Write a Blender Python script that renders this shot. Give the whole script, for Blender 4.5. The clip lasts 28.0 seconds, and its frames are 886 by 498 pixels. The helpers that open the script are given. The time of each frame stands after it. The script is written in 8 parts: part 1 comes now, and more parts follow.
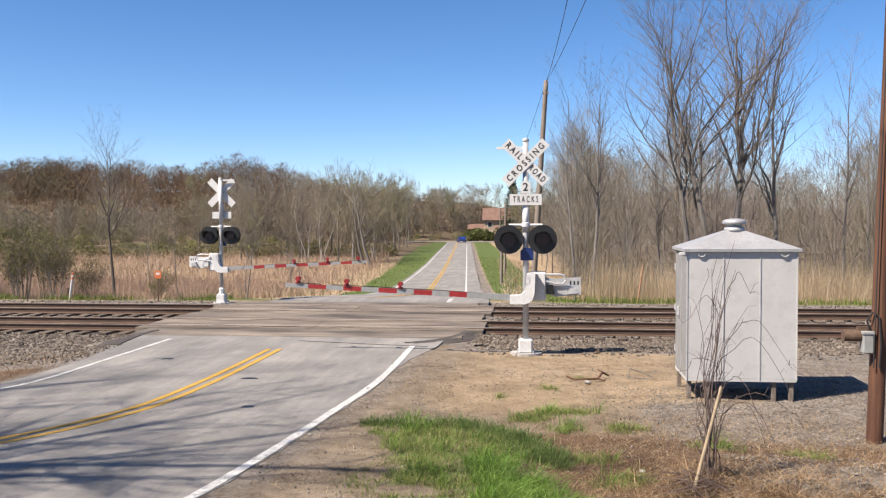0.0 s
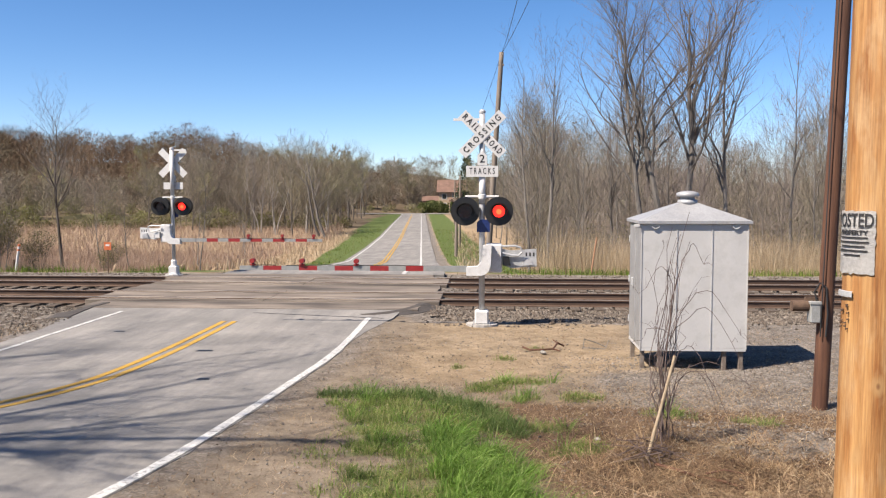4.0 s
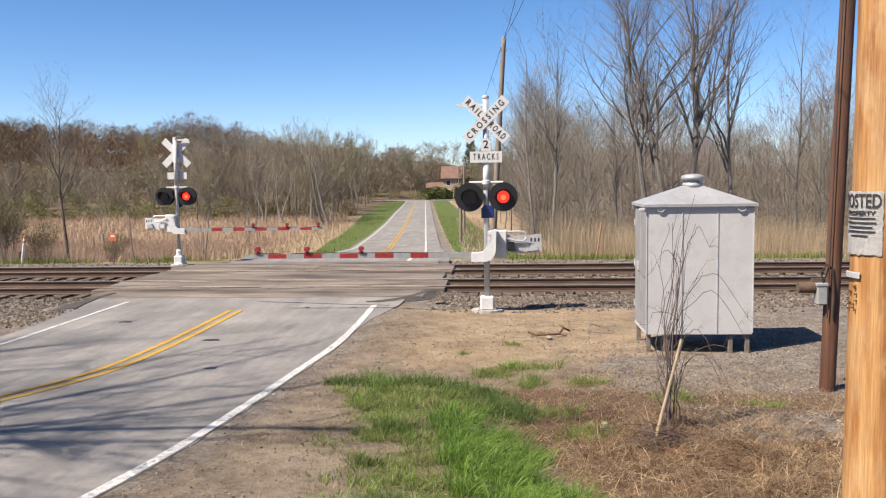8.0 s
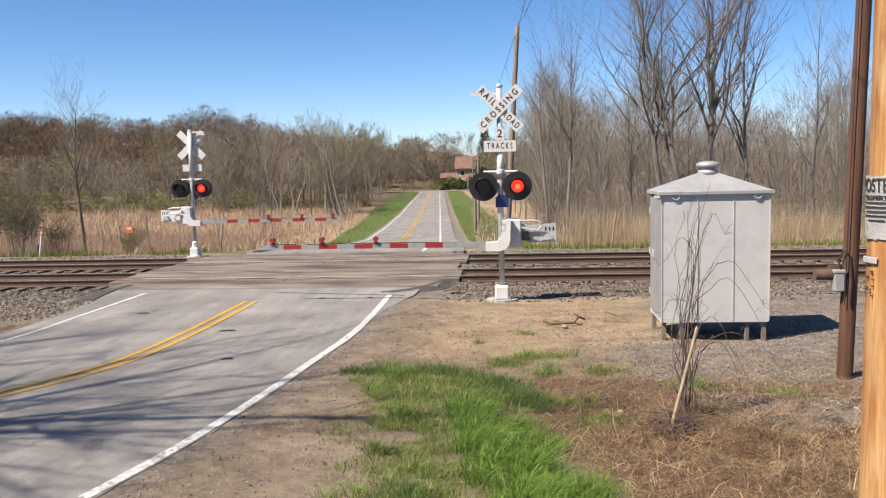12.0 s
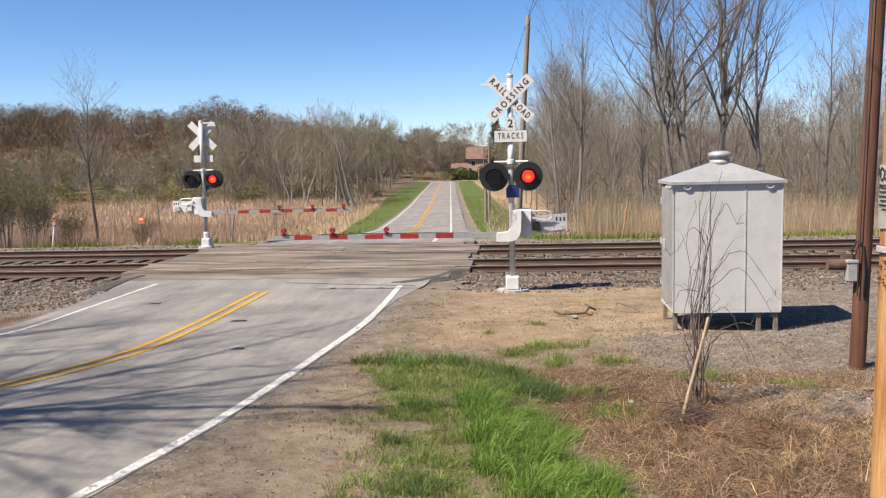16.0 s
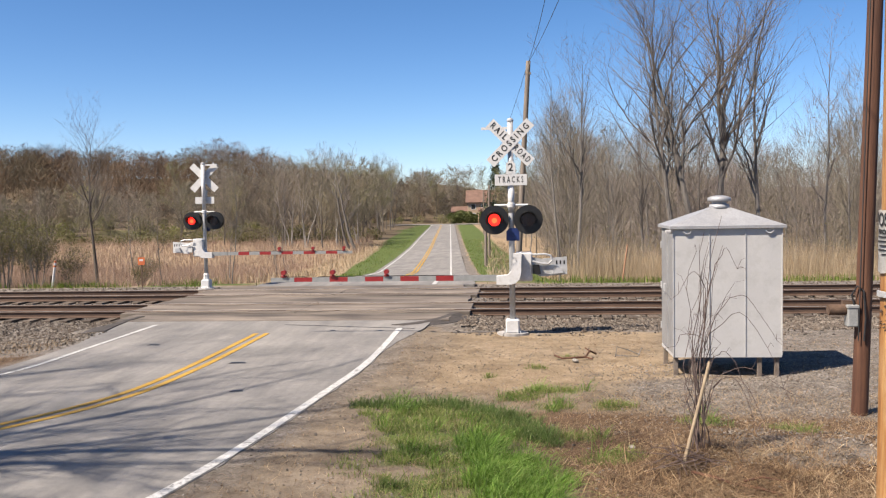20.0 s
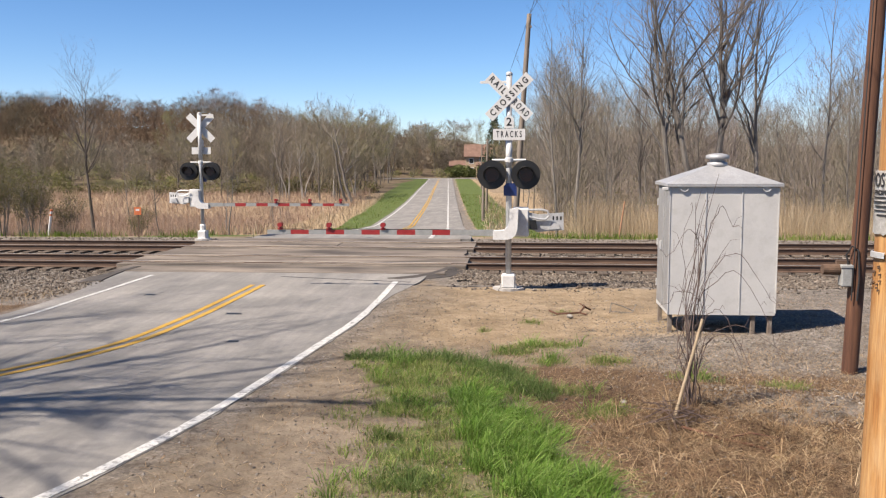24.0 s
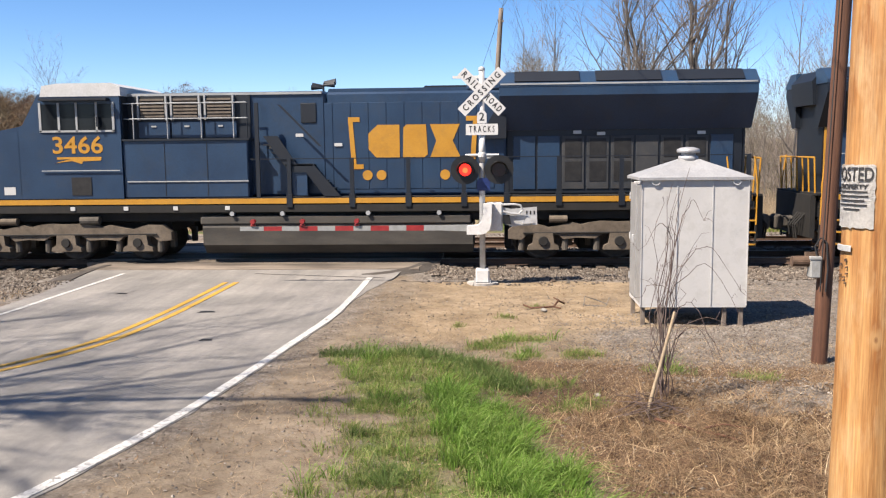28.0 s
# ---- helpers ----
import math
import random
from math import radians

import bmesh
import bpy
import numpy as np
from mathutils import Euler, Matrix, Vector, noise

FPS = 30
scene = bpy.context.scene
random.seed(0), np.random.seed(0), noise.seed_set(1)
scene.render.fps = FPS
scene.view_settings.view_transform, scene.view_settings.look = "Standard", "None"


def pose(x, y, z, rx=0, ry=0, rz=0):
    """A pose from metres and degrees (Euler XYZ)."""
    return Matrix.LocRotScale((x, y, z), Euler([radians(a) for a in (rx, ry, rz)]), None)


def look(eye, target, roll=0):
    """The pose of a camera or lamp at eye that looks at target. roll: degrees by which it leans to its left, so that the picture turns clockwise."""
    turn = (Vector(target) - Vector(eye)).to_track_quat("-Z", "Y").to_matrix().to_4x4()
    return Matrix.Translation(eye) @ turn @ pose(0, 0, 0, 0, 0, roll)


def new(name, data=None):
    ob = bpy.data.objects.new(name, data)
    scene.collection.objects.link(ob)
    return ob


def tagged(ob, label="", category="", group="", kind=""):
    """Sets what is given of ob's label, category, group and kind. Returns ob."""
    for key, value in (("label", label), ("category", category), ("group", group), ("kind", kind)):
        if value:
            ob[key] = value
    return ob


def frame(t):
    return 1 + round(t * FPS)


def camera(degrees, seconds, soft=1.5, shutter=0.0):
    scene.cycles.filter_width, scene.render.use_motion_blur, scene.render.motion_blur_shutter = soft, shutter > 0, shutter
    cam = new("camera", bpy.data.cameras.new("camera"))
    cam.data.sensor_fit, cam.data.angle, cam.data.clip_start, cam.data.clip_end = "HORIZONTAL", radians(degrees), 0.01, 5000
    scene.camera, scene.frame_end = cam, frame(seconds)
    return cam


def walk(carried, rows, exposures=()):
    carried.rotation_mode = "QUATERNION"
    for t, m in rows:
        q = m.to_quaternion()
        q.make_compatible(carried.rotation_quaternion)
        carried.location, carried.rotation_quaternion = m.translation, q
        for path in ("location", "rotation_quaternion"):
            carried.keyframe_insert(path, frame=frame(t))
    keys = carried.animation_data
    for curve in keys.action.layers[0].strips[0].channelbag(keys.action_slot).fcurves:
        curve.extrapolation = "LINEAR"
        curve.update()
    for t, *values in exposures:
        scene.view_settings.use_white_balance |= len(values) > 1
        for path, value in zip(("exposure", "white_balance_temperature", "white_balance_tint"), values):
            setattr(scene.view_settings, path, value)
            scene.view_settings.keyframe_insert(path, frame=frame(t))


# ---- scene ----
cam = camera(54.3, 28.0, soft=1.2)
PATH = [
    (0.0, pose(0.041, -0.015, 2.919, 87.93, 0.22, 6.14)),
    (0.5, pose(0.049, -0.014, 2.916, 87.83, 0.82, 5.51)),
    (1.0, pose(0.031, -0.021, 2.918, 87.39, 1.08, 5.20)),
    (1.5, pose(0.011, -0.013, 2.908, 86.73, 0.58, 3.72)),
    (2.0, pose(-0.005, -0.005, 2.911, 86.67, 0.22, 3.78)),
    (2.5, pose(0.000, 0.013, 2.916, 86.44, 0.70, 4.34)),
    (3.0, pose(-0.008, -0.006, 2.912, 86.10, 0.36, 3.32)),
    (3.5, pose(-0.012, -0.015, 2.912, 86.10, -0.04, 3.18)),
    (5.5, pose(0.003, -0.013, 2.906, 85.83, 0.51, 2.51)),
    (6.0, pose(0.001, -0.012, 2.906, 85.76, 0.53, 2.22)),
    (6.5, pose(0.005, -0.007, 2.903, 85.60, 0.45, 2.29)),
    (7.0, pose(-0.002, -0.013, 2.903, 85.54, 0.43, 2.26)),
    (7.5, pose(-0.001, -0.009, 2.899, 85.31, 0.70, 2.69)),
    (8.0, pose(-0.011, 0.006, 2.909, 85.17, 0.77, 3.37)),
    (8.5, pose(-0.007, 0.000, 2.906, 85.84, 0.78, 4.01)),
    (9.0, pose(-0.007, -0.004, 2.896, 85.98, 0.67, 4.12)),
    (9.5, pose(-0.007, -0.005, 2.900, 85.67, 0.84, 4.02)),
    (10.0, pose(-0.005, 0.004, 2.896, 85.07, 0.86, 4.41)),
    (10.5, pose(-0.004, 0.003, 2.897, 84.66, 1.04, 4.59)),
    (11.0, pose(-0.006, 0.008, 2.897, 84.67, 1.21, 4.50)),
    (11.5, pose(-0.007, 0.008, 2.897, 84.67, 1.24, 4.39)),
    (12.0, pose(-0.008, -0.002, 2.895, 84.55, 1.26, 4.30)),
    (12.5, pose(-0.004, -0.003, 2.897, 84.29, 1.28, 4.15)),
    (14.5, pose(-0.006, 0.002, 2.900, 84.45, 1.41, 4.91)),
    (15.0, pose(-0.007, -0.001, 2.895, 84.33, 1.31, 4.68)),
    (15.5, pose(-0.015, 0.008, 2.893, 84.12, 1.26, 4.57)),
    (16.0, pose(-0.004, 0.003, 2.891, 83.94, 1.37, 5.01)),
    (16.5, pose(-0.003, 0.016, 2.889, 83.66, 1.47, 5.11)),
    (17.0, pose(-0.001, 0.001, 2.891, 83.42, 1.32, 5.19)),
    (17.5, pose(-0.004, -0.008, 2.888, 83.08, 1.11, 4.34)),
    (18.0, pose(0.008, 0.001, 2.886, 83.72, 0.95, 4.92)),
    (18.5, pose(0.008, -0.003, 2.882, 83.34, 0.68, 4.07)),
    (19.0, pose(-0.010, 0.003, 2.897, 83.79, 0.82, 4.71)),
    (19.5, pose(-0.007, 0.011, 2.899, 84.36, 0.25, 4.37)),
    (20.0, pose(-0.011, -0.007, 2.889, 86.78, 1.03, 5.02)),
    (20.5, pose(-0.032, 0.001, 2.891, 86.92, -0.65, 6.57)),
    (21.0, pose(-0.008, 0.002, 2.886, 84.12, -0.69, 9.30)),
    (21.5, pose(-0.002, 0.013, 2.900, 87.79, 0.41, 5.94)),
    (22.0, pose(-0.000, -0.002, 2.893, 86.21, -0.72, 4.63)),
    (22.5, pose(0.010, -0.013, 2.891, 84.68, -0.32, 4.38)),
    (24.5, pose(-0.002, 0.004, 2.889, 83.66, 0.32, 5.01)),
    (25.0, pose(-0.002, 0.011, 2.897, 83.56, 0.44, 4.95)),
    (25.5, pose(-0.006, 0.009, 2.897, 83.57, 0.62, 4.77)),
    (26.0, pose(-0.001, 0.007, 2.896, 83.44, 0.49, 4.65)),
    (26.5, pose(0.004, -0.002, 2.894, 83.38, 0.44, 4.17)),
    (27.0, pose(0.010, -0.000, 2.895, 83.34, 0.52, 3.64)),
    (27.5, pose(0.010, -0.012, 2.898, 83.36, 0.64, 3.32)),
    (28.0, pose(0.009, -0.005, 2.905, 83.37, 0.59, 3.15)),
]
walk(cam, PATH, [(0.0, 1.17, 6800, 15), (3.0, 1.15, 6800, 15), (17.0, 1.08, 6900, 15), (26.3, 1.08, 6900, 15), (26.8, 1.12, 6900, 15), (27.5, 1.20, 6900, 15), (28.0, 1.32, 6900, 15)])

# ---- light: a clear spring afternoon, sun from behind and to one side ----
SUN = Vector((-0.66, -0.47, 1.0)).normalized()
world = bpy.data.worlds.new("sky")
scene.world = world
world.use_nodes = True
sky = world.node_tree.nodes.new("ShaderNodeTexSky")
sky.sky_type = "NISHITA"
sky.sun_disc = False
sky.sun_elevation = math.asin(SUN.z)
sky.sun_rotation = math.atan2(SUN.x, SUN.y)
sky.altitude = 100
sky.air_density = 0.6
sky.dust_density = 0.4
sky.ozone_density = 2.0
deep = world.node_tree.nodes.new("ShaderNodeHueSaturation")
deep.inputs["Saturation"].default_value = 1.26
deep.inputs["Hue"].default_value = 0.5
deep.inputs["Value"].default_value = 1.0
world.node_tree.links.new(sky.outputs[0], deep.inputs["Color"])
world.node_tree.links.new(deep.outputs[0], world.node_tree.nodes["Background"].inputs[0])
world.node_tree.nodes["Background"].inputs[1].default_value = 0.0825
sun = new("sun", bpy.data.lights.new("sun", "SUN"))
sun.data.energy = 5.0
sun.data.angle = radians(0.53)
sun.data.color = (1.0, 0.93, 0.81)
sun.matrix_world = look(SUN * 60, (0, 0, 0))

# ---- materials ----
def nodes_of(name):
    m = bpy.data.materials.new(name)
    m.use_nodes = True
    nt = m.node_tree
    return m, nt, nt.nodes["Principled BSDF"]


def rgb(c):
    return (c[0], c[1], c[2], 1.0)


def noise_node(nt, coord, scale, detail=6.0, rough=0.6):
    n = nt.nodes.new("ShaderNodeTexNoise")
    n.inputs["Scale"].default_value = scale
    n.inputs["Detail"].default_value = detail
    n.inputs["Roughness"].default_value = rough
    nt.links.new(coord, n.inputs["Vector"])
    return n.outputs["Fac"]


def ramp(nt, fac, a, b, lo=0.35, hi=0.65):
    r = nt.nodes.new("ShaderNodeValToRGB")
    r.color_ramp.elements[0].position, r.color_ramp.elements[0].color = lo, rgb(a)
    r.color_ramp.elements[1].position, r.color_ramp.elements[1].color = hi, rgb(b)
    nt.links.new(fac, r.inputs[0])
    return r.outputs[0]


def mix(nt, fac, a, b, blend="MIX"):
    n = nt.nodes.new("ShaderNodeMixRGB")
    n.blend_type = blend
    for i, v in enumerate((fac, a, b)):
        if isinstance(v, (int, float)):
            n.inputs[i].default_value = v
        elif isinstance(v, tuple):
            n.inputs[i].default_value = rgb(v)
        else:
            nt.links.new(v, n.inputs[i])
    return n.outputs[0]


def bump(nt, bsdf, height, strength, distance):
    b = nt.nodes.new("ShaderNodeBump")
    b.inputs["Strength"].default_value = strength
    b.inputs["Distance"].default_value = distance
    nt.links.new(height, b.inputs["Height"])
    nt.links.new(b.outputs[0], bsdf.inputs["Normal"])


def position(nt, stretch=None, space="Object"):
    c = nt.nodes.new("ShaderNodeTexCoord").outputs[space] if space != "World" else nt.nodes.new("ShaderNodeNewGeometry").outputs["Position"]
    if stretch:
        mp = nt.nodes.new("ShaderNodeMapping")
        mp.inputs["Scale"].default_value = stretch
        nt.links.new(c, mp.inputs["Vector"])
        c = mp.outputs[0]
    return c


def surf(name, a, b, scale=6.0, rough=0.7, metal=0.0, relief=0.15, fine=60.0, stretch=None, vary=0.0, dirt=None, dirt_amount=0.35, space="Object", depth=0.01, tone=0.35):
    """A surface with two scales of variation: a to b over broad noise, fine grain in bump and tone, optional dirt."""
    m, nt, p = nodes_of(name)
    c = position(nt, stretch, space)
    broad = noise_node(nt, c, scale)
    grain = noise_node(nt, c, fine, 4.0)
    col = ramp(nt, broad, a, b)
    col = mix(nt, tone, col, ramp(nt, grain, (0.55, 0.55, 0.55), (1.3, 1.3, 1.3), 0.3, 0.7), "MULTIPLY")
    if dirt:
        spots = noise_node(nt, c, scale * 2.7, 8.0, 0.7)
        mask = ramp(nt, spots, (0, 0, 0), (dirt_amount, dirt_amount, dirt_amount), 0.5, 0.72)
        col = mix(nt, mask, col, dirt)
    if vary:
        info = nt.nodes.new("ShaderNodeObjectInfo")
        k = nt.nodes.new("ShaderNodeMapRange")
        k.inputs["To Min"].default_value, k.inputs["To Max"].default_value = 1 - vary, 1 + vary
        nt.links.new(info.outputs["Random"], k.inputs["Value"])
        col = mix(nt, 1.0, col, k.outputs[0], "MULTIPLY")
    nt.links.new(col, p.inputs["Base Color"])
    p.inputs["Roughness"].default_value = rough
    p.inputs["Metallic"].default_value = metal
    if relief:
        bump(nt, p, grain, relief, depth)
    return m


def islands(name, cols, rough=0.8, translucent=0.0, clumps=0.4):
    """A colour for each separate blade, stone or twig of a joined mesh."""
    m, nt, p = nodes_of(name)
    g = nt.nodes.new("ShaderNodeNewGeometry")
    r = nt.nodes.new("ShaderNodeValToRGB")
    els = r.color_ramp.elements
    while len(els) < len(cols):
        els.new(0.5)
    for i, c in enumerate(cols):
        els[i].position, els[i].color = i / (len(cols) - 1), rgb(c)
    nt.links.new(g.outputs["Random Per Island"], r.inputs[0])
    big = noise_node(nt, g.outputs["Position"], 0.35, 3.0)
    col = mix(nt, 0.5, r.outputs[0], ramp(nt, big, (0.6, 0.6, 0.6), (1.3, 1.3, 1.3), 0.3, 0.7), "MULTIPLY")
    clump = noise_node(nt, g.outputs["Position"], 4.5, 3.0)
    col = mix(nt, clumps, col, ramp(nt, clump, (0.45, 0.42, 0.40), (1.4, 1.4, 1.35), 0.36, 0.66), "MULTIPLY")
    nt.links.new(col, p.inputs["Base Color"])
    p.inputs["Roughness"].default_value = rough
    p.inputs["Specular IOR Level"].default_value = 0.2
    if translucent:
        t = nt.nodes.new("ShaderNodeBsdfTranslucent")
        nt.links.new(col, t.inputs[0])
        s = nt.nodes.new("ShaderNodeMixShader")
        s.inputs[0].default_value = translucent
        nt.links.new(p.outputs[0], s.inputs[1])
        nt.links.new(t.outputs[0], s.inputs[2])
        nt.links.new(s.outputs[0], nt.nodes["Material Output"].inputs[0])
    return m


def wood_islands(name, kinds, size=0.075):
    """Twigs of joined woods: the colour goes from tree to tree, the tone from twig to twig."""
    m, nt, p = nodes_of(name)
    g = nt.nodes.new("ShaderNodeNewGeometry")
    flat = nt.nodes.new("ShaderNodeMapping")
    flat.inputs["Scale"].default_value = (1.0, 1.0, 0.25)
    nt.links.new(g.outputs["Position"], flat.inputs["Vector"])
    n = noise_node(nt, flat.outputs[0], size, 2.0, 0.4)
    r = nt.nodes.new("ShaderNodeValToRGB")
    els = r.color_ramp.elements
    while len(els) < len(kinds):
        els.new(0.5)
    for i, c in enumerate(kinds):
        els[i].position, els[i].color = 0.3 + 0.4 * i / (len(kinds) - 1), rgb(c)
    nt.links.new(n, r.inputs[0])
    tone = nt.nodes.new("ShaderNodeMapRange")
    tone.inputs["To Min"].default_value, tone.inputs["To Max"].default_value = 0.62, 1.4
    nt.links.new(g.outputs["Random Per Island"], tone.inputs["Value"])
    col = mix(nt, 1.0, r.outputs[0], tone.outputs[0], "MULTIPLY")
    nt.links.new(col, p.inputs["Base Color"])
    p.inputs["Roughness"].default_value = 0.9
    p.inputs["Specular IOR Level"].default_value = 0.15
    return m


def glow(name, col, strength):
    m, nt, p = nodes_of(name)
    p.inputs["Base Color"].default_value = rgb(col)
    p.inputs["Emission Color"].default_value = rgb(col)
    p.inputs["Emission Strength"].default_value = strength
    return m


def plain(name, col, rough=0.5, metal=0.0):
    m, nt, p = nodes_of(name)
    p.inputs["Base Color"].default_value = rgb(col)
    p.inputs["Roughness"].default_value = rough
    p.inputs["Metallic"].default_value = metal
    return m


def asphalt_material():
    m, nt, p = nodes_of("asphalt")
    c = position(nt, None, "World")
    broad = noise_node(nt, c, 0.5, 5.0)
    along = noise_node(nt, position(nt, (2.2, 0.22, 1.0), "World"), 0.9, 8.0, 0.72)
    blotch = noise_node(nt, c, 9.0, 6.0, 0.7)
    grain = noise_node(nt, c, 90.0, 3.0)
    col = ramp(nt, broad, (0.142, 0.136, 0.128), (0.208, 0.197, 0.184))
    col = mix(nt, 0.7, col, ramp(nt, along, (0.68, 0.68, 0.70), (1.36, 1.35, 1.31), 0.35, 0.68), "MULTIPLY")
    col = mix(nt, 0.5, col, ramp(nt, blotch, (0.7, 0.7, 0.7), (1.25, 1.25, 1.25), 0.3, 0.7), "MULTIPLY")
    col = mix(nt, 0.5, col, ramp(nt, grain, (0.55, 0.55, 0.55), (1.4, 1.4, 1.4), 0.3, 0.7), "MULTIPLY")
    spots = noise_node(nt, c, 2.1, 9.0, 0.75)
    col = mix(nt, ramp(nt, spots, (0, 0, 0), (0.5, 0.5, 0.5), 0.62, 0.74), col, (0.039, 0.036, 0.033))
    nt.links.new(col, p.inputs["Base Color"])
    p.inputs["Roughness"].default_value = 0.85
    bump(nt, p, grain, 0.4, 0.01)
    return m


def worn_paint(name, col, under, wear=0.55):
    m, nt, p = nodes_of(name)
    c = position(nt, None, "World")
    n = noise_node(nt, c, 14.0, 8.0, 0.75)
    n2 = noise_node(nt, c, 1.7, 3.0)
    mask = ramp(nt, n, (0, 0, 0), (1, 1, 1), wear, wear + 0.1)
    mask = mix(nt, ramp(nt, n2, (0.35, 0.35, 0.35), (1, 1, 1), 0.4, 0.65), (0, 0, 0), mask)
    stain = noise_node(nt, c, 5.0, 7.0, 0.7)
    colour = mix(nt, mask, col, under)
    tone = noise_node(nt, c, 40.0, 3.0)
    colour = mix(nt, 0.3, colour, ramp(nt, tone, (0.7, 0.7, 0.7), (1.15, 1.15, 1.15)), "MULTIPLY")
    colour = mix(nt, 0.5, colour, ramp(nt, stain, (0.6, 0.58, 0.55), (1.1, 1.1, 1.1), 0.35, 0.6), "MULTIPLY")
    nt.links.new(colour, p.inputs["Base Color"])
    p.inputs["Roughness"].default_value = 0.75
    bump(nt, p, tone, 0.2, 0.004)
    return m


def ground_material():
    """Earth, dead grass, gravel, green and reed litter, laid out by masks that the ground mesh carries."""
    m, nt, p = nodes_of("ground")
    c = position(nt, None, "World")
    fine = noise_node(nt, c, 38.0, 8.0, 0.7)
    mid = noise_node(nt, c, 5.0, 6.0, 0.65)
    speck = nt.nodes.new("ShaderNodeTexVoronoi")
    speck.inputs["Scale"].default_value = 26.0
    nt.links.new(c, speck.inputs["Vector"])

    def mask(name):
        a = nt.nodes.new("ShaderNodeAttribute")
        a.attribute_name = name
        k = mix(nt, 0.5, a.outputs["Fac"], mid, "OVERLAY")
        return ramp(nt, k, (0, 0, 0), (1, 1, 1), 0.28, 0.6)

    earth = ramp(nt, mid, (0.132, 0.106, 0.080), (0.212, 0.174, 0.131), 0.3, 0.7)
    sand = ramp(nt, mid, (0.193, 0.146, 0.096), (0.275, 0.215, 0.146), 0.3, 0.7)
    thatch = ramp(nt, fine, (0.040, 0.023, 0.014), (0.190, 0.126, 0.080), 0.36, 0.70)
    green = ramp(nt, fine, (0.048, 0.070, 0.019), (0.106, 0.140, 0.044), 0.3, 0.7)
    stone = mix(nt, 0.8, ramp(nt, mid, (0.121, 0.110, 0.099), (0.182, 0.168, 0.154)), ramp(nt, speck.outputs["Color"], (0.5, 0.48, 0.46), (1.5, 1.45, 1.4), 0.1, 0.9), "MULTIPLY")
    litter = ramp(nt, fine, (0.198, 0.143, 0.088), (0.330, 0.253, 0.165), 0.3, 0.7)
    wood = ramp(nt, noise_node(nt, c, 0.2, 6.0), (0.083, 0.063, 0.041), (0.149, 0.116, 0.080))
    col = mix(nt, mask("sand"), earth, sand)
    for name, layer in (("thatch", thatch), ("litter", litter), ("wood", wood), ("gravel", stone), ("green", green)):
        col = mix(nt, mask(name), col, layer)
    broad = noise_node(nt, c, 1.3, 7.0, 0.7)
    col = mix(nt, 0.75, col, ramp(nt, broad, (0.62, 0.58, 0.54), (1.25, 1.25, 1.25), 0.32, 0.62), "MULTIPLY")
    flecks = noise_node(nt, c, 16.0, 9.0, 0.8)
    col = mix(nt, ramp(nt, flecks, (0, 0, 0), (0.7, 0.7, 0.7), 0.56, 0.66), col, (0.047, 0.028, 0.017))
    col = mix(nt, 0.55, col, ramp(nt, fine, (0.55, 0.55, 0.55), (1.35, 1.35, 1.35), 0.3, 0.7), "MULTIPLY")
    nt.links.new(col, p.inputs["Base Color"])
    p.inputs["Roughness"].default_value = 0.95
    p.inputs["Specular IOR Level"].default_value = 0.15
    bump(nt, p, fine, 0.7, 0.03)
    return m


M_ground = ground_material()
M_asphalt = asphalt_material()
M_white_line = worn_paint("white_line_paint", (0.484, 0.484, 0.471), (0.115, 0.112, 0.108), 0.49)
M_yellow_line = worn_paint("yellow_line_paint", (0.396, 0.231, 0.025), (0.094, 0.088, 0.077), 0.55)
M_crossing = surf("crossing_surface", (0.050, 0.040, 0.032), (0.195, 0.162, 0.130), 0.9, 0.85, 0, 0.3, 40.0, (0.35, 1.3, 1), 0.06, (0.061, 0.048, 0.040), 0.8, "World")
# Tar edge colour that also holds the shade of the asphalt's side drop.
M_tar_shade = surf("edge_tar_and_shade", (0.028, 0.023, 0.020), (0.055, 0.047, 0.040), 3.0, 0.9, 0, 0.5, 30.0, None, 0, (0.088, 0.074, 0.061), 0.5, "World")
# Flangeway dust, and the pale strips that imitate shining rail heads.
M_pale_tan = surf("pale_tan_dust_and_glint", (0.220, 0.180, 0.142), (0.300, 0.255, 0.208), 2.0, 0.95, 0, 0.3, 40.0, None, 0, (0.077, 0.061, 0.050), 0.5, "World")
M_rail = surf("rail_steel", (0.055, 0.032, 0.022), (0.094, 0.058, 0.040), 5.0, 0.75, 0.2, 0.25, 60.0, (0.3, 2, 2), 0.1)
M_rail_head = surf("rail_head_steel", (0.253, 0.231, 0.209), (0.319, 0.292, 0.264), 3.0, 0.45, 0.3, 0.05, 60.0, (0.2, 2, 2))
M_tie = surf("weathered_tie", (0.055, 0.041, 0.030), (0.110, 0.085, 0.066), 4.0, 0.9, 0, 0.5, 30.0, (6, 0.6, 1), 0.25)
M_ballast = islands("ballast_stone", [(0.050, 0.041, 0.034), (0.105, 0.088, 0.074), (0.165, 0.143, 0.121), (0.083, 0.061, 0.046), (0.220, 0.193, 0.165)])
M_pebble = islands("pebbles", [(0.083, 0.072, 0.063), (0.182, 0.165, 0.151), (0.127, 0.102, 0.083), (0.264, 0.245, 0.226)])
M_grass = islands("grass_blades", [(0.059, 0.099, 0.013), (0.108, 0.172, 0.025), (0.163, 0.234, 0.042), (0.088, 0.135, 0.020), (0.246, 0.249, 0.095), (0.206, 0.172, 0.079)], 0.6, 0.35)
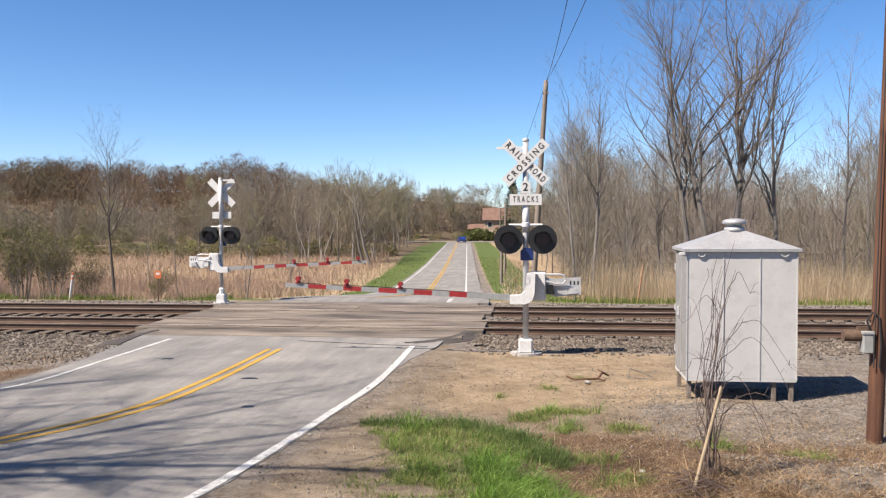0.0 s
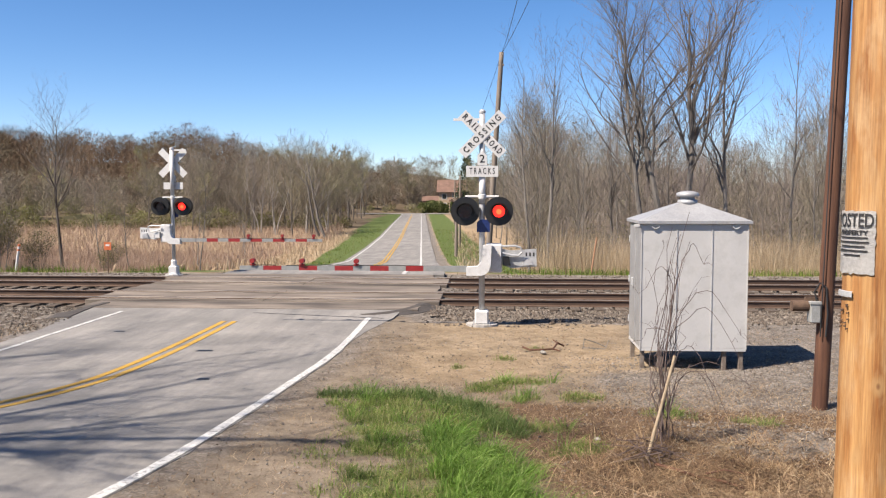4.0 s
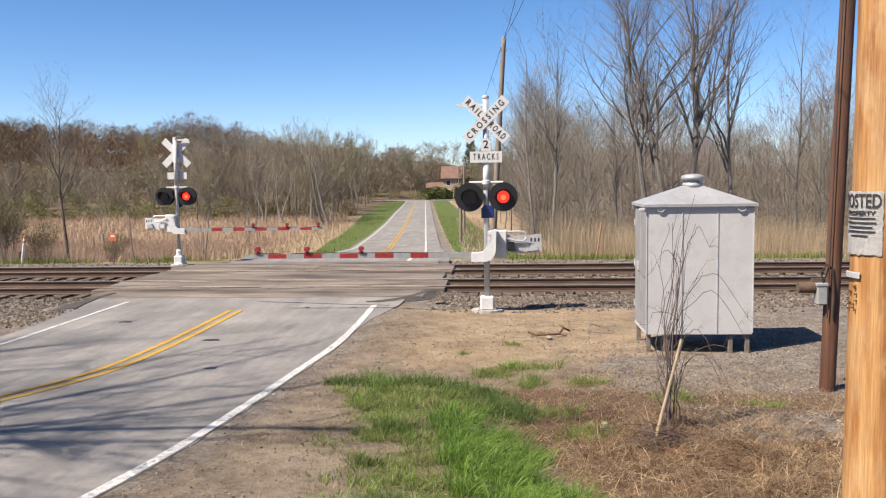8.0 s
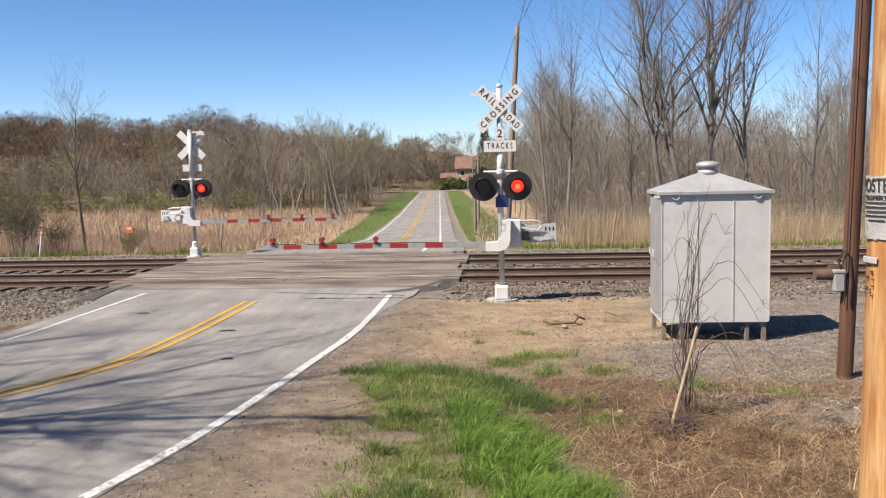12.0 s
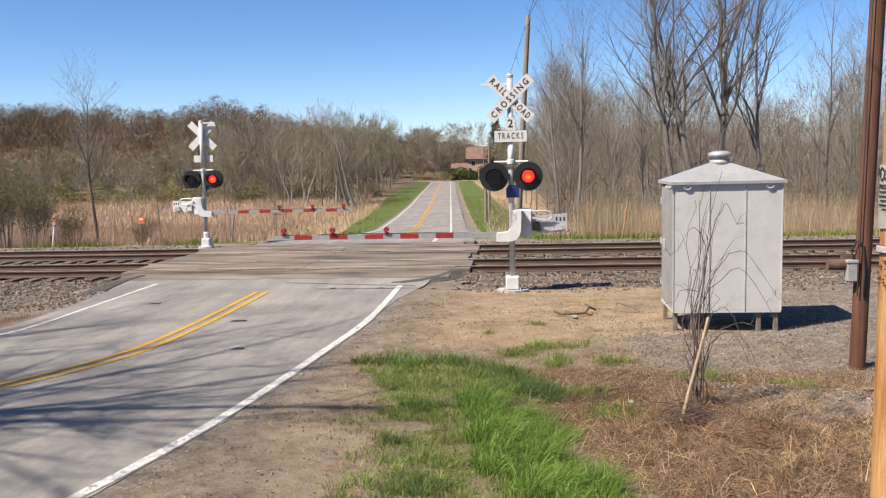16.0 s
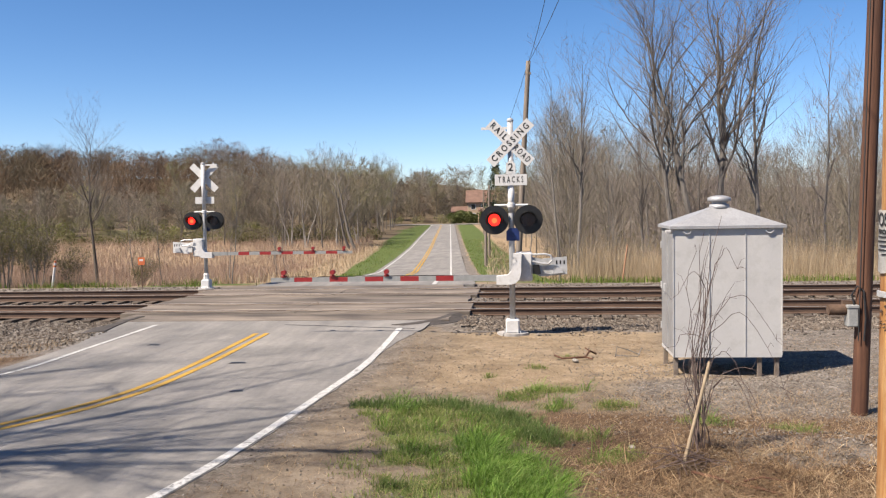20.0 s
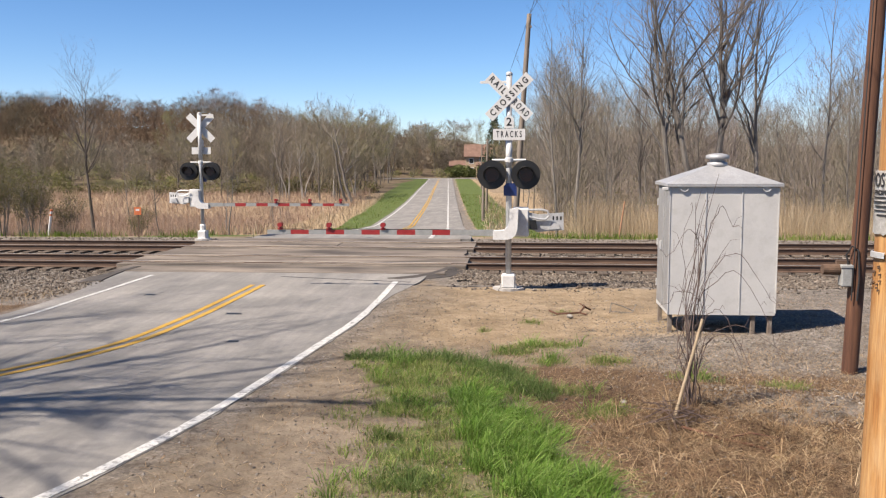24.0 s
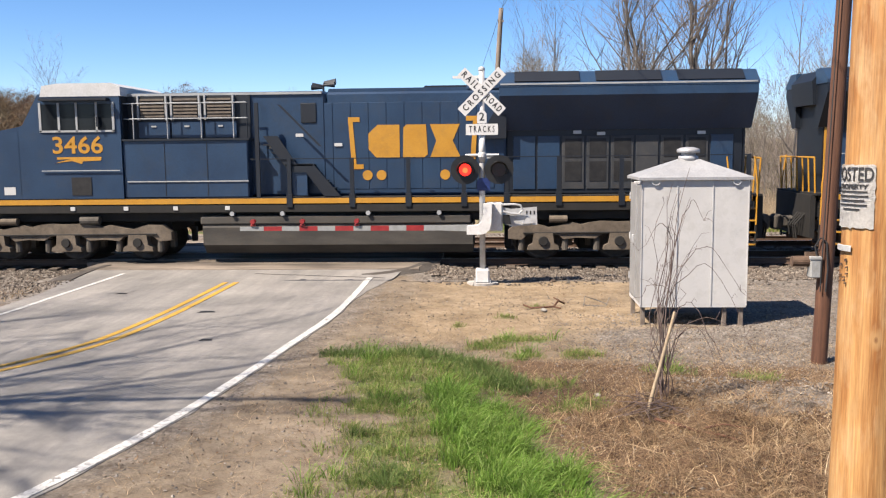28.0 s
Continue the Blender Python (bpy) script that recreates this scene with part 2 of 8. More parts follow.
M_grass_lush = islands("lush_grass", [(0.070, 0.144, 0.019), (0.138, 0.261, 0.040), (0.208, 0.346, 0.074), (0.099, 0.188, 0.027), (0.248, 0.340, 0.102), (0.158, 0.255, 0.052)], 0.5, 0.4)
M_grass_dark = islands("dark_grass", [(0.062, 0.107, 0.031), (0.101, 0.163, 0.045), (0.146, 0.215, 0.067), (0.085, 0.130, 0.036), (0.202, 0.228, 0.097)], 0.55, 0.35)
M_grass_dry = islands("drying_grass", [(0.097, 0.161, 0.029), (0.162, 0.232, 0.053), (0.239, 0.261, 0.092), (0.304, 0.279, 0.145), (0.141, 0.213, 0.041), (0.195, 0.261, 0.064)], 0.65, 0.3)
M_heap = islands("reddish_dead_stems", [(0.065, 0.035, 0.019), (0.194, 0.121, 0.069), (0.335, 0.232, 0.137), (0.092, 0.052, 0.029), (0.475, 0.380, 0.247)], 0.8, 0.1, 0.75)
M_straw = islands("dead_grass", [(0.110, 0.064, 0.035), (0.275, 0.193, 0.113), (0.385, 0.288, 0.184), (0.165, 0.101, 0.056), (0.451, 0.358, 0.244)], 0.8, 0.15, 0.6)
M_reed = islands("dry_reeds", [(0.230, 0.165, 0.100), (0.366, 0.289, 0.195), (0.428, 0.363, 0.263), (0.288, 0.210, 0.132), (0.397, 0.329, 0.226)], 0.8, 0.25)
M_reed_pink = islands("red_brown_reeds", [(0.210, 0.135, 0.098), (0.335, 0.240, 0.180), (0.400, 0.302, 0.232), (0.255, 0.170, 0.124), (0.430, 0.340, 0.262)], 0.8, 0.25)
M_white_metal = surf("white_painted_metal", (0.480, 0.480, 0.475), (0.570, 0.570, 0.565), 5.0, 0.5, 0, 0.06, 80.0, None, 0, (0.231, 0.209, 0.176), 0.35)
M_silver = surf("silver_painted_metal", (0.330, 0.338, 0.346), (0.430, 0.438, 0.445), 6.0, 0.45, 0.15, 0.08, 90.0, None, 0, (0.154, 0.143, 0.132), 0.4)
M_sign_white = surf("sign_white", (0.484, 0.484, 0.477), (0.533, 0.533, 0.527), 5.0, 0.45, 0, 0.03, 60.0, None, 0, (0.275, 0.259, 0.231), 0.25)
M_black = surf("black_paint", (0.004, 0.004, 0.005), (0.009, 0.009, 0.009), 8.0, 0.5, 0, 0.1, 80.0)
M_letter = plain("letter_black", (0.007, 0.007, 0.007), 0.5)
M_lens = surf("dark_red_lens", (0.019, 0.003, 0.003), (0.033, 0.006, 0.004), 20.0, 0.25, 0, 0.2, 120.0)
M_lamp = glow("lit_red_lamp", (1.0, 0.020, 0.012), 1.3)
M_lamp_core = glow("lit_orange_core", (1.0, 0.075, 0.022), 1.8)
M_red_tape = surf("red_reflective_tape", (0.198, 0.010, 0.012), (0.253, 0.017, 0.017), 8.0, 0.5, 0, 0.05)
M_grey_tape = surf("grey_white_tape", (0.198, 0.206, 0.204), (0.253, 0.261, 0.259), 8.0, 0.5, 0, 0.05, 60, None, 0, (0.193, 0.198, 0.187), 0.4)
M_blue = surf("blue_enamel", (0.007, 0.017, 0.088), (0.011, 0.028, 0.121), 8.0, 0.4, 0, 0.04)
M_concrete = surf("concrete", (0.286, 0.275, 0.259), (0.374, 0.363, 0.347), 6.0, 0.9, 0, 0.3, 50.0, None, 0, (0.165, 0.149, 0.127), 0.4)
M_galv = surf("galvanised_sheet", (0.407, 0.404, 0.399), (0.451, 0.448, 0.440), 1.6, 0.55, 0.1, 0.03, 40.0, None, 0, (0.275, 0.264, 0.248), 0.4, tone=0.08)
# Darker grey for the hut's door side.
M_galv_side = surf("darker_galvanised_sheet", (0.220, 0.223, 0.226), (0.275, 0.278, 0.281), 2.5, 0.5, 0.2, 0.05, 40.0, None, 0, (0.187, 0.176, 0.165), 0.4)
M_galv_roof = surf("galvanised_roof", (0.286, 0.292, 0.303), (0.352, 0.358, 0.369), 3.0, 0.5, 0.3, 0.06, 40.0, None, 0, (0.220, 0.209, 0.193), 0.35)
M_rust = surf("rusted_steel", (0.066, 0.039, 0.025), (0.116, 0.072, 0.047), 9.0, 0.85, 0.1, 0.4, 60.0)
M_brown_pole = surf("creosoted_wood", (0.055, 0.020, 0.010), (0.116, 0.050, 0.025), 3.0, 0.8, 0, 0.5, 40.0, (5, 5, 0.25), 0, (0.028, 0.014, 0.008), 0.6)
M_grey_pole = surf("weathered_pole_wood", (0.132, 0.107, 0.085), (0.198, 0.165, 0.138), 3.0, 0.85, 0, 0.4, 40.0, (5, 5, 0.25))
M_bark = surf("grey_bark", (0.088, 0.078, 0.069), (0.165, 0.150, 0.136), 3.0, 0.9, 0, 0.5, 30.0, (3, 3, 0.6), 0.2)
M_twig = surf("brown_twigs", (0.092, 0.076, 0.064), (0.150, 0.126, 0.108), 1.0, 0.9, 0, 0.0, 20.0, None, 0.2)

# ---- building helpers ----
def part(name, bm, material, parent=None, label="", smooth=False):
    """One mesh object out of a bmesh, as a part of its parent or a thing of its own."""
    me = bpy.data.meshes.new(name)
    bm.normal_update()
    bm.to_mesh(me)
    bm.free()
    return mesh_part(name, me, material, parent, label, smooth)


def mesh_part(name, me, material, parent=None, label="", smooth=False):
    if not me.materials:
        me.materials.append(material)
    if smooth:
        me.polygons.foreach_set("use_smooth", [True] * len(me.polygons))
    ob = new(name, me)
    if parent:
        ob.parent = parent
    if label:
        tagged(ob, label)
    return ob


def thing(name, label, category, at=(0, 0, 0), group="", kind="", turn=0):
    ob = new(name)
    ob.empty_display_size = 0.2
    ob.matrix_basis = pose(at[0], at[1], at[2], 0, 0, turn)
    return tagged(ob, label, category, group, kind)


def block(bm, x0, x1, y0, y1, z0, z1, bevel=0.0):
    m = Matrix.Translation(((x0 + x1) / 2, (y0 + y1) / 2, (z0 + z1) / 2)) @ Matrix.Diagonal((abs(x1 - x0), abs(y1 - y0), abs(z1 - z0), 1))
    g = bmesh.ops.create_cube(bm, size=1, matrix=m)
    if bevel:
        es = {e for v in g["verts"] for e in v.link_edges}
        bmesh.ops.bevel(bm, geom=list(es), offset=bevel, segments=1, affect="EDGES", profile=0.7)
    return bm


def B(x0, x1, y0, y1, z0, z1, bevel=0.0):
    return block(bmesh.new(), x0, x1, y0, y1, z0, z1, bevel)


def rod(bm, a, b, r0, r1=None, seg=8, caps=True):
    a, b = Vector(a), Vector(b)
    d = b - a
    m = Matrix.Translation((a + b) / 2) @ d.to_track_quat("Z", "Y").to_matrix().to_4x4()
    bmesh.ops.create_cone(bm, cap_ends=caps, segments=seg, radius1=r0, radius2=r0 if r1 is None else r1, depth=d.length, matrix=m)
    return bm


def R_(a, b, r0, r1=None, seg=8):
    return rod(bmesh.new(), a, b, r0, r1, seg)


def prism(bm, pts, axis, a, b):
    """A polygon drawn in the two other axes, drawn out along axis from a to b."""
    def at(p, k):
        v = [p[0], p[1]]
        v.insert("xyz".index(axis), k)
        return bm.verts.new(v)
    lo, hi = [at(p, a) for p in pts], [at(p, b) for p in pts]
    n = len(pts)
    fs = [bm.faces.new(lo), bm.faces.new(hi[::-1])]
    for i in range(n):
        fs.append(bm.faces.new((lo[i], hi[i], hi[(i + 1) % n], lo[(i + 1) % n])))
    bmesh.ops.recalc_face_normals(bm, faces=fs)
    return bm


def P_(pts, axis, a, b):
    return prism(bmesh.new(), pts, axis, a, b)


def tube(bm, pts, r, seg=6, r_end=None):
    """One bent round bar through pts, tapering to r_end."""
    pts = [Vector(p) for p in pts]
    n = len(pts)
    rows, side = [], None
    for i, p in enumerate(pts):
        d = (pts[min(i + 1, n - 1)] - pts[max(i - 1, 0)]).normalized()
        if side is None:
            side = d.orthogonal().normalized()
        side = (side - d * side.dot(d)).normalized()
        up = d.cross(side)
        k = r + ((r if r_end is None else r_end) - r) * i / (n - 1)
        rows.append([bm.verts.new(p + (side * math.cos(2 * math.pi * j / seg) + up * math.sin(2 * math.pi * j / seg)) * k) for j in range(seg)])
    for a, b in zip(rows, rows[1:]):
        for j in range(seg):
            bm.faces.new((a[j], a[(j + 1) % seg], b[(j + 1) % seg], b[j]))
    bm.faces.new(rows[0][::-1])
    bm.faces.new(rows[-1])
    return bm


def lathe(rings, seg=24, axis="z"):
    """A turned body from (radius, height) rings."""
    bm = bmesh.new()
    rows = []
    for r, h in rings:
        row = []
        for i in range(seg):
            a = 2 * math.pi * i / seg
            p = (r * math.cos(a), r * math.sin(a), h)
            row.append(bm.verts.new(p if axis == "z" else (p[0], p[2], p[1])))
        rows.append(row)
    for a, b in zip(rows, rows[1:]):
        for i in range(seg):
            bm.faces.new((a[i], a[(i + 1) % seg], b[(i + 1) % seg], b[i]))
    bm.faces.new(rows[0][::-1])
    bm.faces.new(rows[-1])
    bmesh.ops.recalc_face_normals(bm, faces=bm.faces)
    return bm


def lettering(text, size, bold=0.0, thick=0.002):
    """A mesh of a word in the built-in font, centred, standing in the x-z plane and facing -y."""
    cu = bpy.data.curves.new("lettering", "FONT")
    cu.body, cu.size, cu.align_x, cu.align_y, cu.offset, cu.extrude = text, size, "CENTER", "CENTER", bold, thick
    cu.resolution_u = 3
    ob = bpy.data.objects.new("lettering", cu)
    scene.collection.objects.link(ob)
    bpy.context.view_layer.update()
    me = bpy.data.meshes.new_from_object(ob.evaluated_get(bpy.context.evaluated_depsgraph_get()))
    bpy.data.objects.remove(ob)
    me.transform(Matrix.Rotation(radians(90), 4, "X"))
    me.materials.clear()
    return me


def soup(name, verts, faces, material, label, category, kind="stuff", parent=None):
    """A joined mesh from arrays of corners and of equal faces."""
    me = bpy.data.meshes.new(name)
    me.from_pydata(verts.tolist() if hasattr(verts, "tolist") else verts, [], faces.tolist() if hasattr(faces, "tolist") else faces)
    me.materials.append(material)
    ob = new(name, me)
    if parent:
        ob.parent = parent
    else:
        tagged(ob, label, category, "", kind)
    return ob


def smooth_curve(pts, n):
    """n points along a smooth line through pts (x as a function of y), by Catmull-Rom."""
    out = []
    k = len(pts) - 1
    for i in range(n):
        u = i / (n - 1) * k
        j = min(int(u), k - 1)
        f = u - j
        p0, p1, p2, p3 = (Vector(pts[max(0, min(k, j + d))]) for d in (-1, 0, 1, 2))
        out.append(0.5 * ((2 * p1) + (p2 - p0) * f + (2 * p0 - 5 * p1 + 4 * p2 - p3) * f * f + (3 * p1 - p0 - 3 * p2 + p3) * f ** 3))
    return out


rng = np.random.default_rng(7)

# ---- the lie of the land ----
PROFILE = [(29.6, 0.0), (31.5, -0.03), (35, -0.32), (45, -1.12), (58, -1.95), (80, -2.5), (106, -2.9), (146, -3.1), (215, -3.6), (260, -3.7), (330, -2.0), (3000, 8.0)]


def fall(y):
    return float(np.interp(y, *PROFILE_XY))


CENTRE = [(-5.77, 30.0), (-5.95, 36), (-6.5, 46), (-7.45, 58), (-9.2, 80), (-11.25, 106), (-14.45, 146), (-19.9, 215), (-21.4, 232)]


def road_x(y):
    return float(np.interp(y, *CENTRE_XY))


def fade(v, a, b):
    t = min(1.0, max(0.0, (v - a) / (b - a)))
    return t * t * (3 - 2 * t)


def bumps(x, y, s):
    return noise.noise((x * s, y * s, 3.7))


RIGHT = [(-2.95, 29.6), (-2.7, 24), (-2.75, 19.5), (-2.74, 17), (-2.79, 14.8), (-3.0, 12.8), (-3.22, 10.8), (-3.46, 9.1), (-3.70, 7.9), (-3.98, 6.84), (-4.6, 5.0), (-5.5, 3.0), (-7.3, 0.2), (-11.5, -5), (-20, -13)]
YELLOW = [(-5.76, 29.6), (-5.76, 24), (-5.76, 19.5), (-5.76, 18.2), (-5.77, 16.4), (-5.82, 14.6), (-5.98, 12.9), (-6.3, 11.85), (-6.72, 11.0), (-7.35, 10.1), (-8.2, 9.1), (-9.6, 7.6), (-12.2, 4.8), (-17, 0.0), (-27, -8)]
LEFT = [(-8.6, 29.6), (-8.75, 24), (-8.8, 20.2), (-8.82, 18), (-8.84, 16.6), (-8.85, 15.3), (-8.98, 14.3), (-9.35, 13.5), (-9.9, 12.8), (-10.7, 12.0), (-11.8, 11.0), (-13.4, 9.6), (-16.6, 6.6), (-21.5, 2.0), (-32, -4)]
NR = 90
right_line, yellow_line, left_line = (smooth_curve(p, NR) for p in (RIGHT, YELLOW, LEFT))


RIGHT_XY, LEFT_XY = ((np.array([p.y for p in ln[::-1]]), np.array([p.x for p in ln[::-1]])) for ln in (right_line, left_line))
PROFILE_XY = (np.array([p[0] for p in PROFILE]), np.array([p[1] for p in PROFILE]))
CENTRE_XY = (np.array([p[1] for p in CENTRE]), np.array([p[0] for p in CENTRE]))


def near_edge(x, y):
    """How far the spot lies to the open side of the near road's edges: negative on the road."""
    if y > 29.6:
        d = x - road_x(y)
        return d - 3.2 if d > 0 else -d - 3.2 + 0.7 * fade(y, 31, 50)
    r = float(np.interp(y, *RIGHT_XY))
    l = float(np.interp(y, *LEFT_XY))
    return max(x - (r + 0.07), (l - 0.3) - x)


def ground_z(x, y):
    e = near_edge(x, y)
    if y < 19.4:
        k = fade(e, 0.0, 0.8)
        z = -0.008 + k * (0.035 * bumps(x, y, 0.8) + 0.02 * bumps(x, y, 2.9)) - 0.04 * fade(e, 0.2, 2.0)
        z -= 0.10 * fade(-x, 9.5, 12.0)
        if x > 0:
            heap = fade(x + 0.35 * (y - 9), 0.5, 1.9) * (1 - fade(y, 9.4, 11.2)) * (1 - fade(x, 5, 8)) * fade(y, 3, 5)
            z += heap * (0.06 + 0.15 * bumps(x, y, 1.7) + 0.10 * bumps(x, y, 3.7))
        z += 0.5 * fade(-y, -5, 14)
    elif y < 29.6:
        z = -0.19 + 0.02 * bumps(x, y, 1.3)
        z += 0.14 * (1 - fade(x, -1.7, -0.3)) * fade(x, -5, -4) + 0.10 * (1 - fade(-x, 10.2, 11.0)) * fade(-x, 5, 6)
        z += 0.13 * (1 - fade(y, 19.4, 20.6)) - 0.14 * fade(-x, 9.5, 12.0) * (1 - fade(y, 19.4, 20.6))
    else:
        z = fall(y) + 0.12 * (bumps(x, y, 0.1) if y > 50 else 0) - 0.08
        side = fade(e, 1.5, 9.0)
        z -= 0.55 * side * (1 - fade(y, 60, 130)) * fade(y, 29.6, 36)
        if y < 33:
            z = -0.12 + (z + 0.12) * fade(y, 29.6, 33)
        hill = fade(y, 120, 320) * fade(-x - 30, 0, 90)
        z += 14.0 * hill + 3.0 * fade(y, 240, 420) + 9 * fade(y, 420, 1500)
    if 19.0 < y < 29.8 and -10.7 < x < -1.5:
        z = min(z, -0.03)
    if e < -0.5:
        z -= 0.08
    return z


def strip_mask(x, y, pts):
    """1 on the middle of a bent strip (x, y, half width), 0 at its edge and beyond."""
    best = -1.0
    for (xa, ya, wa), (xb, yb, wb) in zip(pts, pts[1:]):
        dx, dy = xb - xa, yb - ya
        u = min(1.0, max(0.0, ((x - xa) * dx + (y - ya) * dy) / (dx * dx + dy * dy)))
        best = max(best, 1 - math.hypot(x - xa - u * dx, y - ya - u * dy) / (wa + (wb - wa) * u))
    return best


LUSH = [(-0.55, 10.3, 0.20), (-0.35, 9.6, 0.34), (-0.15, 8.9, 0.42), (0.05, 8.1, 0.46), (0.38, 7.2, 0.46), (0.85, 6.0, 0.5)]
SHADY = [(-1.75, 12.0, 0.22), (-1.3, 12.1, 0.32), (-0.75, 11.9, 0.42), (-0.1, 11.1, 0.42), (0.3, 10.4, 0.3)]
MIXED = [(-1.6, 11.7, 0.6), (-1.15, 10.7, 1.05), (-0.95, 9.6, 0.95), (-0.75, 8.6, 1.0), (-0.6, 7.4, 1.05), (-0.3, 6.2, 1.2)]
CLUMPS = [(0.3, 13.05, 0.5, 0.32), (0.75, 13.0, 0.3, 0.2), (0.47, 12.05, 0.38, 0.25), (1.26, 12.14, 0.34, 0.24), (0.25, 14.9, 0.22, 0.18), (1.02, 9.63, 0.42, 0.26), (-0.1, 12.6, 0.5, 0.3), (0.75, 10.5, 0.4, 0.3), (2.3, 11.3, 0.3, 0.25), (3.4, 11.0, 0.35, 0.25), (-0.55, 14.3, 0.15, 0.12), (0.85, 16.0, 0.2, 0.15)]
TUFTS = [(-2.1, 12.05, 0.38, 0.26), (-1.4, 12.15, 0.3, 0.2), (-0.95, 7.42, 0.36, 0.3), (2.58, 11.07, 0.16, 0.12), (-1.35, 8.5, 0.15, 0.15)]


def clump_mask(x, y, spots):
    return max(0.0, max(1 - math.hypot((x - a) / p, (y - b) / q) for a, b, p, q in spots))


def lush_mask(x, y):
    return max(0.0, min(1.0, 1.7 * (strip_mask(x, y, LUSH) + 0.1 + 0.8 * bumps(x, y, 3.1))))


def shady_mask(x, y):
    return max(0.0, min(1.0, max(1.9 * (strip_mask(x, y, SHADY) + 0.55 * bumps(x, y, 2.3)), 2.5 * clump_mask(x, y, TUFTS))))


def mixed_mask(x, y):
    k = strip_mask(x, y, MIXED) + 0.05 + 0.5 * bumps(x, y, 2.2) - 0.9 * max(0.0, 1 - math.hypot((x + 1.2) / 0.42, (y - 9.2) / 0.4))
    k = k * (0.45 + 1.1 * fade(bumps(x + 11, y, 3.6), -0.35, 0.25))
    return max(0.0, min(1.0, max(1.7 * k, 2.4 * (clump_mask(x, y, CLUMPS) + 0.3 * bumps(x, y, 4.0) * (clump_mask(x, y, CLUMPS) > 0)))))


def axis_steps(stops):
    out = []
    for a, b, s in stops:
        out += list(np.arange(a, b - 1e-6, s))
    return out + [stops[-1][1]]


def build_ground():
    xs = axis_steps([(-2500, -400, 300), (-400, -100, 25), (-100, -24, 4), (-24, -14, 0.8), (-14, 11, 0.22), (11, 20, 0.8), (20, 90, 4), (90, 400, 25), (400, 2500, 300)])
    ys = axis_steps([(-2500, -200, 300), (-200, -20, 15), (-20, 3, 1.2), (3, 20.6, 0.22), (20.6, 34, 0.5), (34, 64, 1.5), (64, 160, 4), (160, 420, 10), (420, 3000, 250)])
    verts = [(x, y, ground_z(x, y)) for y in ys for x in xs]
    n = len(xs)
    faces = [(j * n + i, j * n + i + 1, (j + 1) * n + i + 1, (j + 1) * n + i) for j in range(len(ys) - 1) for i in range(n - 1)]
    me = bpy.data.meshes.new("ground")
    me.from_pydata(verts, [], faces)
    masks = {k: [] for k in ("sand", "thatch", "green", "gravel", "litter", "wood")}
    for x, y, z in verts:
        e = near_edge(x, y)
        n1, n2 = bumps(x, y, 0.45), bumps(x + 40, y, 1.1)
        sand = thatch = green = gravel = litter = wood = 0.0
        if y < 19.8:
            sand = 0.62 * fade(y, 11.5, 14) * (1 - fade(x, 2.0, 4.2)) * fade(x, -2.4, -1.0) + 0.25 * n1
            thatch = fade(x + 0.35 * (y - 9), -0.2, 1.3) * (1 - fade(y, 11.0, 12.6)) + 0.3 * n1
            green = max(0.95 * lush_mask(x, y), 0.85 * shady_mask(x, y), 0.6 * mixed_mask(x, y)) if -2.9 < x < 4 and e > 0.6 else 0.0
            gravel = 0.9 * fade(x, 0.9, 2.4) * fade(y, 10.8, 12.6) * (1 - fade(y, 13.4, 14.6) * (1 - fade(x, 3.4, 4.4))) + 0.6 * fade(x, 4.2, 5.2) * fade(y, 9, 12) + 0.5 * (1 - fade(e, 0.2, 0.9))
            gravel = max(gravel, 0.95 * (1 - fade(math.hypot((x - 3.2) / 1.0, (y - 9.95) / 0.8), 0.5, 1.1)))
            gravel = max(gravel, fade(y, 18.6, 19.4) * fade(x, -2.4, -1.2), fade(y, 15.6, 16.6) * fade(-x, 8.8, 9.6))
            if x < -9:
                sand, thatch = 0.35, 0.55
                green = 0.5 * n1
            if y < 5.5:
                k = fade(5.5 - y, 0, 3.0)
                thatch, green = max(thatch, 0.5 * k), max(green, 0.35 * k + 0.3 * k * n1)
        elif y < 29.8:
            gravel = 1.0
        elif y < 33:
            gravel = 0.9 * (1 - fade(y, 30.2, 31.2))
            green = 0.9 * fade(y, 30.4, 31.4) * (0.6 + n1)
            litter = 0.4
        else:
            vw = float(np.interp(y, (33, 45, 75, 130), (1.0, 1.5, 2.6, 4.2)))
            verge = (1 - fade(e, vw * 0.8, vw * 1.3)) if x < road_x(y) else fade(e, 1.2, 1.8) * (1 - fade(e, 4.5, 6.5))
            if y < 240:
                green = verge * fade(y, 33, 37) * 1.2
                litter = 1.0 if y < 135 else 0.4
                wood = fade(y, 128, 142) if x < road_x(y) else fade(y, 60, 75) * fade(x, 0, 8)
                if x > road_x(y) and verge > 0.01:
                    litter = 1
                if e < 1.4 and x > road_x(y):
                    gravel = 0.7
            else:
                wood = 1.0
                green = 0.0
            if x < -45 and 138 < y < 330:
                green = 0.4 * fade(bumps(x, y, 0.04), -0.1, 0.4)
        for k, v in (("sand", sand), ("thatch", thatch), ("green", green), ("gravel", gravel), ("litter", litter), ("wood", wood)):
            masks[k].append(min(1.0, max(0.0, v)))
    for k, v in masks.items():
        a = me.attributes.new(k, "FLOAT", "POINT")
        a.data.foreach_set("value", v)
    me.materials.append(M_ground)
    me.polygons.foreach_set("use_smooth", [True] * len(me.polygons))
    tagged(new("ground", me), "bare earth, dead grass and gravel beside the crossing, reed marsh beyond", "ground", "", "structure")


build_ground()


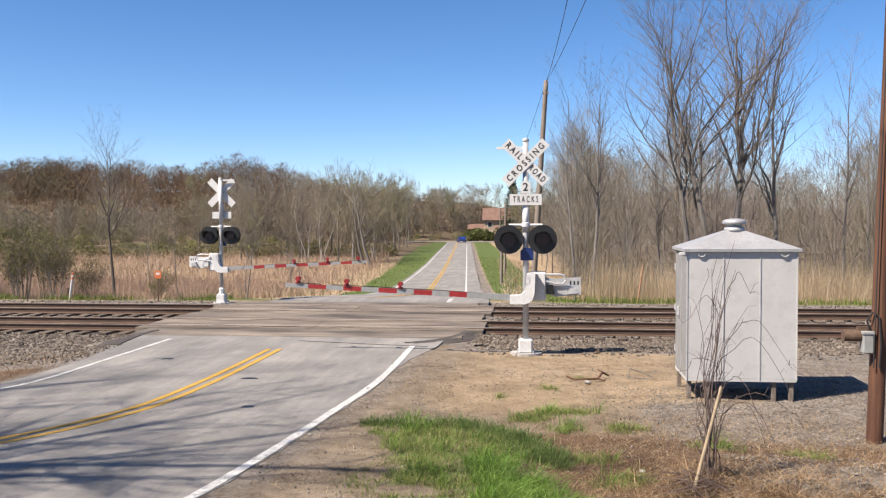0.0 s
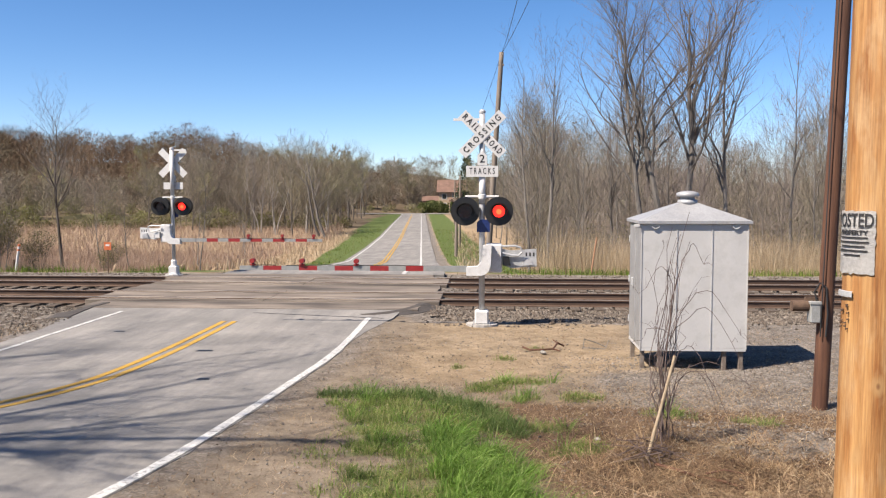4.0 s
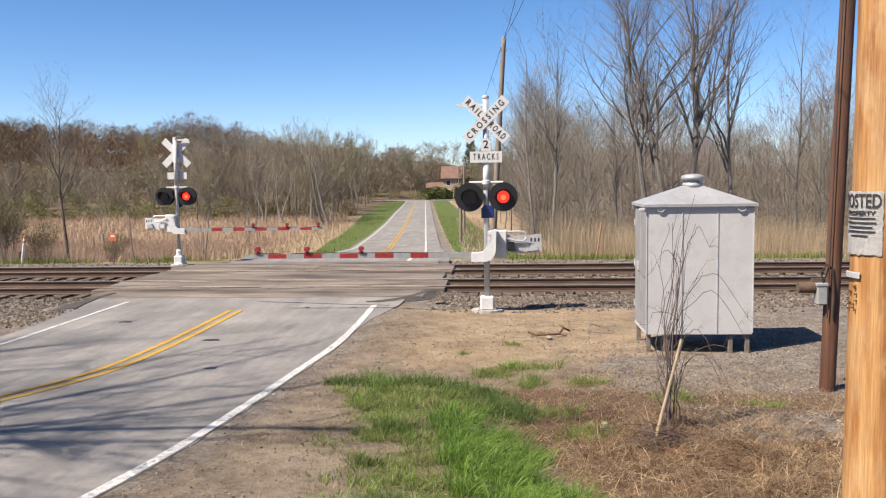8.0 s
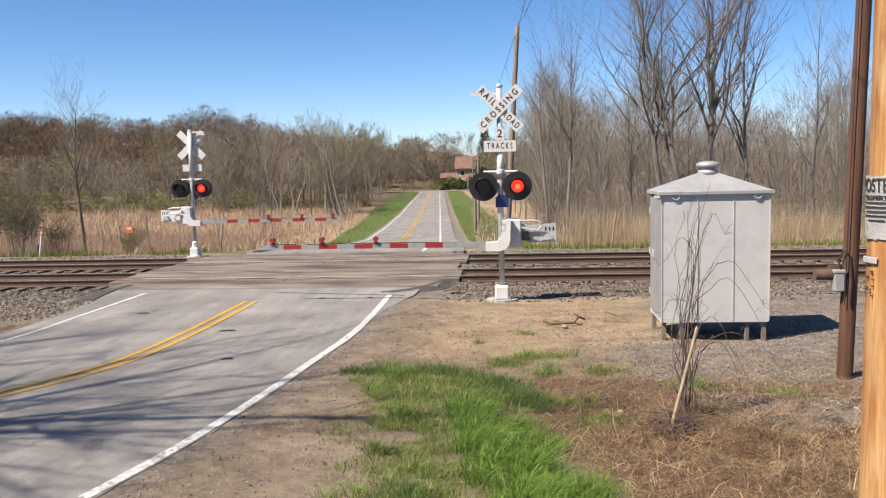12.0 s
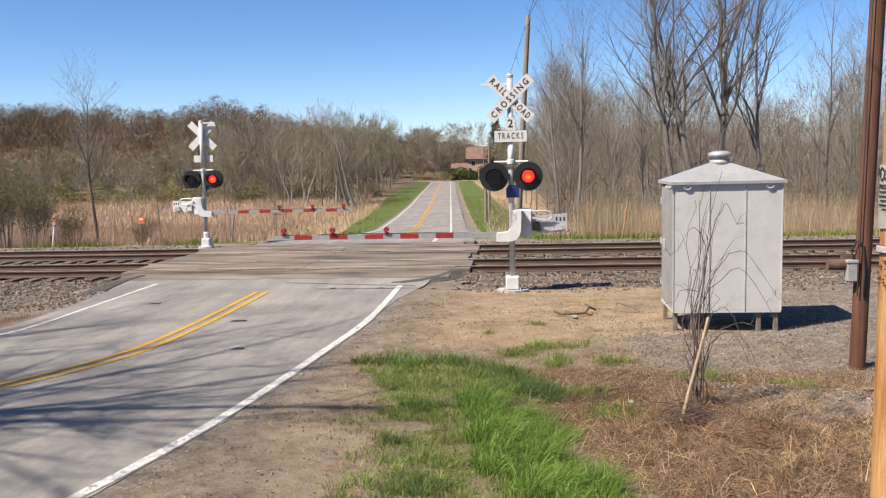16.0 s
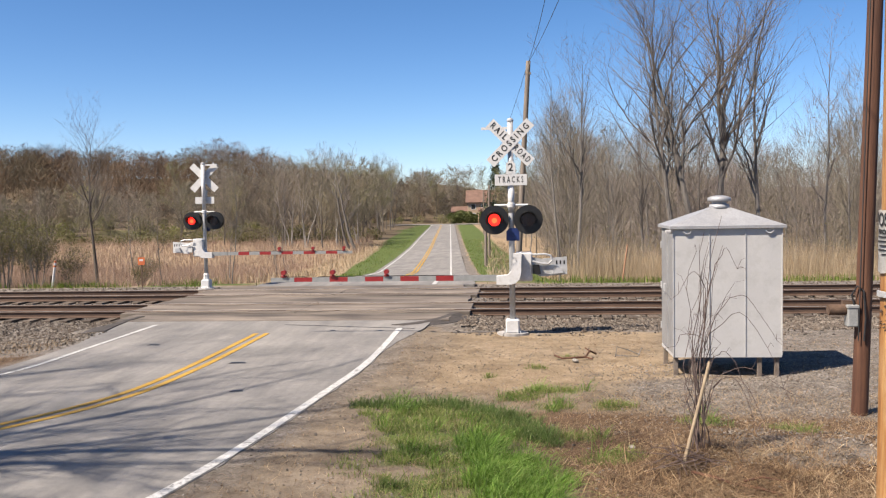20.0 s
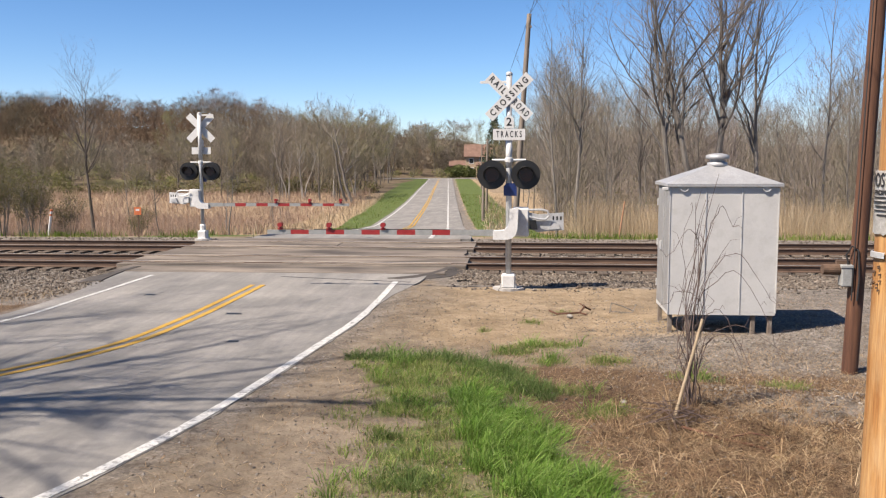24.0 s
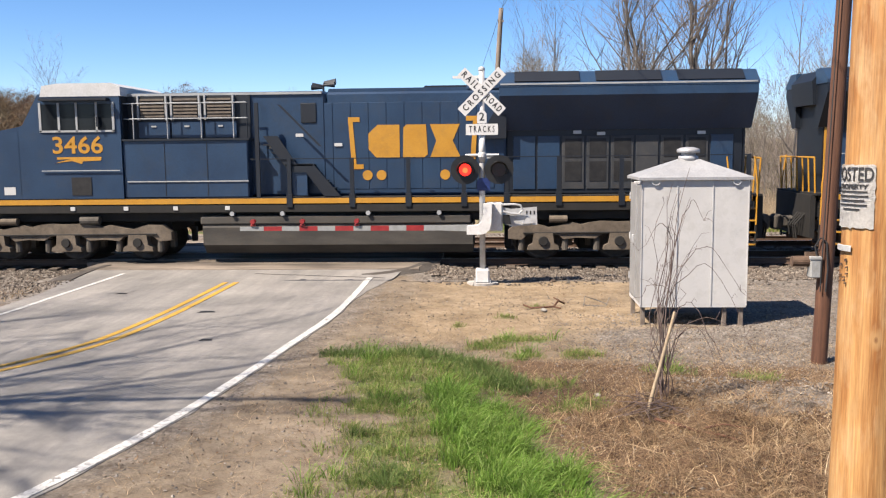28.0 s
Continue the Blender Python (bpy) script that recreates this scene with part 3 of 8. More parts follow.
def ribbon(name, rows, material, label="", category="", kind="", parent=None, thick=0.02, lift=0.0):
    """A sheet with a little thickness over rows of left-to-right points."""
    verts, faces = [], []
    n = len(rows[0])
    for row in rows:
        verts += [(p[0], p[1], p[2] + lift) for p in row]
    base = len(verts)
    for row in rows:
        verts += [(p[0], p[1], p[2] + lift - thick) for p in row]
    for j in range(len(rows) - 1):
        for i in range(n - 1):
            a = j * n + i
            faces.append((a, a + 1, a + n + 1, a + n))
        a, b = j * n, j * n + n - 1
        faces.append((a, a + n, base + a + n, base + a))
        faces.append((b, base + b, base + b + n, b + n))
    last = (len(rows) - 1) * n
    for i in range(n - 1):
        faces.append((i, base + i, base + i + 1, i + 1))
        faces.append((last + i, last + i + 1, base + last + i + 1, base + last + i))
    me = bpy.data.meshes.new(name)
    me.from_pydata(verts, [], faces)
    bm = bmesh.new()
    bm.from_mesh(me)
    bmesh.ops.recalc_face_normals(bm, faces=bm.faces)
    bm.to_mesh(me)
    bm.free()
    me.materials.append(material)
    ob = new(name, me)
    if parent:
        ob.parent = parent
    if label:
        tagged(ob, label, category, "", kind)
    return ob


def road_z(x, y):
    if y < 20.6:
        return 0.5 * fade(-y, -5, 14)
    return 0.0 if y < 29.6 else fall(y)


def build_roads():
    rows = []
    for l, r in zip(left_line, right_line):
        if l.y > 20.75 and r.y > 20.75:
            continue
        wob = 0.06 * bumps(r.x, r.y, 1.4) + 0.05 * bumps(r.x, r.y, 5.0)
        a, b = Vector((l.x - 0.5, l.y)), Vector((r.x + 0.09 + 0.7 * wob, r.y))
        if r.y > 16:
            b.x += 0.5 * fade(r.y, 16.5, 20.0)
        if l.y > 17:
            a.x -= 0.6 * fade(l.y, 17.0, 20.0)
        rows.append([(a.lerp(b, k / 8).x, a.lerp(b, k / 8).y, road_z(0, a.lerp(b, k / 8).y)) for k in range(9)])
    rows.insert(0, [(-9.9 + (8.0) * k / 8, 20.72, 0.0) for k in range(9)])
    near = ribbon("road", rows, M_asphalt, "grey worn asphalt road that bends before the crossing", "road", "structure", None, 0.12)
    rows = []
    for y in [29.3, 30.4, 31.5, 33, 35, 38, 41, 45, 49, 53, 58, 64, 70, 78, 88, 98, 106, 118, 132, 146, 165, 185, 205, 222, 232]:
        c = road_x(y)
        w = 3.15 if y > 31 else 3.5
        l, r = c - w + 0.7 * fade(y, 31, 50), c + w + 0.7
        rows.append([(l + (r - l) * k / 4, y, fall(y) + 0.012) for k in range(5)])
    far = ribbon("road", rows, M_asphalt, "straight asphalt road that runs down and away beyond the tracks", "road", "structure", None, 0.12)
    cross = [[(x, y, -3.62) for x in (-75, -50, -30, -20, -10, 10, 40)] for y in (231.5, 237.5)]
    ribbon("road", cross, M_asphalt, "side road across the far end of the road", "road", "structure", None, 0.1, 0.03)
    # painted lines
    def stripe(line, half, shift, y_hi, y_lo, material, parent, label):
        rws = []
        for i, p in enumerate(line):
            if p.y > y_hi or p.y < y_lo:
                continue
            d = (line[min(i + 1, len(line) - 1)] - line[max(i - 1, 0)]).normalized()
            nrm = Vector((d.y, -d.x))
            w = half * (1 + 0.12 * bumps(p.x, p.y, 2.0))
            q = p + nrm * shift
            rws.append([((q - nrm * w).x, (q - nrm * w).y, road_z(0, p.y)), ((q + nrm * w).x, (q + nrm * w).y, road_z(0, p.y))])
        ribbon("painted_line", rws, material, label, "", "", parent, 0.004, 0.007)
    stripe(right_line, 0.066, 0.0, 19.35, -12, M_white_line, near, "worn white edge line")
    stripe(left_line, 0.052, 0.0, 20.1, -4, M_white_line, near, "worn white edge line")
    stripe(yellow_line, 0.058, 0.12, 18.7, -8, M_yellow_line, near, "worn yellow centre line")
    stripe(yellow_line, 0.058, -0.12, 18.7, -8, M_yellow_line, near, "worn yellow centre line")
    def far_stripe(off, half, y0, y1, material, label):
        ys = [y0] + [y for y in np.linspace(30, 231, 70) if y0 < y < y1] + [y1]
        rws = []
        for y in ys:
            x = road_x(y) + off + 0.7 * fade(y, 31, 50) * (1.0 if off < -1 else 0.5 if off < 1 else 0.0)
            rws.append([(x - half, y, fall(y) + 0.012), (x + half, y, fall(y) + 0.012)])
        ribbon("painted_line", rws, material, label, "", "", far, 0.004, 0.012)
    far_stripe(2.8, 0.075, 29.4, 30.9, M_white_line, "worn white edge line")
    far_stripe(2.8, 0.065, 32.5, 228, M_white_line, "worn white edge line")
    far_stripe(-2.8, 0.065, 31.5, 228, M_white_line, "worn white edge line")
    far_stripe(-0.12, 0.06, 31, 228, M_yellow_line, "worn yellow centre line")
    far_stripe(0.12, 0.06, 31, 228, M_yellow_line, "worn yellow centre line")
    # tar seam and patches
    seam = [Vector((-5.6 + 0.2 * k, 20.02 - 0.045 * k + 0.02 * bumps(k, 1, 0.9))) for k in range(17)]
    ribbon("tar_seam", [[(p.x, p.y - 0.012 - 0.01 * (i % 3), 0), (p.x, p.y + 0.014, 0)] for i, p in enumerate(seam)], M_black, "", "", "", near, 0.003, 0.006)
    for x, y, w in ((-5.15, 15.2, 0.16), (-4.4, 12.9, 0.1), (-7.6, 17.2, 0.12)):
        ribbon("tar_patch", [[(x - w + 0.03 * s, y - 0.07, 0), (x + w, y - 0.05, 0)] if s == 0 else [(x - w * 0.8, y + 0.06, 0), (x + w * 0.7, y + 0.07, 0)] for s in (0, 1)], M_black, "", "", "", near, 0.003, 0.006)


build_roads()

# ---- the railway ----
TRACKS = (23.2, 27.16)
GAUGE = 0.7175 + 0.036
RAIL_TOP = 0.045


def rail_profile(k):
    return [(-0.07, -0.17), (0.07, -0.17), (0.07, -0.158), (0.012, -0.135), (0.012, -0.045), (0.036, -0.03), (0.036, -0.006), (0.028, 0.0), (-0.028, 0.0), (-0.036, -0.006), (-0.036, -0.03), (-0.012, -0.045), (-0.012, -0.135), (-0.07, -0.158)]


def build_tracks():
    for n, yc in enumerate(TRACKS):
        t = thing("railway_track", "rusty steel rails on weathered wooden ties in ballast", "railway track", (0, yc, 0), "tracks over the road", "structure")
        for s in (-1, 1):
            y = s * GAUGE
            for a, b in ((-700, -40), (-40, 40), (40, 700)):
                part("rail", P_([(y + p[0], RAIL_TOP + p[1]) for p in rail_profile(0)], "x", a, b), M_rail, t)
                part("rail_head", B(a, b, y - 0.026, y + 0.026, RAIL_TOP - 0.003, RAIL_TOP + 0.003), M_rail_head, t, "bright worn running surface")
        me = None
        for i in range(-46, 40):
            x = i * 0.55
            if -10.6 < x < -1.4:
                continue
            if me is None:
                bm = B(-0.115, 0.115, -1.3, 1.3, -0.18, RAIL_TOP - 0.165, 0.012)
                me = bpy.data.meshes.new("tie")
                bm.to_mesh(me)
                bm.free()
                me.materials.append(M_tie)
            ob = new("tie", me)
            ob.parent = t
            ob.matrix_basis = pose(x + rng.uniform(-0.04, 0.04), rng.uniform(-0.05, 0.05), rng.uniform(-0.012, 0.004), 0, 0, rng.uniform(-1.5, 1.5))
    # plank and panel surface of the crossing
    c = thing("crossing_surface", "worn brown timber and asphalt panels between the rails", "crossing", (0, 0, 0), "", "structure")
    edges = []
    for yc in TRACKS:
        edges += [(yc - GAUGE - 0.42, yc - GAUGE - 0.028), (yc - GAUGE + 0.075, yc + GAUGE - 0.075), (yc + GAUGE + 0.028, yc + GAUGE + 0.42)]
    for y0, y1 in edges:
        x = -10.75 + 0.05 * (y0 - 20)
        k = 0
        while x < -1.5:
            w = min(4.75, -1.3 - x)
            part("panel", B(x + 0.006, x + w - 0.006, y0, y1, -0.15, 0.03 + rng.uniform(-0.010, 0.006), 0.008), M_crossing, c)
            x += w
    for yc in TRACKS:
        for sy in (-1, 1):
            y = yc + sy * (GAUGE - 0.0515)
            part("flangeway_fill", B(-10.7, -1.45, y - 0.0225, y + 0.0225, -0.1, 0.027), M_pale_tan, c, "tan dust in the flangeway")
    # added pale strips: the rail heads' sunlit gleam painted beside each rail
    for yc in TRACKS:
        for sy in (-1, 1):
            for off, half in ((0.14, 0.045), (-0.17, 0.06)):
                x = -10.4 + rng.uniform(0, 0.8)
                while x < -1.9:
                    w = min(rng.uniform(1.2, 3.4), -1.7 - x)
                    y = yc + sy * (GAUGE + off) + rng.uniform(-0.02, 0.02)
                    rows = []
                    for k in range(7):
                        h = half * (0.5 + 0.5 * math.sin(math.pi * (k + 0.3) / 6.6)) * rng.uniform(0.7, 1.3)
                        rows.append([(x + w * k / 6, y - h, 0.0), (x + w * k / 6, y + h, 0.0)])
                    ribbon("pale_rail_glint", rows, M_pale_tan, "", "", "", c, 0.008, 0.040)
                    x += w + rng.uniform(0.1, 1.5)
    # dark skirts where the surface drops to the ballast; drop's shade painted in
    for edge, way in (([(-2.85, 19.85), (-2.45, 20.15), (-2.1, 20.55), (-1.8, 21.2), (-1.6, 22.0)], (0.33, -0.22)), ([(-9.95, 21.6), (-10.0, 20.8), (-9.9, 19.9), (-9.75, 19.0)], (-0.36, -0.05))):
        rows = []
        for i, (x, y) in enumerate(edge):
            k = 1 + 0.35 * bumps(x * 3, y * 3, 1.0)
            xo, yo = x + way[0] * k, y + way[1] * k
            rows.append([(x - way[0] * 0.5, y, 0.018), (x, y, 0.012), ((x + xo) / 2, (y + yo) / 2, max(-0.05, ground_z((x + xo) / 2, (y + yo) / 2) + 0.025)), (xo, yo, ground_z(xo, yo) + 0.004)])
        ribbon("dark_edge", rows, M_tar_shade, "", "", "", c, 0.02)
    # asphalt between and beside the tracks
    for y0, y1, xa, xb in ((20.7, TRACKS[0] - GAUGE - 0.43, -10.2, -1.75), (TRACKS[0] + GAUGE + 0.43, TRACKS[1] - GAUGE - 0.43, -10.6, -1.5), (TRACKS[1] + GAUGE + 0.43, 29.4, -10.2, -1.9)):
        rows = []
        for k in range(5):
            y = y0 + (y1 - y0) * k / 4
            rows.append([(xa + (xb - xa) * i / 10 + (0.10 * bumps(i, y, 2.2) if i in (0, 10) else 0), y, 0.008 + 0.008 * bumps(i, y, 1.0)) for i in range(11)])
        ribbon("asphalt_infill", rows, M_crossing, "", "", "", c, 0.16)


build_tracks()

# ---- crossing signals with gates ----
LAMPS = {"l": [], "r": []}


def lamp_unit(parent, x, z, face, side):
    """A black round flasher: background disc, visor, housing, dark lens and the light behind it. face: -1 looks to -y, 1 to +y."""
    f = face
    u = lambda y: f * y
    disc = part("background_disc", R_((x, u(0.10), z), (x, u(0.125), z), 0.31, None, 32), M_black, parent)
    part("housing", R_((x, u(-0.10), z), (x, u(0.10), z), 0.15, 0.19, 20), M_black, disc)
    bm = bmesh.new()
    n = 20
    rows = []
    for i in range(n + 1):
        a = radians(-28 + 236 * i / n)
        depth = 0.30 * (0.35 + 0.65 * max(0.0, math.sin(a)) ** 0.6) if math.sin(a) > 0 else 0.11
        rows.append([bm.verts.new((x + r * math.cos(a), u(y), z + r * math.sin(a))) for r, y in ((0.175, 0.12), (0.185, 0.12 + depth), (0.178, 0.12 + depth), (0.168, 0.12))])
    for p, q in zip(rows, rows[1:]):
        for i in range(3):
            bm.faces.new((p[i], p[i + 1], q[i + 1], q[i]))
    bmesh.ops.recalc_face_normals(bm, faces=bm.faces)
    part("visor", bm, M_black, disc, "", True)
    part("lens", R_((x, u(0.122), z), (x, u(0.132), z), 0.152, None, 28), M_lens, disc, "dark red glass lens")
    if side:
        bulb = part("lamp_light", R_((x, u(-0.004), z), (x, u(0.004), z), 0.128, None, 28), M_lamp, parent, "bright red lit lamp")
        part("lamp_core", R_((x, u(0.003), z - 0.01), (x, u(0.0055), z - 0.01), 0.058, None, 20), M_lamp_core, bulb, "orange glowing centre")
        LAMPS[side].append((bulb, f))


def crossbuck(parent, z, y, front):
    """Two white blades with black capitals and the plates beneath. front: -1 faces -y, 1 faces +y."""
    for k, (ang, word) in enumerate(((45, "RAILROAD"), (-45, "CROSSING"))):
        off = y + front * 0.006 * (1 - 2 * k) * -1
        blade = part("blade", B(-0.61, 0.61, -0.003, 0.003, -0.114, 0.114, 0.0), M_sign_white, parent, "white blade lettered " + word)
        blade.matrix_basis = pose(0, off, z, 0, ang if front < 0 else -ang, 0)
        halves = ((word[:4], -0.345), (word[4:], 0.345)) if k == 0 else ((word, 0.0),)
        for w, dx in halves:
            me = lettering(" ".join(w), 0.185 if k == 0 else 0.185, 0.004)
            xs = [v.co.x for v in me.vertices]
            span = max(xs) - min(xs)
            want = 0.42 if k == 0 else 1.05
            me.transform(Matrix.Diagonal((want / span, 1, 1, 1)))
            if front > 0:
                me.transform(Matrix.Rotation(math.pi, 4, "Z"))
            t = mesh_part("lettering", me, M_letter, blade)
            t.matrix_basis = pose(dx, front * 0.004, 0)
    for text, zz, w, h, size in (("2", -0.53, 0.2, 0.26, 0.24), ("TRACKS", -0.79, 0.68, 0.235, 0.185)):
        plate = part("number_plate" if text == "2" else "tracks_plate", P_([(-w / 2, -h / 2), (w / 2, -h / 2), (w / 2, h * 0.3), (0, h * 0.68), (-w / 2, h * 0.3)], "y", -0.004, 0.004) if text == "2" else B(-w / 2, w / 2, -0.004, 0.004, -h / 2, h / 2, 0.0), M_sign_white, parent, "white plate reading " + text)
        plate.matrix_basis = pose(0, y + front * 0.001, z + zz)
        me = lettering(text if text == "2" else "T R A C K S", size, 0.003)
        if text != "2":
            xs = [v.co.x for v in me.vertices]
            me.transform(Matrix.Diagonal((0.54 / (max(xs) - min(xs)), 1, 1, 1)))
        if front > 0:
            me.transform(Matrix.Rotation(math.pi, 4, "Z"))
        mesh_part("lettering", me, M_letter, plate).matrix_basis = pose(0, front * 0.005, 0)
        part("bolt", R_((0, y + front * 0.004, z + zz + h * 0.36), (0, y + front * 0.011, z + zz + h * 0.36), 0.010, None, 6), M_silver, parent)


def gate_signal(at, toward, front, top, label):
    """A mast with crossbuck, flashers, gate machine and a lowered striped arm. toward: side to which the arm reaches; front: way that the signs face."""
    s, f = toward, front
    g = thing("crossing_signal", label, "railway signal", at, "gate signals at the crossing")
    base = part("base", B(-0.15, 0.15, -0.15, 0.15, 0.03, 0.33, 0.03), M_white_metal, g, "white cast base")
    part("footing", P_([(0.30 * math.cos(i * 0.5236 + 0.2) * (1 + 0.1 * (i % 3)), 0.27 * math.sin(i * 0.5236 + 0.2)) for i in range(12)], "z", -0.16, 0.035), M_concrete, g, "rough concrete footing")
    for dx in (-0.12, 0.12):
        for dy in (-0.12, 0.12):
            part("bolt", R_((dx * 1.4, dy * 1.4, 0.0), (dx * 1.4, dy * 1.4, 0.09), 0.014, None, 6), M_silver, base)
    part("mast", R_((0, 0, 0.3), (0, 0, top), 0.062, None, 16), M_silver, g, "silver painted steel mast", True)
    part("mast_cap", lathe([(0.072, top - 0.02), (0.072, top + 0.02), (0.05, top + 0.05), (0.02, top + 0.06)], 16), M_silver, g)
    crossbuck(g, top - 0.47, f * 0.09, f)
    for zz in (top - 0.47, top - 1.26):
        part("clamp", B(-0.09, 0.09, min(0, f * 0.085), max(0, f * 0.085), zz - 0.02, zz + 0.02), M_silver, g)
    # cross arm and flashers
    zl = 2.47 if f < 0 else 2.39
    arm = part("lamp_crossarm", R_((-0.36, 0, zl + 0.31), (0.36, 0, zl + 0.31), 0.026, None, 10), M_white_metal, g, "white lamp bracket")
    part("junction_box", lathe([(0.02, zl + 0.25), (0.085, zl + 0.27), (0.085, zl + 0.35), (0.05, zl + 0.38)], 14), M_white_metal, g)
    for x, side in ((-0.36 if f < 0 else -0.41, "l"), (0.36 if f < 0 else 0.37, "r")):
        part("lamp_hanger", R_((x, 0, zl + 0.31), (x, 0, zl + 0.1), 0.022, None, 8), M_black, g)
        lamp_unit(g, x, zl, -1, side)
        if f > 0:
            lamp_unit(g, x, zl, 1, "")
    # emergency notice plate
    part("notice_plate", P_([(-0.14, 0), (0.14, 0), (0.14, 0.2), (0.08, 0.27), (-0.08, 0.27), (-0.14, 0.2)], "y", f * 0.066, f * 0.074), M_blue, g, "blue notice plate").location = (0.03, 0, 2.02)
    # gate machine
    m = part("gate_machine", P_([(0.33 * s, 1.10), (0.02 * s, 1.10), (-0.08 * s, 1.13), (-0.15 * s, 1.20), (-0.19 * s, 1.32), (-0.21 * s, 1.78), (-0.02 * s, 1.74), (-0.01 * s, 1.48), (0.02 * s, 1.38), (0.09 * s, 1.30), (0.33 * s, 1.28)], "y", -0.30, -0.07), M_white_metal, g, "white cast gate arm bracket")
    part("machine_case", B(min(0.08 * -s, 0.44 * -s), max(0.08 * -s, 0.44 * -s), -0.05, 0.36, 1.14, 1.76, 0.03), M_white_metal, g, "white machine case")
    for i in range(7):
        a = i * 0.9
        part("bolt", R_((-s * (0.03 + 0.055 * math.cos(a)), -0.302, 1.62 + 0.07 * math.sin(a)), (-s * (0.03 + 0.055 * math.cos(a)), -0.315, 1.62 + 0.07 * math.sin(a)), 0.011, None, 6), M_silver, m)
    part("counterweight_arm", P_([(-s * 0.42, 1.66), (-s * 0.62, 1.62), (-s * 1.17, 1.66), (-s * 1.18, 1.28), (-s * 0.62, 1.24), (-s * 0.42, 1.32)], "y", 0.02, 0.05), M_silver if f < 0 else M_white_metal, g, "pale counterweight plate")
    loop = [(-s * 0.42, 1.72), (-s * 0.70, 1.73), (-s * 0.82, 1.70), (-s * 0.86, 1.60), (-s * 0.78, 1.52), (-s * 0.62, 1.53), (-s * 0.44, 1.58)]
    part("counterweight_rod", tube(bmesh.new(), [(x, -0.12, z) for x, z in loop], 0.024, 7), M_silver, g)
    # Black on the near mast only: the machine's shadows put into its colour.
    part("counterweight", P_([(-s * 0.45, 1.50), (-s * 0.58, 1.50), (-s * 0.62, 1.30), (-s * 0.45, 1.30)], "y", -0.10, 0.02), M_black if f < 0 else M_white_metal, g)
    part("counterweight_block", P_([(-s * 0.92, 1.46), (-s * 1.06, 1.42), (-s * 1.10, 1.32), (-s * 0.86, 1.30)], "y", -0.07, 0.02), M_silver, g)
    for k in range(3):
        part("slot", B(min(-s * (0.94 + 0.08 * k), -s * (0.97 + 0.08 * k)), max(-s * (0.94 + 0.08 * k), -s * (0.97 + 0.08 * k)), 0.014, 0.02, 1.50, 1.58), M_black, g)
    # lowered arm: a part of its own that pivots
    a = part("gate_arm", P_([(s * 0.02, -0.075), (s * 0.55, -0.056), (s * 0.55, 0.056), (s * 0.02, 0.065)], "y", -0.03, 0.03), M_grey_tape, g, "lowered gate arm with red and grey-white bars")
    L, x, k = 4.95, 0.55, 0
    cuts = [(0.55, 0.95, 0), (0.95, 1.33, 1), (1.33, 1.70, 0), (1.70, 2.10, 1), (2.10, 2.47, 0), (2.47, 2.87, 1), (2.87, 3.25, 0), (3.25, 3.65, 1), (3.65, 4.03, 0), (4.03, 4.43, 1), (4.43, 4.95, 0)]
    for x0, x1, red in cuts:
        part("red_bar" if red else "pale_bar", B(min(s * x0, s * x1), max(s * x0, s * x1), -0.014, 0.014, -0.058 + 0.003 * x0, 0.058 - 0.003 * x0), M_red_tape if red else M_grey_tape, a)
    for x0 in (2.40, 3.58, 4.66):
        part("gate_lamp", B(min(s * (x0 - 0.055), s * (x0 + 0.055)), max(s * (x0 - 0.055), s * (x0 + 0.055)), -0.04, 0.04, 0.05, 0.095, 0.01), M_red_tape, a, "red lamp foot")
        part("lamp_post", B(s * x0 - 0.02, s * x0 + 0.02, -0.025, 0.025, 0.09, 0.20, 0.005), M_black, a)
        for dy in (-0.05, 0.05):
            part("lamp_lens", R_((s * x0, dy - 0.02, 0.155), (s * x0, dy + 0.02, 0.155), 0.052, 0.052, 14), M_red_tape, a, "red lamp lens")
    part("cable", tube(bmesh.new(), [(s * 0.6, 0.018, 0.05), (s * 1.8, 0.018, 0.066), (s * 2.4, 0.0, 0.06), (s * 3.0, 0.01, 0.068), (s * 3.9, 0.012, 0.055), (s * 4.05, 0.0, 0.0), (s * 4.2, 0.012, 0.06), (s * 4.66, 0, 0.06)], 0.009, 5), M_black, a)
    a.matrix_basis = pose(s * 0.30, -0.20, 1.24)
    return g, a


signal_near, arm_near = gate_signal((-0.18, 18.6, -0.02), -1, -1, 4.58, "silver railroad crossing mast with lit red flashers and lowered gate")
signal_far, arm_far = gate_signal((-10.97, 29.35, -0.06), 1, 1, 4.36, "silver crossing mast seen from behind, gate lowered across the far lane")
# small bracket on the far mast's head, and a street sign arm on the near one
part("top_bracket", B(0.0, 0.5, -0.02, 0.02, 4.30, 4.35), M_white_metal, signal_far, "white bracket")
part("top_bracket", B(-0.62, -0.06, 0.03, 0.07, 4.40, 4.455), M_white_metal, signal_near, "white bracket")
part("mast_sleeve", R_((0, 0, 2.75), (0, 0, 4.33), 0.068, None, 16), M_white_metal, signal_far, "white painted upper mast", True)
part("mast_sleeve", R_((0, 0, 2.62), (0, 0, 3.25), 0.068, None, 16), M_white_metal, signal_near, "white painted mast section", True)
part("pinnacle_base", lathe([(0.21, 0.0), (0.20, 0.06), (0.13, 0.14), (0.10, 0.42), (0.105, 0.50), (0.07, 0.55)], 8), M_white_metal, signal_far, "white tapered cast base")

M_leg = surf("weathered_leg_steel", (0.110, 0.083, 0.063), (0.176, 0.149, 0.127), 9.0, 0.8, 0.1, 0.3, 60.0)


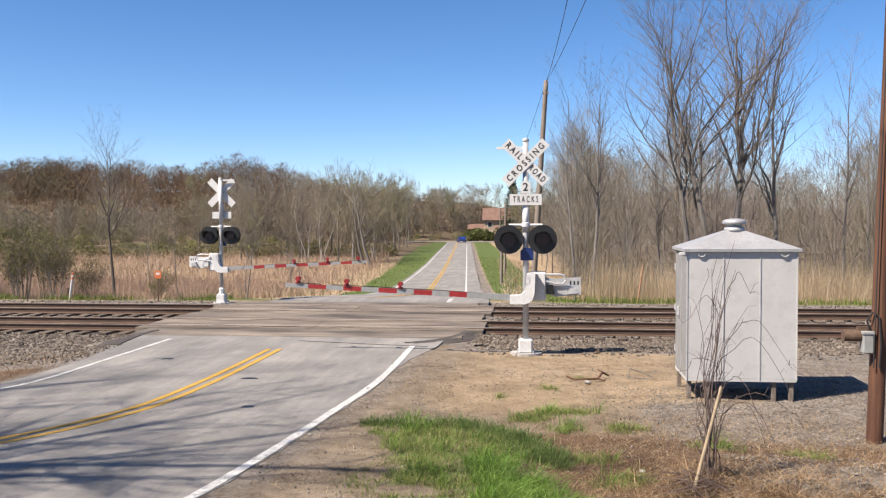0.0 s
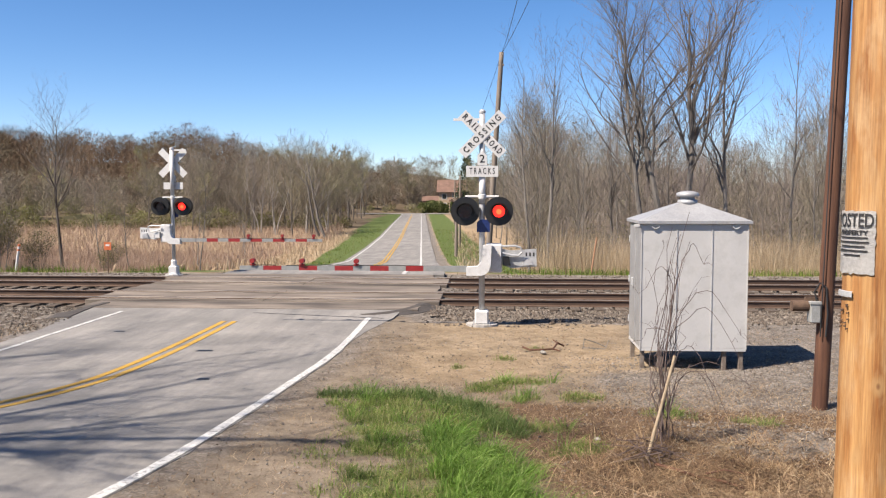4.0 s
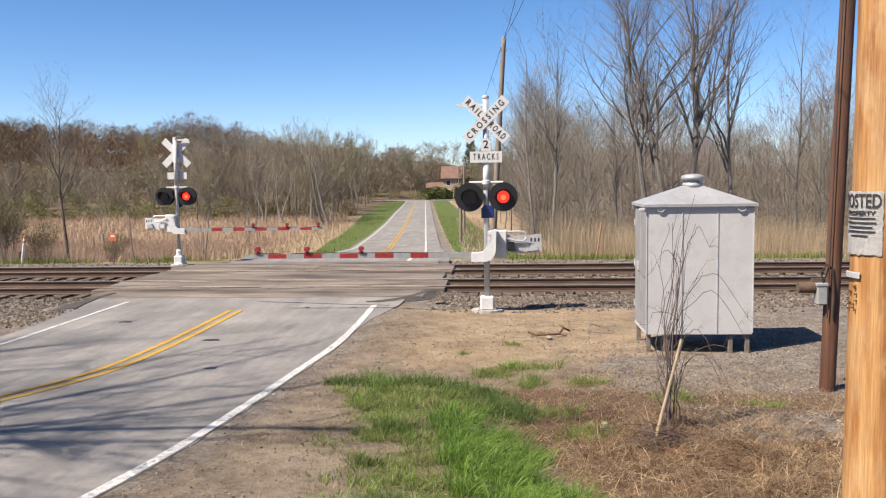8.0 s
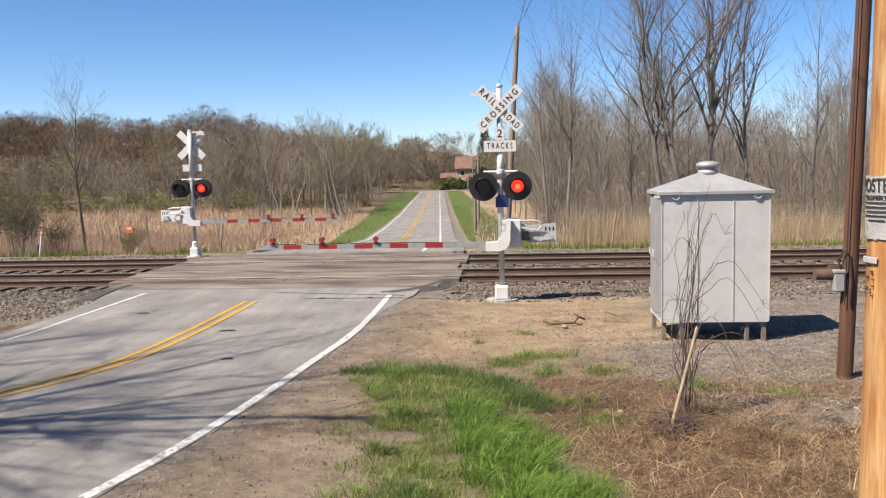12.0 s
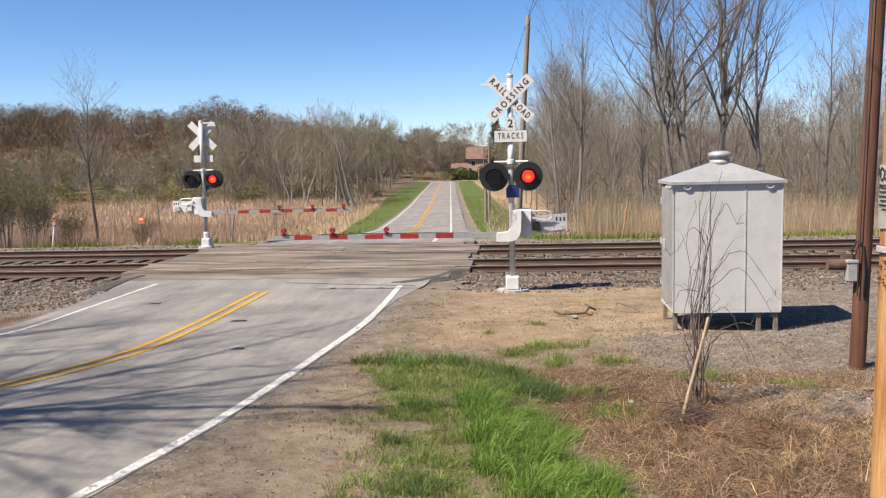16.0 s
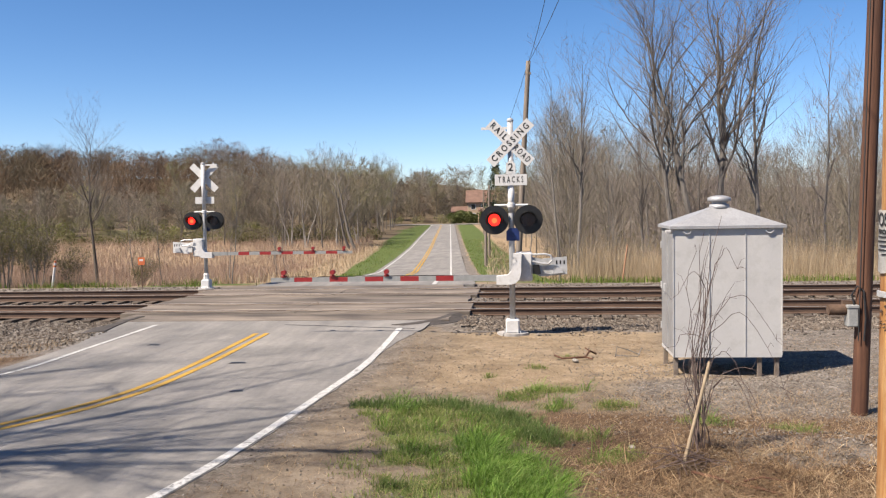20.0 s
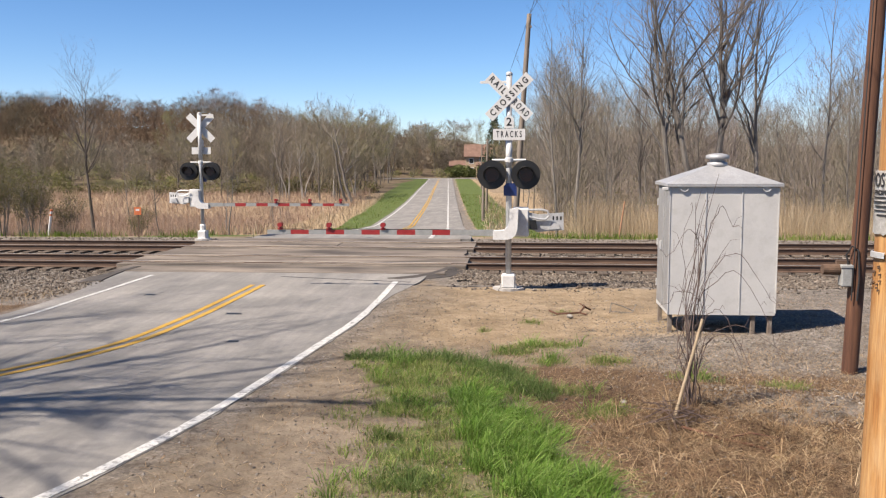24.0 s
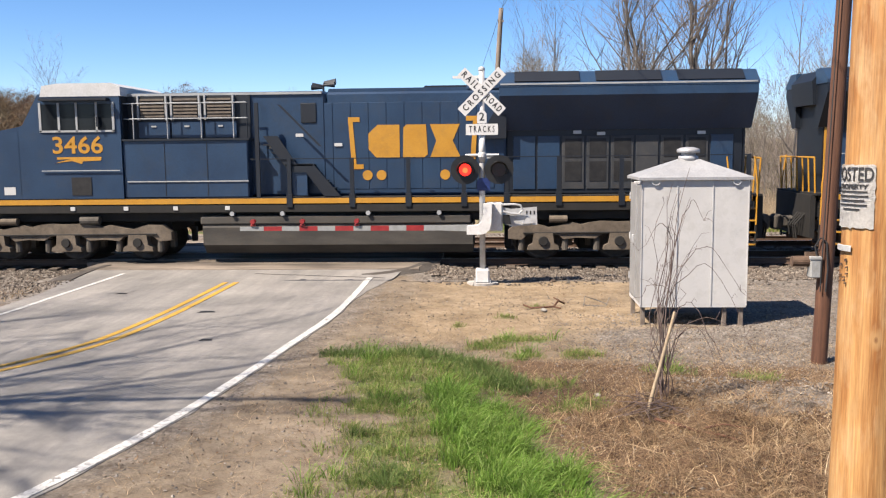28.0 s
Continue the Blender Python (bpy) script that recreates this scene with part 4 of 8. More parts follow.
# ---- relay hut of sheet metal beside the track ----
def relay_hut():
    g = thing("relay_hut", "light grey sheet-metal equipment hut on short rusty legs", "equipment hut", (0, 0, 0))
    x0, x1, y0, y1, z0, z1 = 2.46, 4.17, 14.2, 15.35, 0.30, 2.36
    part("floor_pan", B(x0, x1, y0, y1, z0 - 0.03, z0 + 0.02), M_galv, g)
    w = (x1 - x0) / 3
    for k in range(3):
        part("front_panel", B(x0 + k * w + 0.004, x0 + (k + 1) * w - 0.004, y0, y0 + 0.025, z0 + 0.02, z1, 0.004), M_galv, g)
        part("back_panel", B(x0 + k * w + 0.004, x0 + (k + 1) * w - 0.004, y1 - 0.025, y1, z0 + 0.02, z1, 0.004), M_galv, g)
    for k in range(4):
        xx = x0 + k * w
        part("seam_strip", B(xx - 0.008, xx + 0.008, y0 - 0.012, y0, z0, z1), M_silver if k in (1, 2) else M_galv, g)
    part("side_panel", B(x1 - 0.025, x1, y0 + 0.03, y1 - 0.03, z0 + 0.02, z1), M_galv, g)
    part("side_panel", B(x0, x0 + 0.025, y0 + 0.03, y0 + 0.5, z0 + 0.02, z1), M_galv_side, g)
    door = part("door", B(x0 - 0.015, x0 + 0.02, y0 + 0.5, y1 - 0.1, z0 + 0.05, z1 - 0.05, 0.006), M_galv_side, g, "grey sheet-metal side door")
    part("door_handle", B(x0 - 0.05, x0 - 0.015, y0 + 0.62, y0 + 0.66, 1.25, 1.42, 0.006), M_silver, door)
    for zz in (0.6, 1.3, 2.0):
        part("hinge", R_((x0 - 0.02, y1 - 0.1, zz), (x0 - 0.02, y1 - 0.1, zz + 0.12), 0.014, None, 8), M_silver, door)
    o = 0.055
    rx0, rx1, ry0, ry1 = x0 - o, x1 + o, y0 - o, y1 + o
    cx, cy = (rx0 + rx1) / 2, (ry0 + ry1) / 2
    bm = bmesh.new()
    lo = [bm.verts.new(p) for p in ((rx0, ry0, z1), (rx1, ry0, z1), (rx1, ry1, z1), (rx0, ry1, z1))]
    hi = [bm.verts.new(p) for p in ((rx0, ry0, z1 + 0.045), (rx1, ry0, z1 + 0.045), (rx1, ry1, z1 + 0.045), (rx0, ry1, z1 + 0.045))]
    tp = [bm.verts.new((cx + a * 0.14, cy + b * 0.10, z1 + 0.335)) for a, b in ((-1, -1), (1, -1), (1, 1), (-1, 1))]
    bm.faces.new(lo[::-1])
    bm.faces.new(tp)
    for i in range(4):
        j = (i + 1) % 4
        bm.faces.new((lo[i], lo[j], hi[j], hi[i]))
        bm.faces.new((hi[i], hi[j], tp[j], tp[i]))
    bmesh.ops.recalc_face_normals(bm, faces=bm.faces)
    part("roof", bm, M_galv_roof, g, "low pyramid sheet-metal roof")
    vent = part("roof_vent", lathe([(0.17, -0.02), (0.16, 0.05), (0.12, 0.055), (0.12, 0.10), (0.185, 0.105), (0.19, 0.13), (0.185, 0.165), (0.13, 0.185), (0.05, 0.20)], 20), M_galv_roof, g, "round metal vent cap", True)
    vent.location = (cx, cy, z1 + 0.33)
    for xx in (x0 + 0.22, x1 - 0.2):
        part("lifting_eye", tube(bmesh.new(), [(xx + 0.06 * math.cos(a), y0 - 0.03, z1 - 0.03 - 0.05 * math.sin(a)) for a in [k * math.pi / 6 for k in range(7)]], 0.010, 6), M_silver, g)
    part("corner_hook", B(rx0 - 0.08, rx0 + 0.02, ry0, ry0 + 0.03, z1 - 0.06, z1 - 0.01, 0.008), M_galv, g)
    for xx, yy in ((x0 + 0.05, y0 + 0.08), (x0 + 0.33, y0 + 0.08), (x1 - 0.33, y0 + 0.08), (x1 - 0.06, y0 + 0.08), (x0 + 0.05, y1 - 0.1), (x1 - 0.06, y1 - 0.1)):
        part("leg", B(xx - 0.035, xx + 0.035, yy - 0.035, yy + 0.035, -0.2, z0 - 0.03, 0.006), M_leg, g)


relay_hut()


# ---- poles ----
def knot_wood():
    """Honey-coloured pine: warm streaks and paler patches along the grain, oval knots, a few long dark checks."""
    m, nt, p = nodes_of("fresh_pole_wood")
    streak = noise_node(nt, position(nt, (5, 5, 0.5)), 2.6, 7.0, 0.6)
    fine = noise_node(nt, position(nt, (55, 55, 1.4)), 2.0, 5.0)
    patch = noise_node(nt, position(nt, (2.2, 2.2, 0.8)), 2.2, 5.0, 0.65)
    col = ramp(nt, streak, (0.215, 0.082, 0.018), (0.395, 0.220, 0.082), 0.34, 0.62)
    col = mix(nt, ramp(nt, patch, (0, 0, 0), (0.75, 0.75, 0.75), 0.50, 0.68), col, (0.400, 0.265, 0.135))
    col = mix(nt, ramp(nt, patch, (0.6, 0.6, 0.6), (0, 0, 0), 0.30, 0.42), col, (0.185, 0.066, 0.014))
    col = mix(nt, 0.5, col, ramp(nt, fine, (0.5, 0.44, 0.38), (1.25, 1.22, 1.18), 0.34, 0.64), "MULTIPLY")
    crack = noise_node(nt, position(nt, (9, 9, 0.32)), 2.3, 2.0, 0.4)
    col = mix(nt, ramp(nt, crack, (0.9, 0.9, 0.9), (0, 0, 0), 0.255, 0.285), col, (0.045, 0.018, 0.008))
    v = nt.nodes.new("ShaderNodeTexVoronoi")
    v.inputs["Scale"].default_value = 2.6
    nt.links.new(position(nt, (1.3, 1.3, 0.8)), v.inputs["Vector"])
    ring = ramp(nt, v.outputs["Distance"], (0.8, 0.8, 0.8), (0, 0, 0), 0.07, 0.16)
    col = mix(nt, ring, col, (0.330, 0.190, 0.075))
    col = mix(nt, ramp(nt, v.outputs["Distance"], (0.85, 0.85, 0.85), (0, 0, 0), 0.03, 0.06), col, (0.120, 0.045, 0.015))
    nt.links.new(col, p.inputs["Base Color"])
    p.inputs["Roughness"].default_value = 0.7
    bump(nt, p, fine, 0.6, 0.008)
    return m


M_new_pole = knot_wood()
M_paper = surf("weathered_white_sheet", (0.521, 0.515, 0.502), (0.558, 0.552, 0.539), 9.0, 0.6, 0, 0.1, 60.0, None, 0, (0.385, 0.358, 0.308), 0.2)
M_ink = plain("faded_ink", (0.017, 0.017, 0.019), 0.7)
M_meter = surf("grey_meter_box", (0.231, 0.237, 0.231), (0.286, 0.292, 0.286), 8.0, 0.5, 0.1, 0.08)
M_orange = surf("orange_plate", (0.413, 0.094, 0.028), (0.468, 0.132, 0.044), 8.0, 0.6, 0, 0.05)
M_wire = plain("wire_black", (0.017, 0.017, 0.018), 0.6)


def round_pole(name, label, at, r0, r1, h, material, lean=(0, 0), wob=0.004, seg=24):
    g = thing(name, label, "pole", at)
    rows = []
    bm = bmesh.new()
    n = 26
    for k in range(n + 1):
        z = -0.6 + (h + 0.6) * k / n
        r = r0 + (r1 - r0) * k / n
        rows.append([bm.verts.new((lean[0] * z + (r + wob * noise.noise((i, k * 0.4, at[0]))) * math.cos(2 * math.pi * i / seg), lean[1] * z + (r + wob * noise.noise((i, k * 0.4, 9))) * math.sin(2 * math.pi * i / seg), z)) for i in range(seg)])
    for a, b in zip(rows, rows[1:]):
        for i in range(seg):
            bm.faces.new((a[i], a[(i + 1) % seg], b[(i + 1) % seg], b[i]))
    bm.faces.new(rows[-1])
    part("shaft", bm, material, g, "", True)
    return g


def wrapped(r, pts, push=0.004):
    """Bends a flat sheet (x sideways, z up) round a pole of radius r, facing the walker's side."""
    out = []
    for x, z in pts:
        a = x / r - 1.16 - math.pi / 2
        out.append(((r + push) * math.cos(a), (r + push) * math.sin(a), z))
    return out


def poster_pole():
    cx, cy, r = 2.325, 5.34, 0.178
    g = round_pole("utility_pole", "new honey-coloured wooden utility pole with a torn notice", (cx, cy, 0), 0.20, 0.165, 9.5, M_new_pole, (0.004, 0.0), 0.002, 48)
    rr = 0.189
    # torn sheet
    nx, nz = 14, 12
    bm = bmesh.new()
    grid = []
    for j in range(nz + 1):
        row = []
        for i in range(nx + 1):
            x, z = -0.138 + 0.276 * i / nx, 2.41 + 0.375 * j / nz
            if i in (0, nx):
                x += 0.012 * noise.noise((j * 0.9, i, 2))
            if j in (0, nz):
                z += 0.014 * noise.noise((i * 0.8, j, 5))
            if i < 4 and 6 <= j <= 8:
                x -= 0.006 * (4 - i)
            row.append(bm.verts.new(wrapped(rr, [(x, z)], 0.004 + 0.003 * noise.noise((i * 0.5, j * 0.5, 1)))[0]))
        grid.append(row)
    for j in range(nz):
        for i in range(nx):
            bm.faces.new((grid[j][i], grid[j][i + 1], grid[j + 1][i + 1], grid[j + 1][i]))
    bmesh.ops.solidify(bm, geom=bm.faces[:], thickness=-0.002)
    sheet = part("notice_sheet", bm, M_paper, g, "torn white notice headed POSTED")
    def words(text, size, x, z, width):
        me = lettering(text, size, 0.002, 0.0006)
        xs = [v.co.x for v in me.vertices]
        k = width / (max(xs) - min(xs))
        bmm = bmesh.new()
        bmm.from_mesh(me)
        bmesh.ops.subdivide_edges(bmm, edges=[e for e in bmm.edges if e.calc_length() > 0.02], cuts=2)
        for v in bmm.verts:
            v.co = Vector(wrapped(rr, [(x + v.co.x * k, z + v.co.z)], 0.0085 + (0.0008 if v.co.y < 0 else 0))[0])
        part("lettering", bmm, M_ink, sheet)
    words("POSTED", 0.115, 0.0, 2.725, 0.255)
    words("PROPERTY", 0.036, 0.0, 2.655, 0.2)
    for k, wd in enumerate((0.2, 0.21, 0.17, 0.2, 0.12)):
        bmm = bmesh.new()
        z = 2.62 - k * 0.026
        segs = 6
        vs = [[bmm.verts.new(wrapped(rr, [(-wd / 2 + wd * i / segs, z + dz)], 0.009)[0]) for dz in (0, 0.011)] for i in range(segs + 1)]
        for a, b in zip(vs, vs[1:]):
            bmm.faces.new((a[0], b[0], b[1], a[1]))
        part("text_bar", bmm, M_ink, sheet)
    bm = bmesh.new()
    vs = [[bm.verts.new(wrapped(rr, [(-0.12 + 0.14 * i / 6, z)], d)[0]) for z, d in ((2.265, 0.003), (2.268, 0.012), (2.30, 0.012), (2.303, 0.003))] for i in range(7)]
    for a, b in zip(vs, vs[1:]):
        for i in range(3):
            bm.faces.new((a[i], b[i], b[i + 1], a[i + 1]))
    part("tag_strip", bm, M_silver, g, "small metal tag")
    for k in range(14):
        x, z = -0.11 + 0.13 * rng.random(), 2.06 + 0.2 * rng.random()
        p = Vector(wrapped(rr, [(x, z)], -0.004)[0])
        q = Vector(wrapped(rr, [(x, z - 0.004)], 0.010)[0])
        part("nail", R_(p, q, 0.004, 0.006, 6), M_rust, g)


poster_pole()


def meter_pole():
    g = round_pole("utility_pole", "dark brown creosoted pole with a meter box", (4.47, 11.8, -0.05), 0.105, 0.088, 9.5, M_brown_pole, (0.028, 0.0), 0.0012, 28)
    box = part("meter_box", B(-0.20, -0.06, -0.12, 0.02, 1.18, 1.46, 0.015), M_meter, g, "grey metal meter box")
    part("meter_lid", B(-0.21, -0.05, -0.13, 0.03, 1.43, 1.47, 0.006), M_meter, box)
    part("rusty_can", R_((-0.42, -0.02, 1.40), (-0.20, -0.02, 1.40), 0.07, 0.075, 16), M_rust, g, "rust-red round fitting")
    part("bracket", B(-0.24, -0.05, -0.03, 0.03, 1.43, 1.52), M_rust, g)
    part("cable", tube(bmesh.new(), [(-0.10, -0.06, 1.46), (-0.13, -0.05, 1.6), (-0.07, -0.08, 1.72), (0.0, -0.11, 1.66), (0.02, -0.125, 1.3), (0.0, -0.13, 1.0)], 0.012, 6), M_wire, g)
    part("pole_wire", tube(bmesh.new(), [(-0.07, -0.125, 1.0), (-0.02, -0.12, 3.0), (0.06, -0.12, 6.0), (0.13, -0.11, 9.3)], 0.008, 5), M_wire, g)


meter_pole()


def line_poles():
    g = round_pole("utility_pole", "grey weathered leaning utility pole beyond the tracks", (-0.15, 46.0, -1.5), 0.17, 0.12, 11.6, M_grey_pole, (0.062, 0.0), 0.004, 14)
    part("crossarm_stub", B(0.55, 0.85, -0.1, 0.1, 10.9, 11.0), M_grey_pole, g)
    top = Vector((0.55, 46.0, 10.0))
    for end, sag in (((2.36, 5.34, 9.35), 0.5), ((1.2, 5.0, 9.3), 0.75), ((-5.2, 118, 5.5), 1.2)):
        pts = []
        for k in range(19):
            u = k / 18
            p = top.lerp(Vector(end), u)
            p.z -= sag * 4 * u * (1 - u)
            pts.append(p)
        w = part("overhead_wire", tube(bmesh.new(), pts, 0.011, 5), M_wire)
        tagged(w, "thin black overhead wire slung between poles", "wire", "overhead wires")
    for x, y, h in ((-3.0, 85, 7.2), (-6.2, 150, 8.0), (-2.6, 66, 4.6)):
        round_pole("utility_pole", "far grey utility pole beside the road", (x, y, fall(y) - 0.3), 0.13, 0.10, h, M_grey_pole, (0.01, 0), 0.003, 10)


line_poles()


# ---- small things on the verge ----
M_grey_stone = surf("pale_grey_stone", (0.187, 0.173, 0.154), (0.264, 0.248, 0.220), 20.0, 0.9, 0, 0.3, 80.0)


def small_things():
    s = thing("leaning_stake", "pale broken wooden stake leaning in dead grass", "stake", (1.66, 9.22, ground_z(1.66, 9.22) - 0.02))
    part("stick", R_((0, 0, -0.1), (0.35, 0.2, 1.12), 0.021, 0.017, 9), surf("pale_stick", (0.220, 0.165, 0.105), (0.319, 0.253, 0.171), 8, 0.8, 0, 0.3, 40, (4, 4, 0.5)), s)
    stone = thing("yellowish_stone", "pale yellowish broken stone lying in dead grass", "stone", (2.5, 8.15, ground_z(2.5, 8.15) + 0.03))
    bm = bmesh.new()
    bmesh.ops.create_icosphere(bm, subdivisions=2, radius=0.065)
    for v in bm.verts:
        v.co += v.co.normalized() * 0.09 * noise.noise(v.co * 13)
        v.co.z *= 0.5
        v.co.x *= 1.3
    part("rock", bm, surf("yellow_stone", (0.220, 0.154, 0.077), (0.319, 0.242, 0.143), 12, 0.9, 0, 0.4, 60), stone)
    for at, sz in (((0.95, 15.45, -0.01), 0.06), ((1.25, 10.0, 0.0), 0.04), ((-3.0, 11.3, 0), 0.03)):
        r = thing("pale_stone", "small pale stone on bare earth", "stone", at)
        bm = bmesh.new()
        bmesh.ops.create_icosphere(bm, subdivisions=2, radius=sz)
        for v in bm.verts:
            v.co += v.co.normalized() * sz * 0.4 * noise.noise(v.co * 14)
            v.co.z *= 0.6
        part("rock", bm, M_grey_stone, r)
    root = thing("dead_root", "dark crooked dead root on bare earth", "root", (0.95, 15.7, -0.04))
    for n, pts in enumerate([[(-0.35, 0.1, 0.06), (-0.22, -0.05, 0.03), (0, -0.1, 0.05), (0.2, 0.02, 0.04), (0.3, 0.22, 0.12), (0.42, 0.3, 0.05)], [(0.2, 0.02, 0.04), (0.33, -0.05, 0.02)], [(0.30, 0.22, 0.12), (0.22, 0.32, 0.16)]]):
        part("root_piece", tube(bmesh.new(), pts, 0.019 - 0.004 * n, 7), M_brown_pole, root)
    root2 = thing("dead_branch", "short dead branch and twigs on bare earth", "branch", (2.0, 15.9, -0.04))
    for n, pts in enumerate([[(-0.3, -0.1, 0.03), (-0.25, 0.1, 0.18), (-0.05, 0.12, 0.12), (0.15, 0.0, 0.05)], [(-0.28, -0.08, 0.05), (0.1, -0.12, 0.04), (0.2, 0.1, 0.16)]]):
        part("twig", tube(bmesh.new(), pts, 0.009, 6), M_bark, root2)
    # warning plates and stakes across the tracks
    o = thing("orange_marker", "orange warning plate on a thin post beside reeds", "sign", (-13.87, 30.6, -0.1))
    part("post", B(-0.02, 0.02, -0.01, 0.01, -0.2, 1.05), M_rust, o)
    plate = part("plate", B(-0.13, 0.13, -0.025, -0.012, 0.82, 1.10), M_orange, o, "orange plate with pale marks")
    part("text_bar", B(-0.07, 0.07, -0.028, -0.025, 0.96, 1.03), M_sign_white, plate)
    w = thing("white_marker_post", "white marker post with red bands beside the track", "marker post", (-17.72, 31.2, -0.15))
    part("post", R_((0, 0, -0.2), (0.20, 0, 1.0), 0.045, None, 10), M_sign_white, w)
    for z in (0.78, 0.95):
        part("band", R_((0.2 * (z + 0.2) / 1.2, 0, z), (0.2 * (z + 0.27) / 1.2, 0, z + 0.07), 0.049, None, 10), M_orange, w, "red-orange band")
    part("foot", R_((-0.06, 0, -0.2), (-0.01, 0, 0.45), 0.05, None, 8), M_rust, w)
    y = thing("leaning_marker", "orange-tan leaning marker stake in the reeds", "stake", (3.6, 31.2, -0.15))
    part("stick", R_((0, 0, -0.2), (0.22, 0.0, 1.35), 0.03, 0.03, 8), surf("tan_stake", (0.275, 0.143, 0.077), (0.341, 0.198, 0.121), 5, 0.8), y)
    d = thing("dark_marker_sign", "small dark sign on a post beside the track", "sign", (6.1, 31.2, -0.15))
    part("post", B(-0.025, 0.025, -0.02, 0.02, -0.2, 1.2), M_rust, d)
    part("plate", B(-0.2, 0.2, -0.04, -0.02, 0.95, 1.2), M_rust, d)


small_things()


def cane(r, g, pts, r0, r1, twigs=3, reach=0.16):
    bm = tube(bmesh.new(), pts, r0, 5, r1)
    c = part("cane", bm, M_bramble, g)
    for j in range(twigs):
        i = int(r.integers(2, len(pts)))
        a = r.uniform(0, 6.28)
        q = pts[i] + Vector((math.cos(a) * reach * r.uniform(0.5, 1.4), math.sin(a) * reach * 0.6, r.uniform(-0.04, 0.2)))
        m = (pts[i] + q) / 2 + Vector((0, 0, r.uniform(0.02, 0.07)))
        part("twig", tube(bmesh.new(), [pts[i], m, q], 0.0028, 4, 0.0014), M_bramble, c)


def climbing_bramble():
    """A bundle of thin wavering canes, some of them arching over and hanging down."""
    r = np.random.default_rng(31)
    g = thing("bramble", "tall thin bare bramble canes before the metal hut", "shrub", (2.02, 9.75, ground_z(1.93, 9.75) - 0.02))
    for k in range(18):
        top = r.uniform(1.3, 2.6) if k > 2 else (2.72, 2.55, 2.4)[k]
        dx = r.normal(0.09, 0.07) if k > 2 else (0.16, 0.04, 0.25)[k]
        ph, amp = r.uniform(0, 6.28), r.uniform(0.02, 0.065)
        x0, y0 = r.normal(-0.02, 0.04), r.normal(0, 0.05)
        n = 11
        pts = [Vector((x0 + dx * (u / n) ** 1.2 + amp * math.sin(ph + u * 1.3) - 0.10 * math.sin(3.1 * u / n), y0 + amp * math.cos(ph + u * 1.1), top * u / n - 0.06)) for u in range(n + 1)]
        cane(r, g, pts, 0.0095 if k < 3 else 0.0056, 0.0022, 4)
    # arching canes: start height, rise, reach, end drop
    for z0, rise, reach, drop, x0 in ((1.55, 0.28, 0.75, 0.35, 0.12), (1.35, 0.32, 0.85, 0.75, 0.10), (0.75, 0.20, 0.75, 0.85, 0.10), (0.70, 0.26, 0.62, 0.80, 0.08), (1.25, 0.12, -0.42, 0.05, 0.0), (1.85, 0.22, -0.40, 0.10, 0.02), (0.85, 0.15, 0.95, 0.20, 0.1), (2.0, 0.3, 0.30, -0.1, 0.1), (1.1, 0.1, 0.4, 0.5, 0.1)):
        n = 9
        pts = [Vector((x0 + reach * (u / n) + r.normal(0, 0.012), r.normal(0, 0.03) - 0.05 * u / n, max(0.04, z0 + rise * math.sin(math.pi * min(1, 1.25 * u / n)) - drop * (u / n) ** 2.2))) for u in range(n + 1)]
        cane(r, g, [Vector((0.0, 0.0, z0 - 0.35)), Vector((x0 * 0.6, 0, z0 - 0.15))] + pts, 0.005, 0.0018, 3, 0.12)


M_bramble = surf("bramble_bark", (0.072, 0.047, 0.041), (0.121, 0.088, 0.077), 6.0, 0.85, 0, 0.2)
climbing_bramble()


def low_brush():
    """Short dead canes round the foot of the stake, a dark fallen branch and broken sticks."""
    r = np.random.default_rng(8)
    g = thing("dead_brush", "low tangle of dark dead canes at the stake", "shrub", (1.75, 9.2, ground_z(1.75, 9.2)))
    for k in range(12):
        a, ln = r.uniform(0, 6.28), r.uniform(0.15, 0.45)
        d = Vector((math.cos(a), math.sin(a), 0))
        z = r.uniform(0.05, 0.30)
        cane(r, g, [Vector((r.normal(0, 0.2), r.normal(0, 0.12), 0.0)) + d * ln * u / 4 + Vector((0, 0, z * math.sin(0.8 * u))) for u in range(5)], 0.006, 0.002, 1)
    b = thing("fallen_branch", "dark rotten branch lying in dead stems", "branch", (1.75, 9.05, ground_z(2.1, 8.7) + 0.03))
    part("limb", tube(bmesh.new(), [(0, 0, 0.03), (0.2, -0.26, 0.05), (0.36, -0.36, 0.02), (0.55, -0.60, 0.06), (0.72, -0.68, 0.03)], 0.022, 8, 0.012), M_brown_pole, b)
    part("side_limb", tube(bmesh.new(), [(0.42, -0.40, 0.07), (0.6, -0.42, 0.12), (0.85, -0.50, 0.10)], 0.014, 6, 0.006), M_brown_pole, b)
    for x, y, a, ln, lift in ((0.55, 8.4, 60, 0.5, 0.25), (1.1, 8.9, 100, 0.22, 0.3), (2.3, 7.4, 75, 0.55, 0.2), (3.4, 7.9, 20, 0.4, 0.05), (1.75, 9.45, 110, 0.25, 0.3)):
        t = thing("stick", "thin pale dead stick in the straw", "stick", (x, y, ground_z(x, y)), "loose dead sticks", "", a)
        part("stem", tube(bmesh.new(), [(0, 0, 0.0), (ln * 0.5, 0.02, lift * 0.55), (ln, 0, lift)], 0.0045, 5, 0.003), M_heap, t)


low_brush()

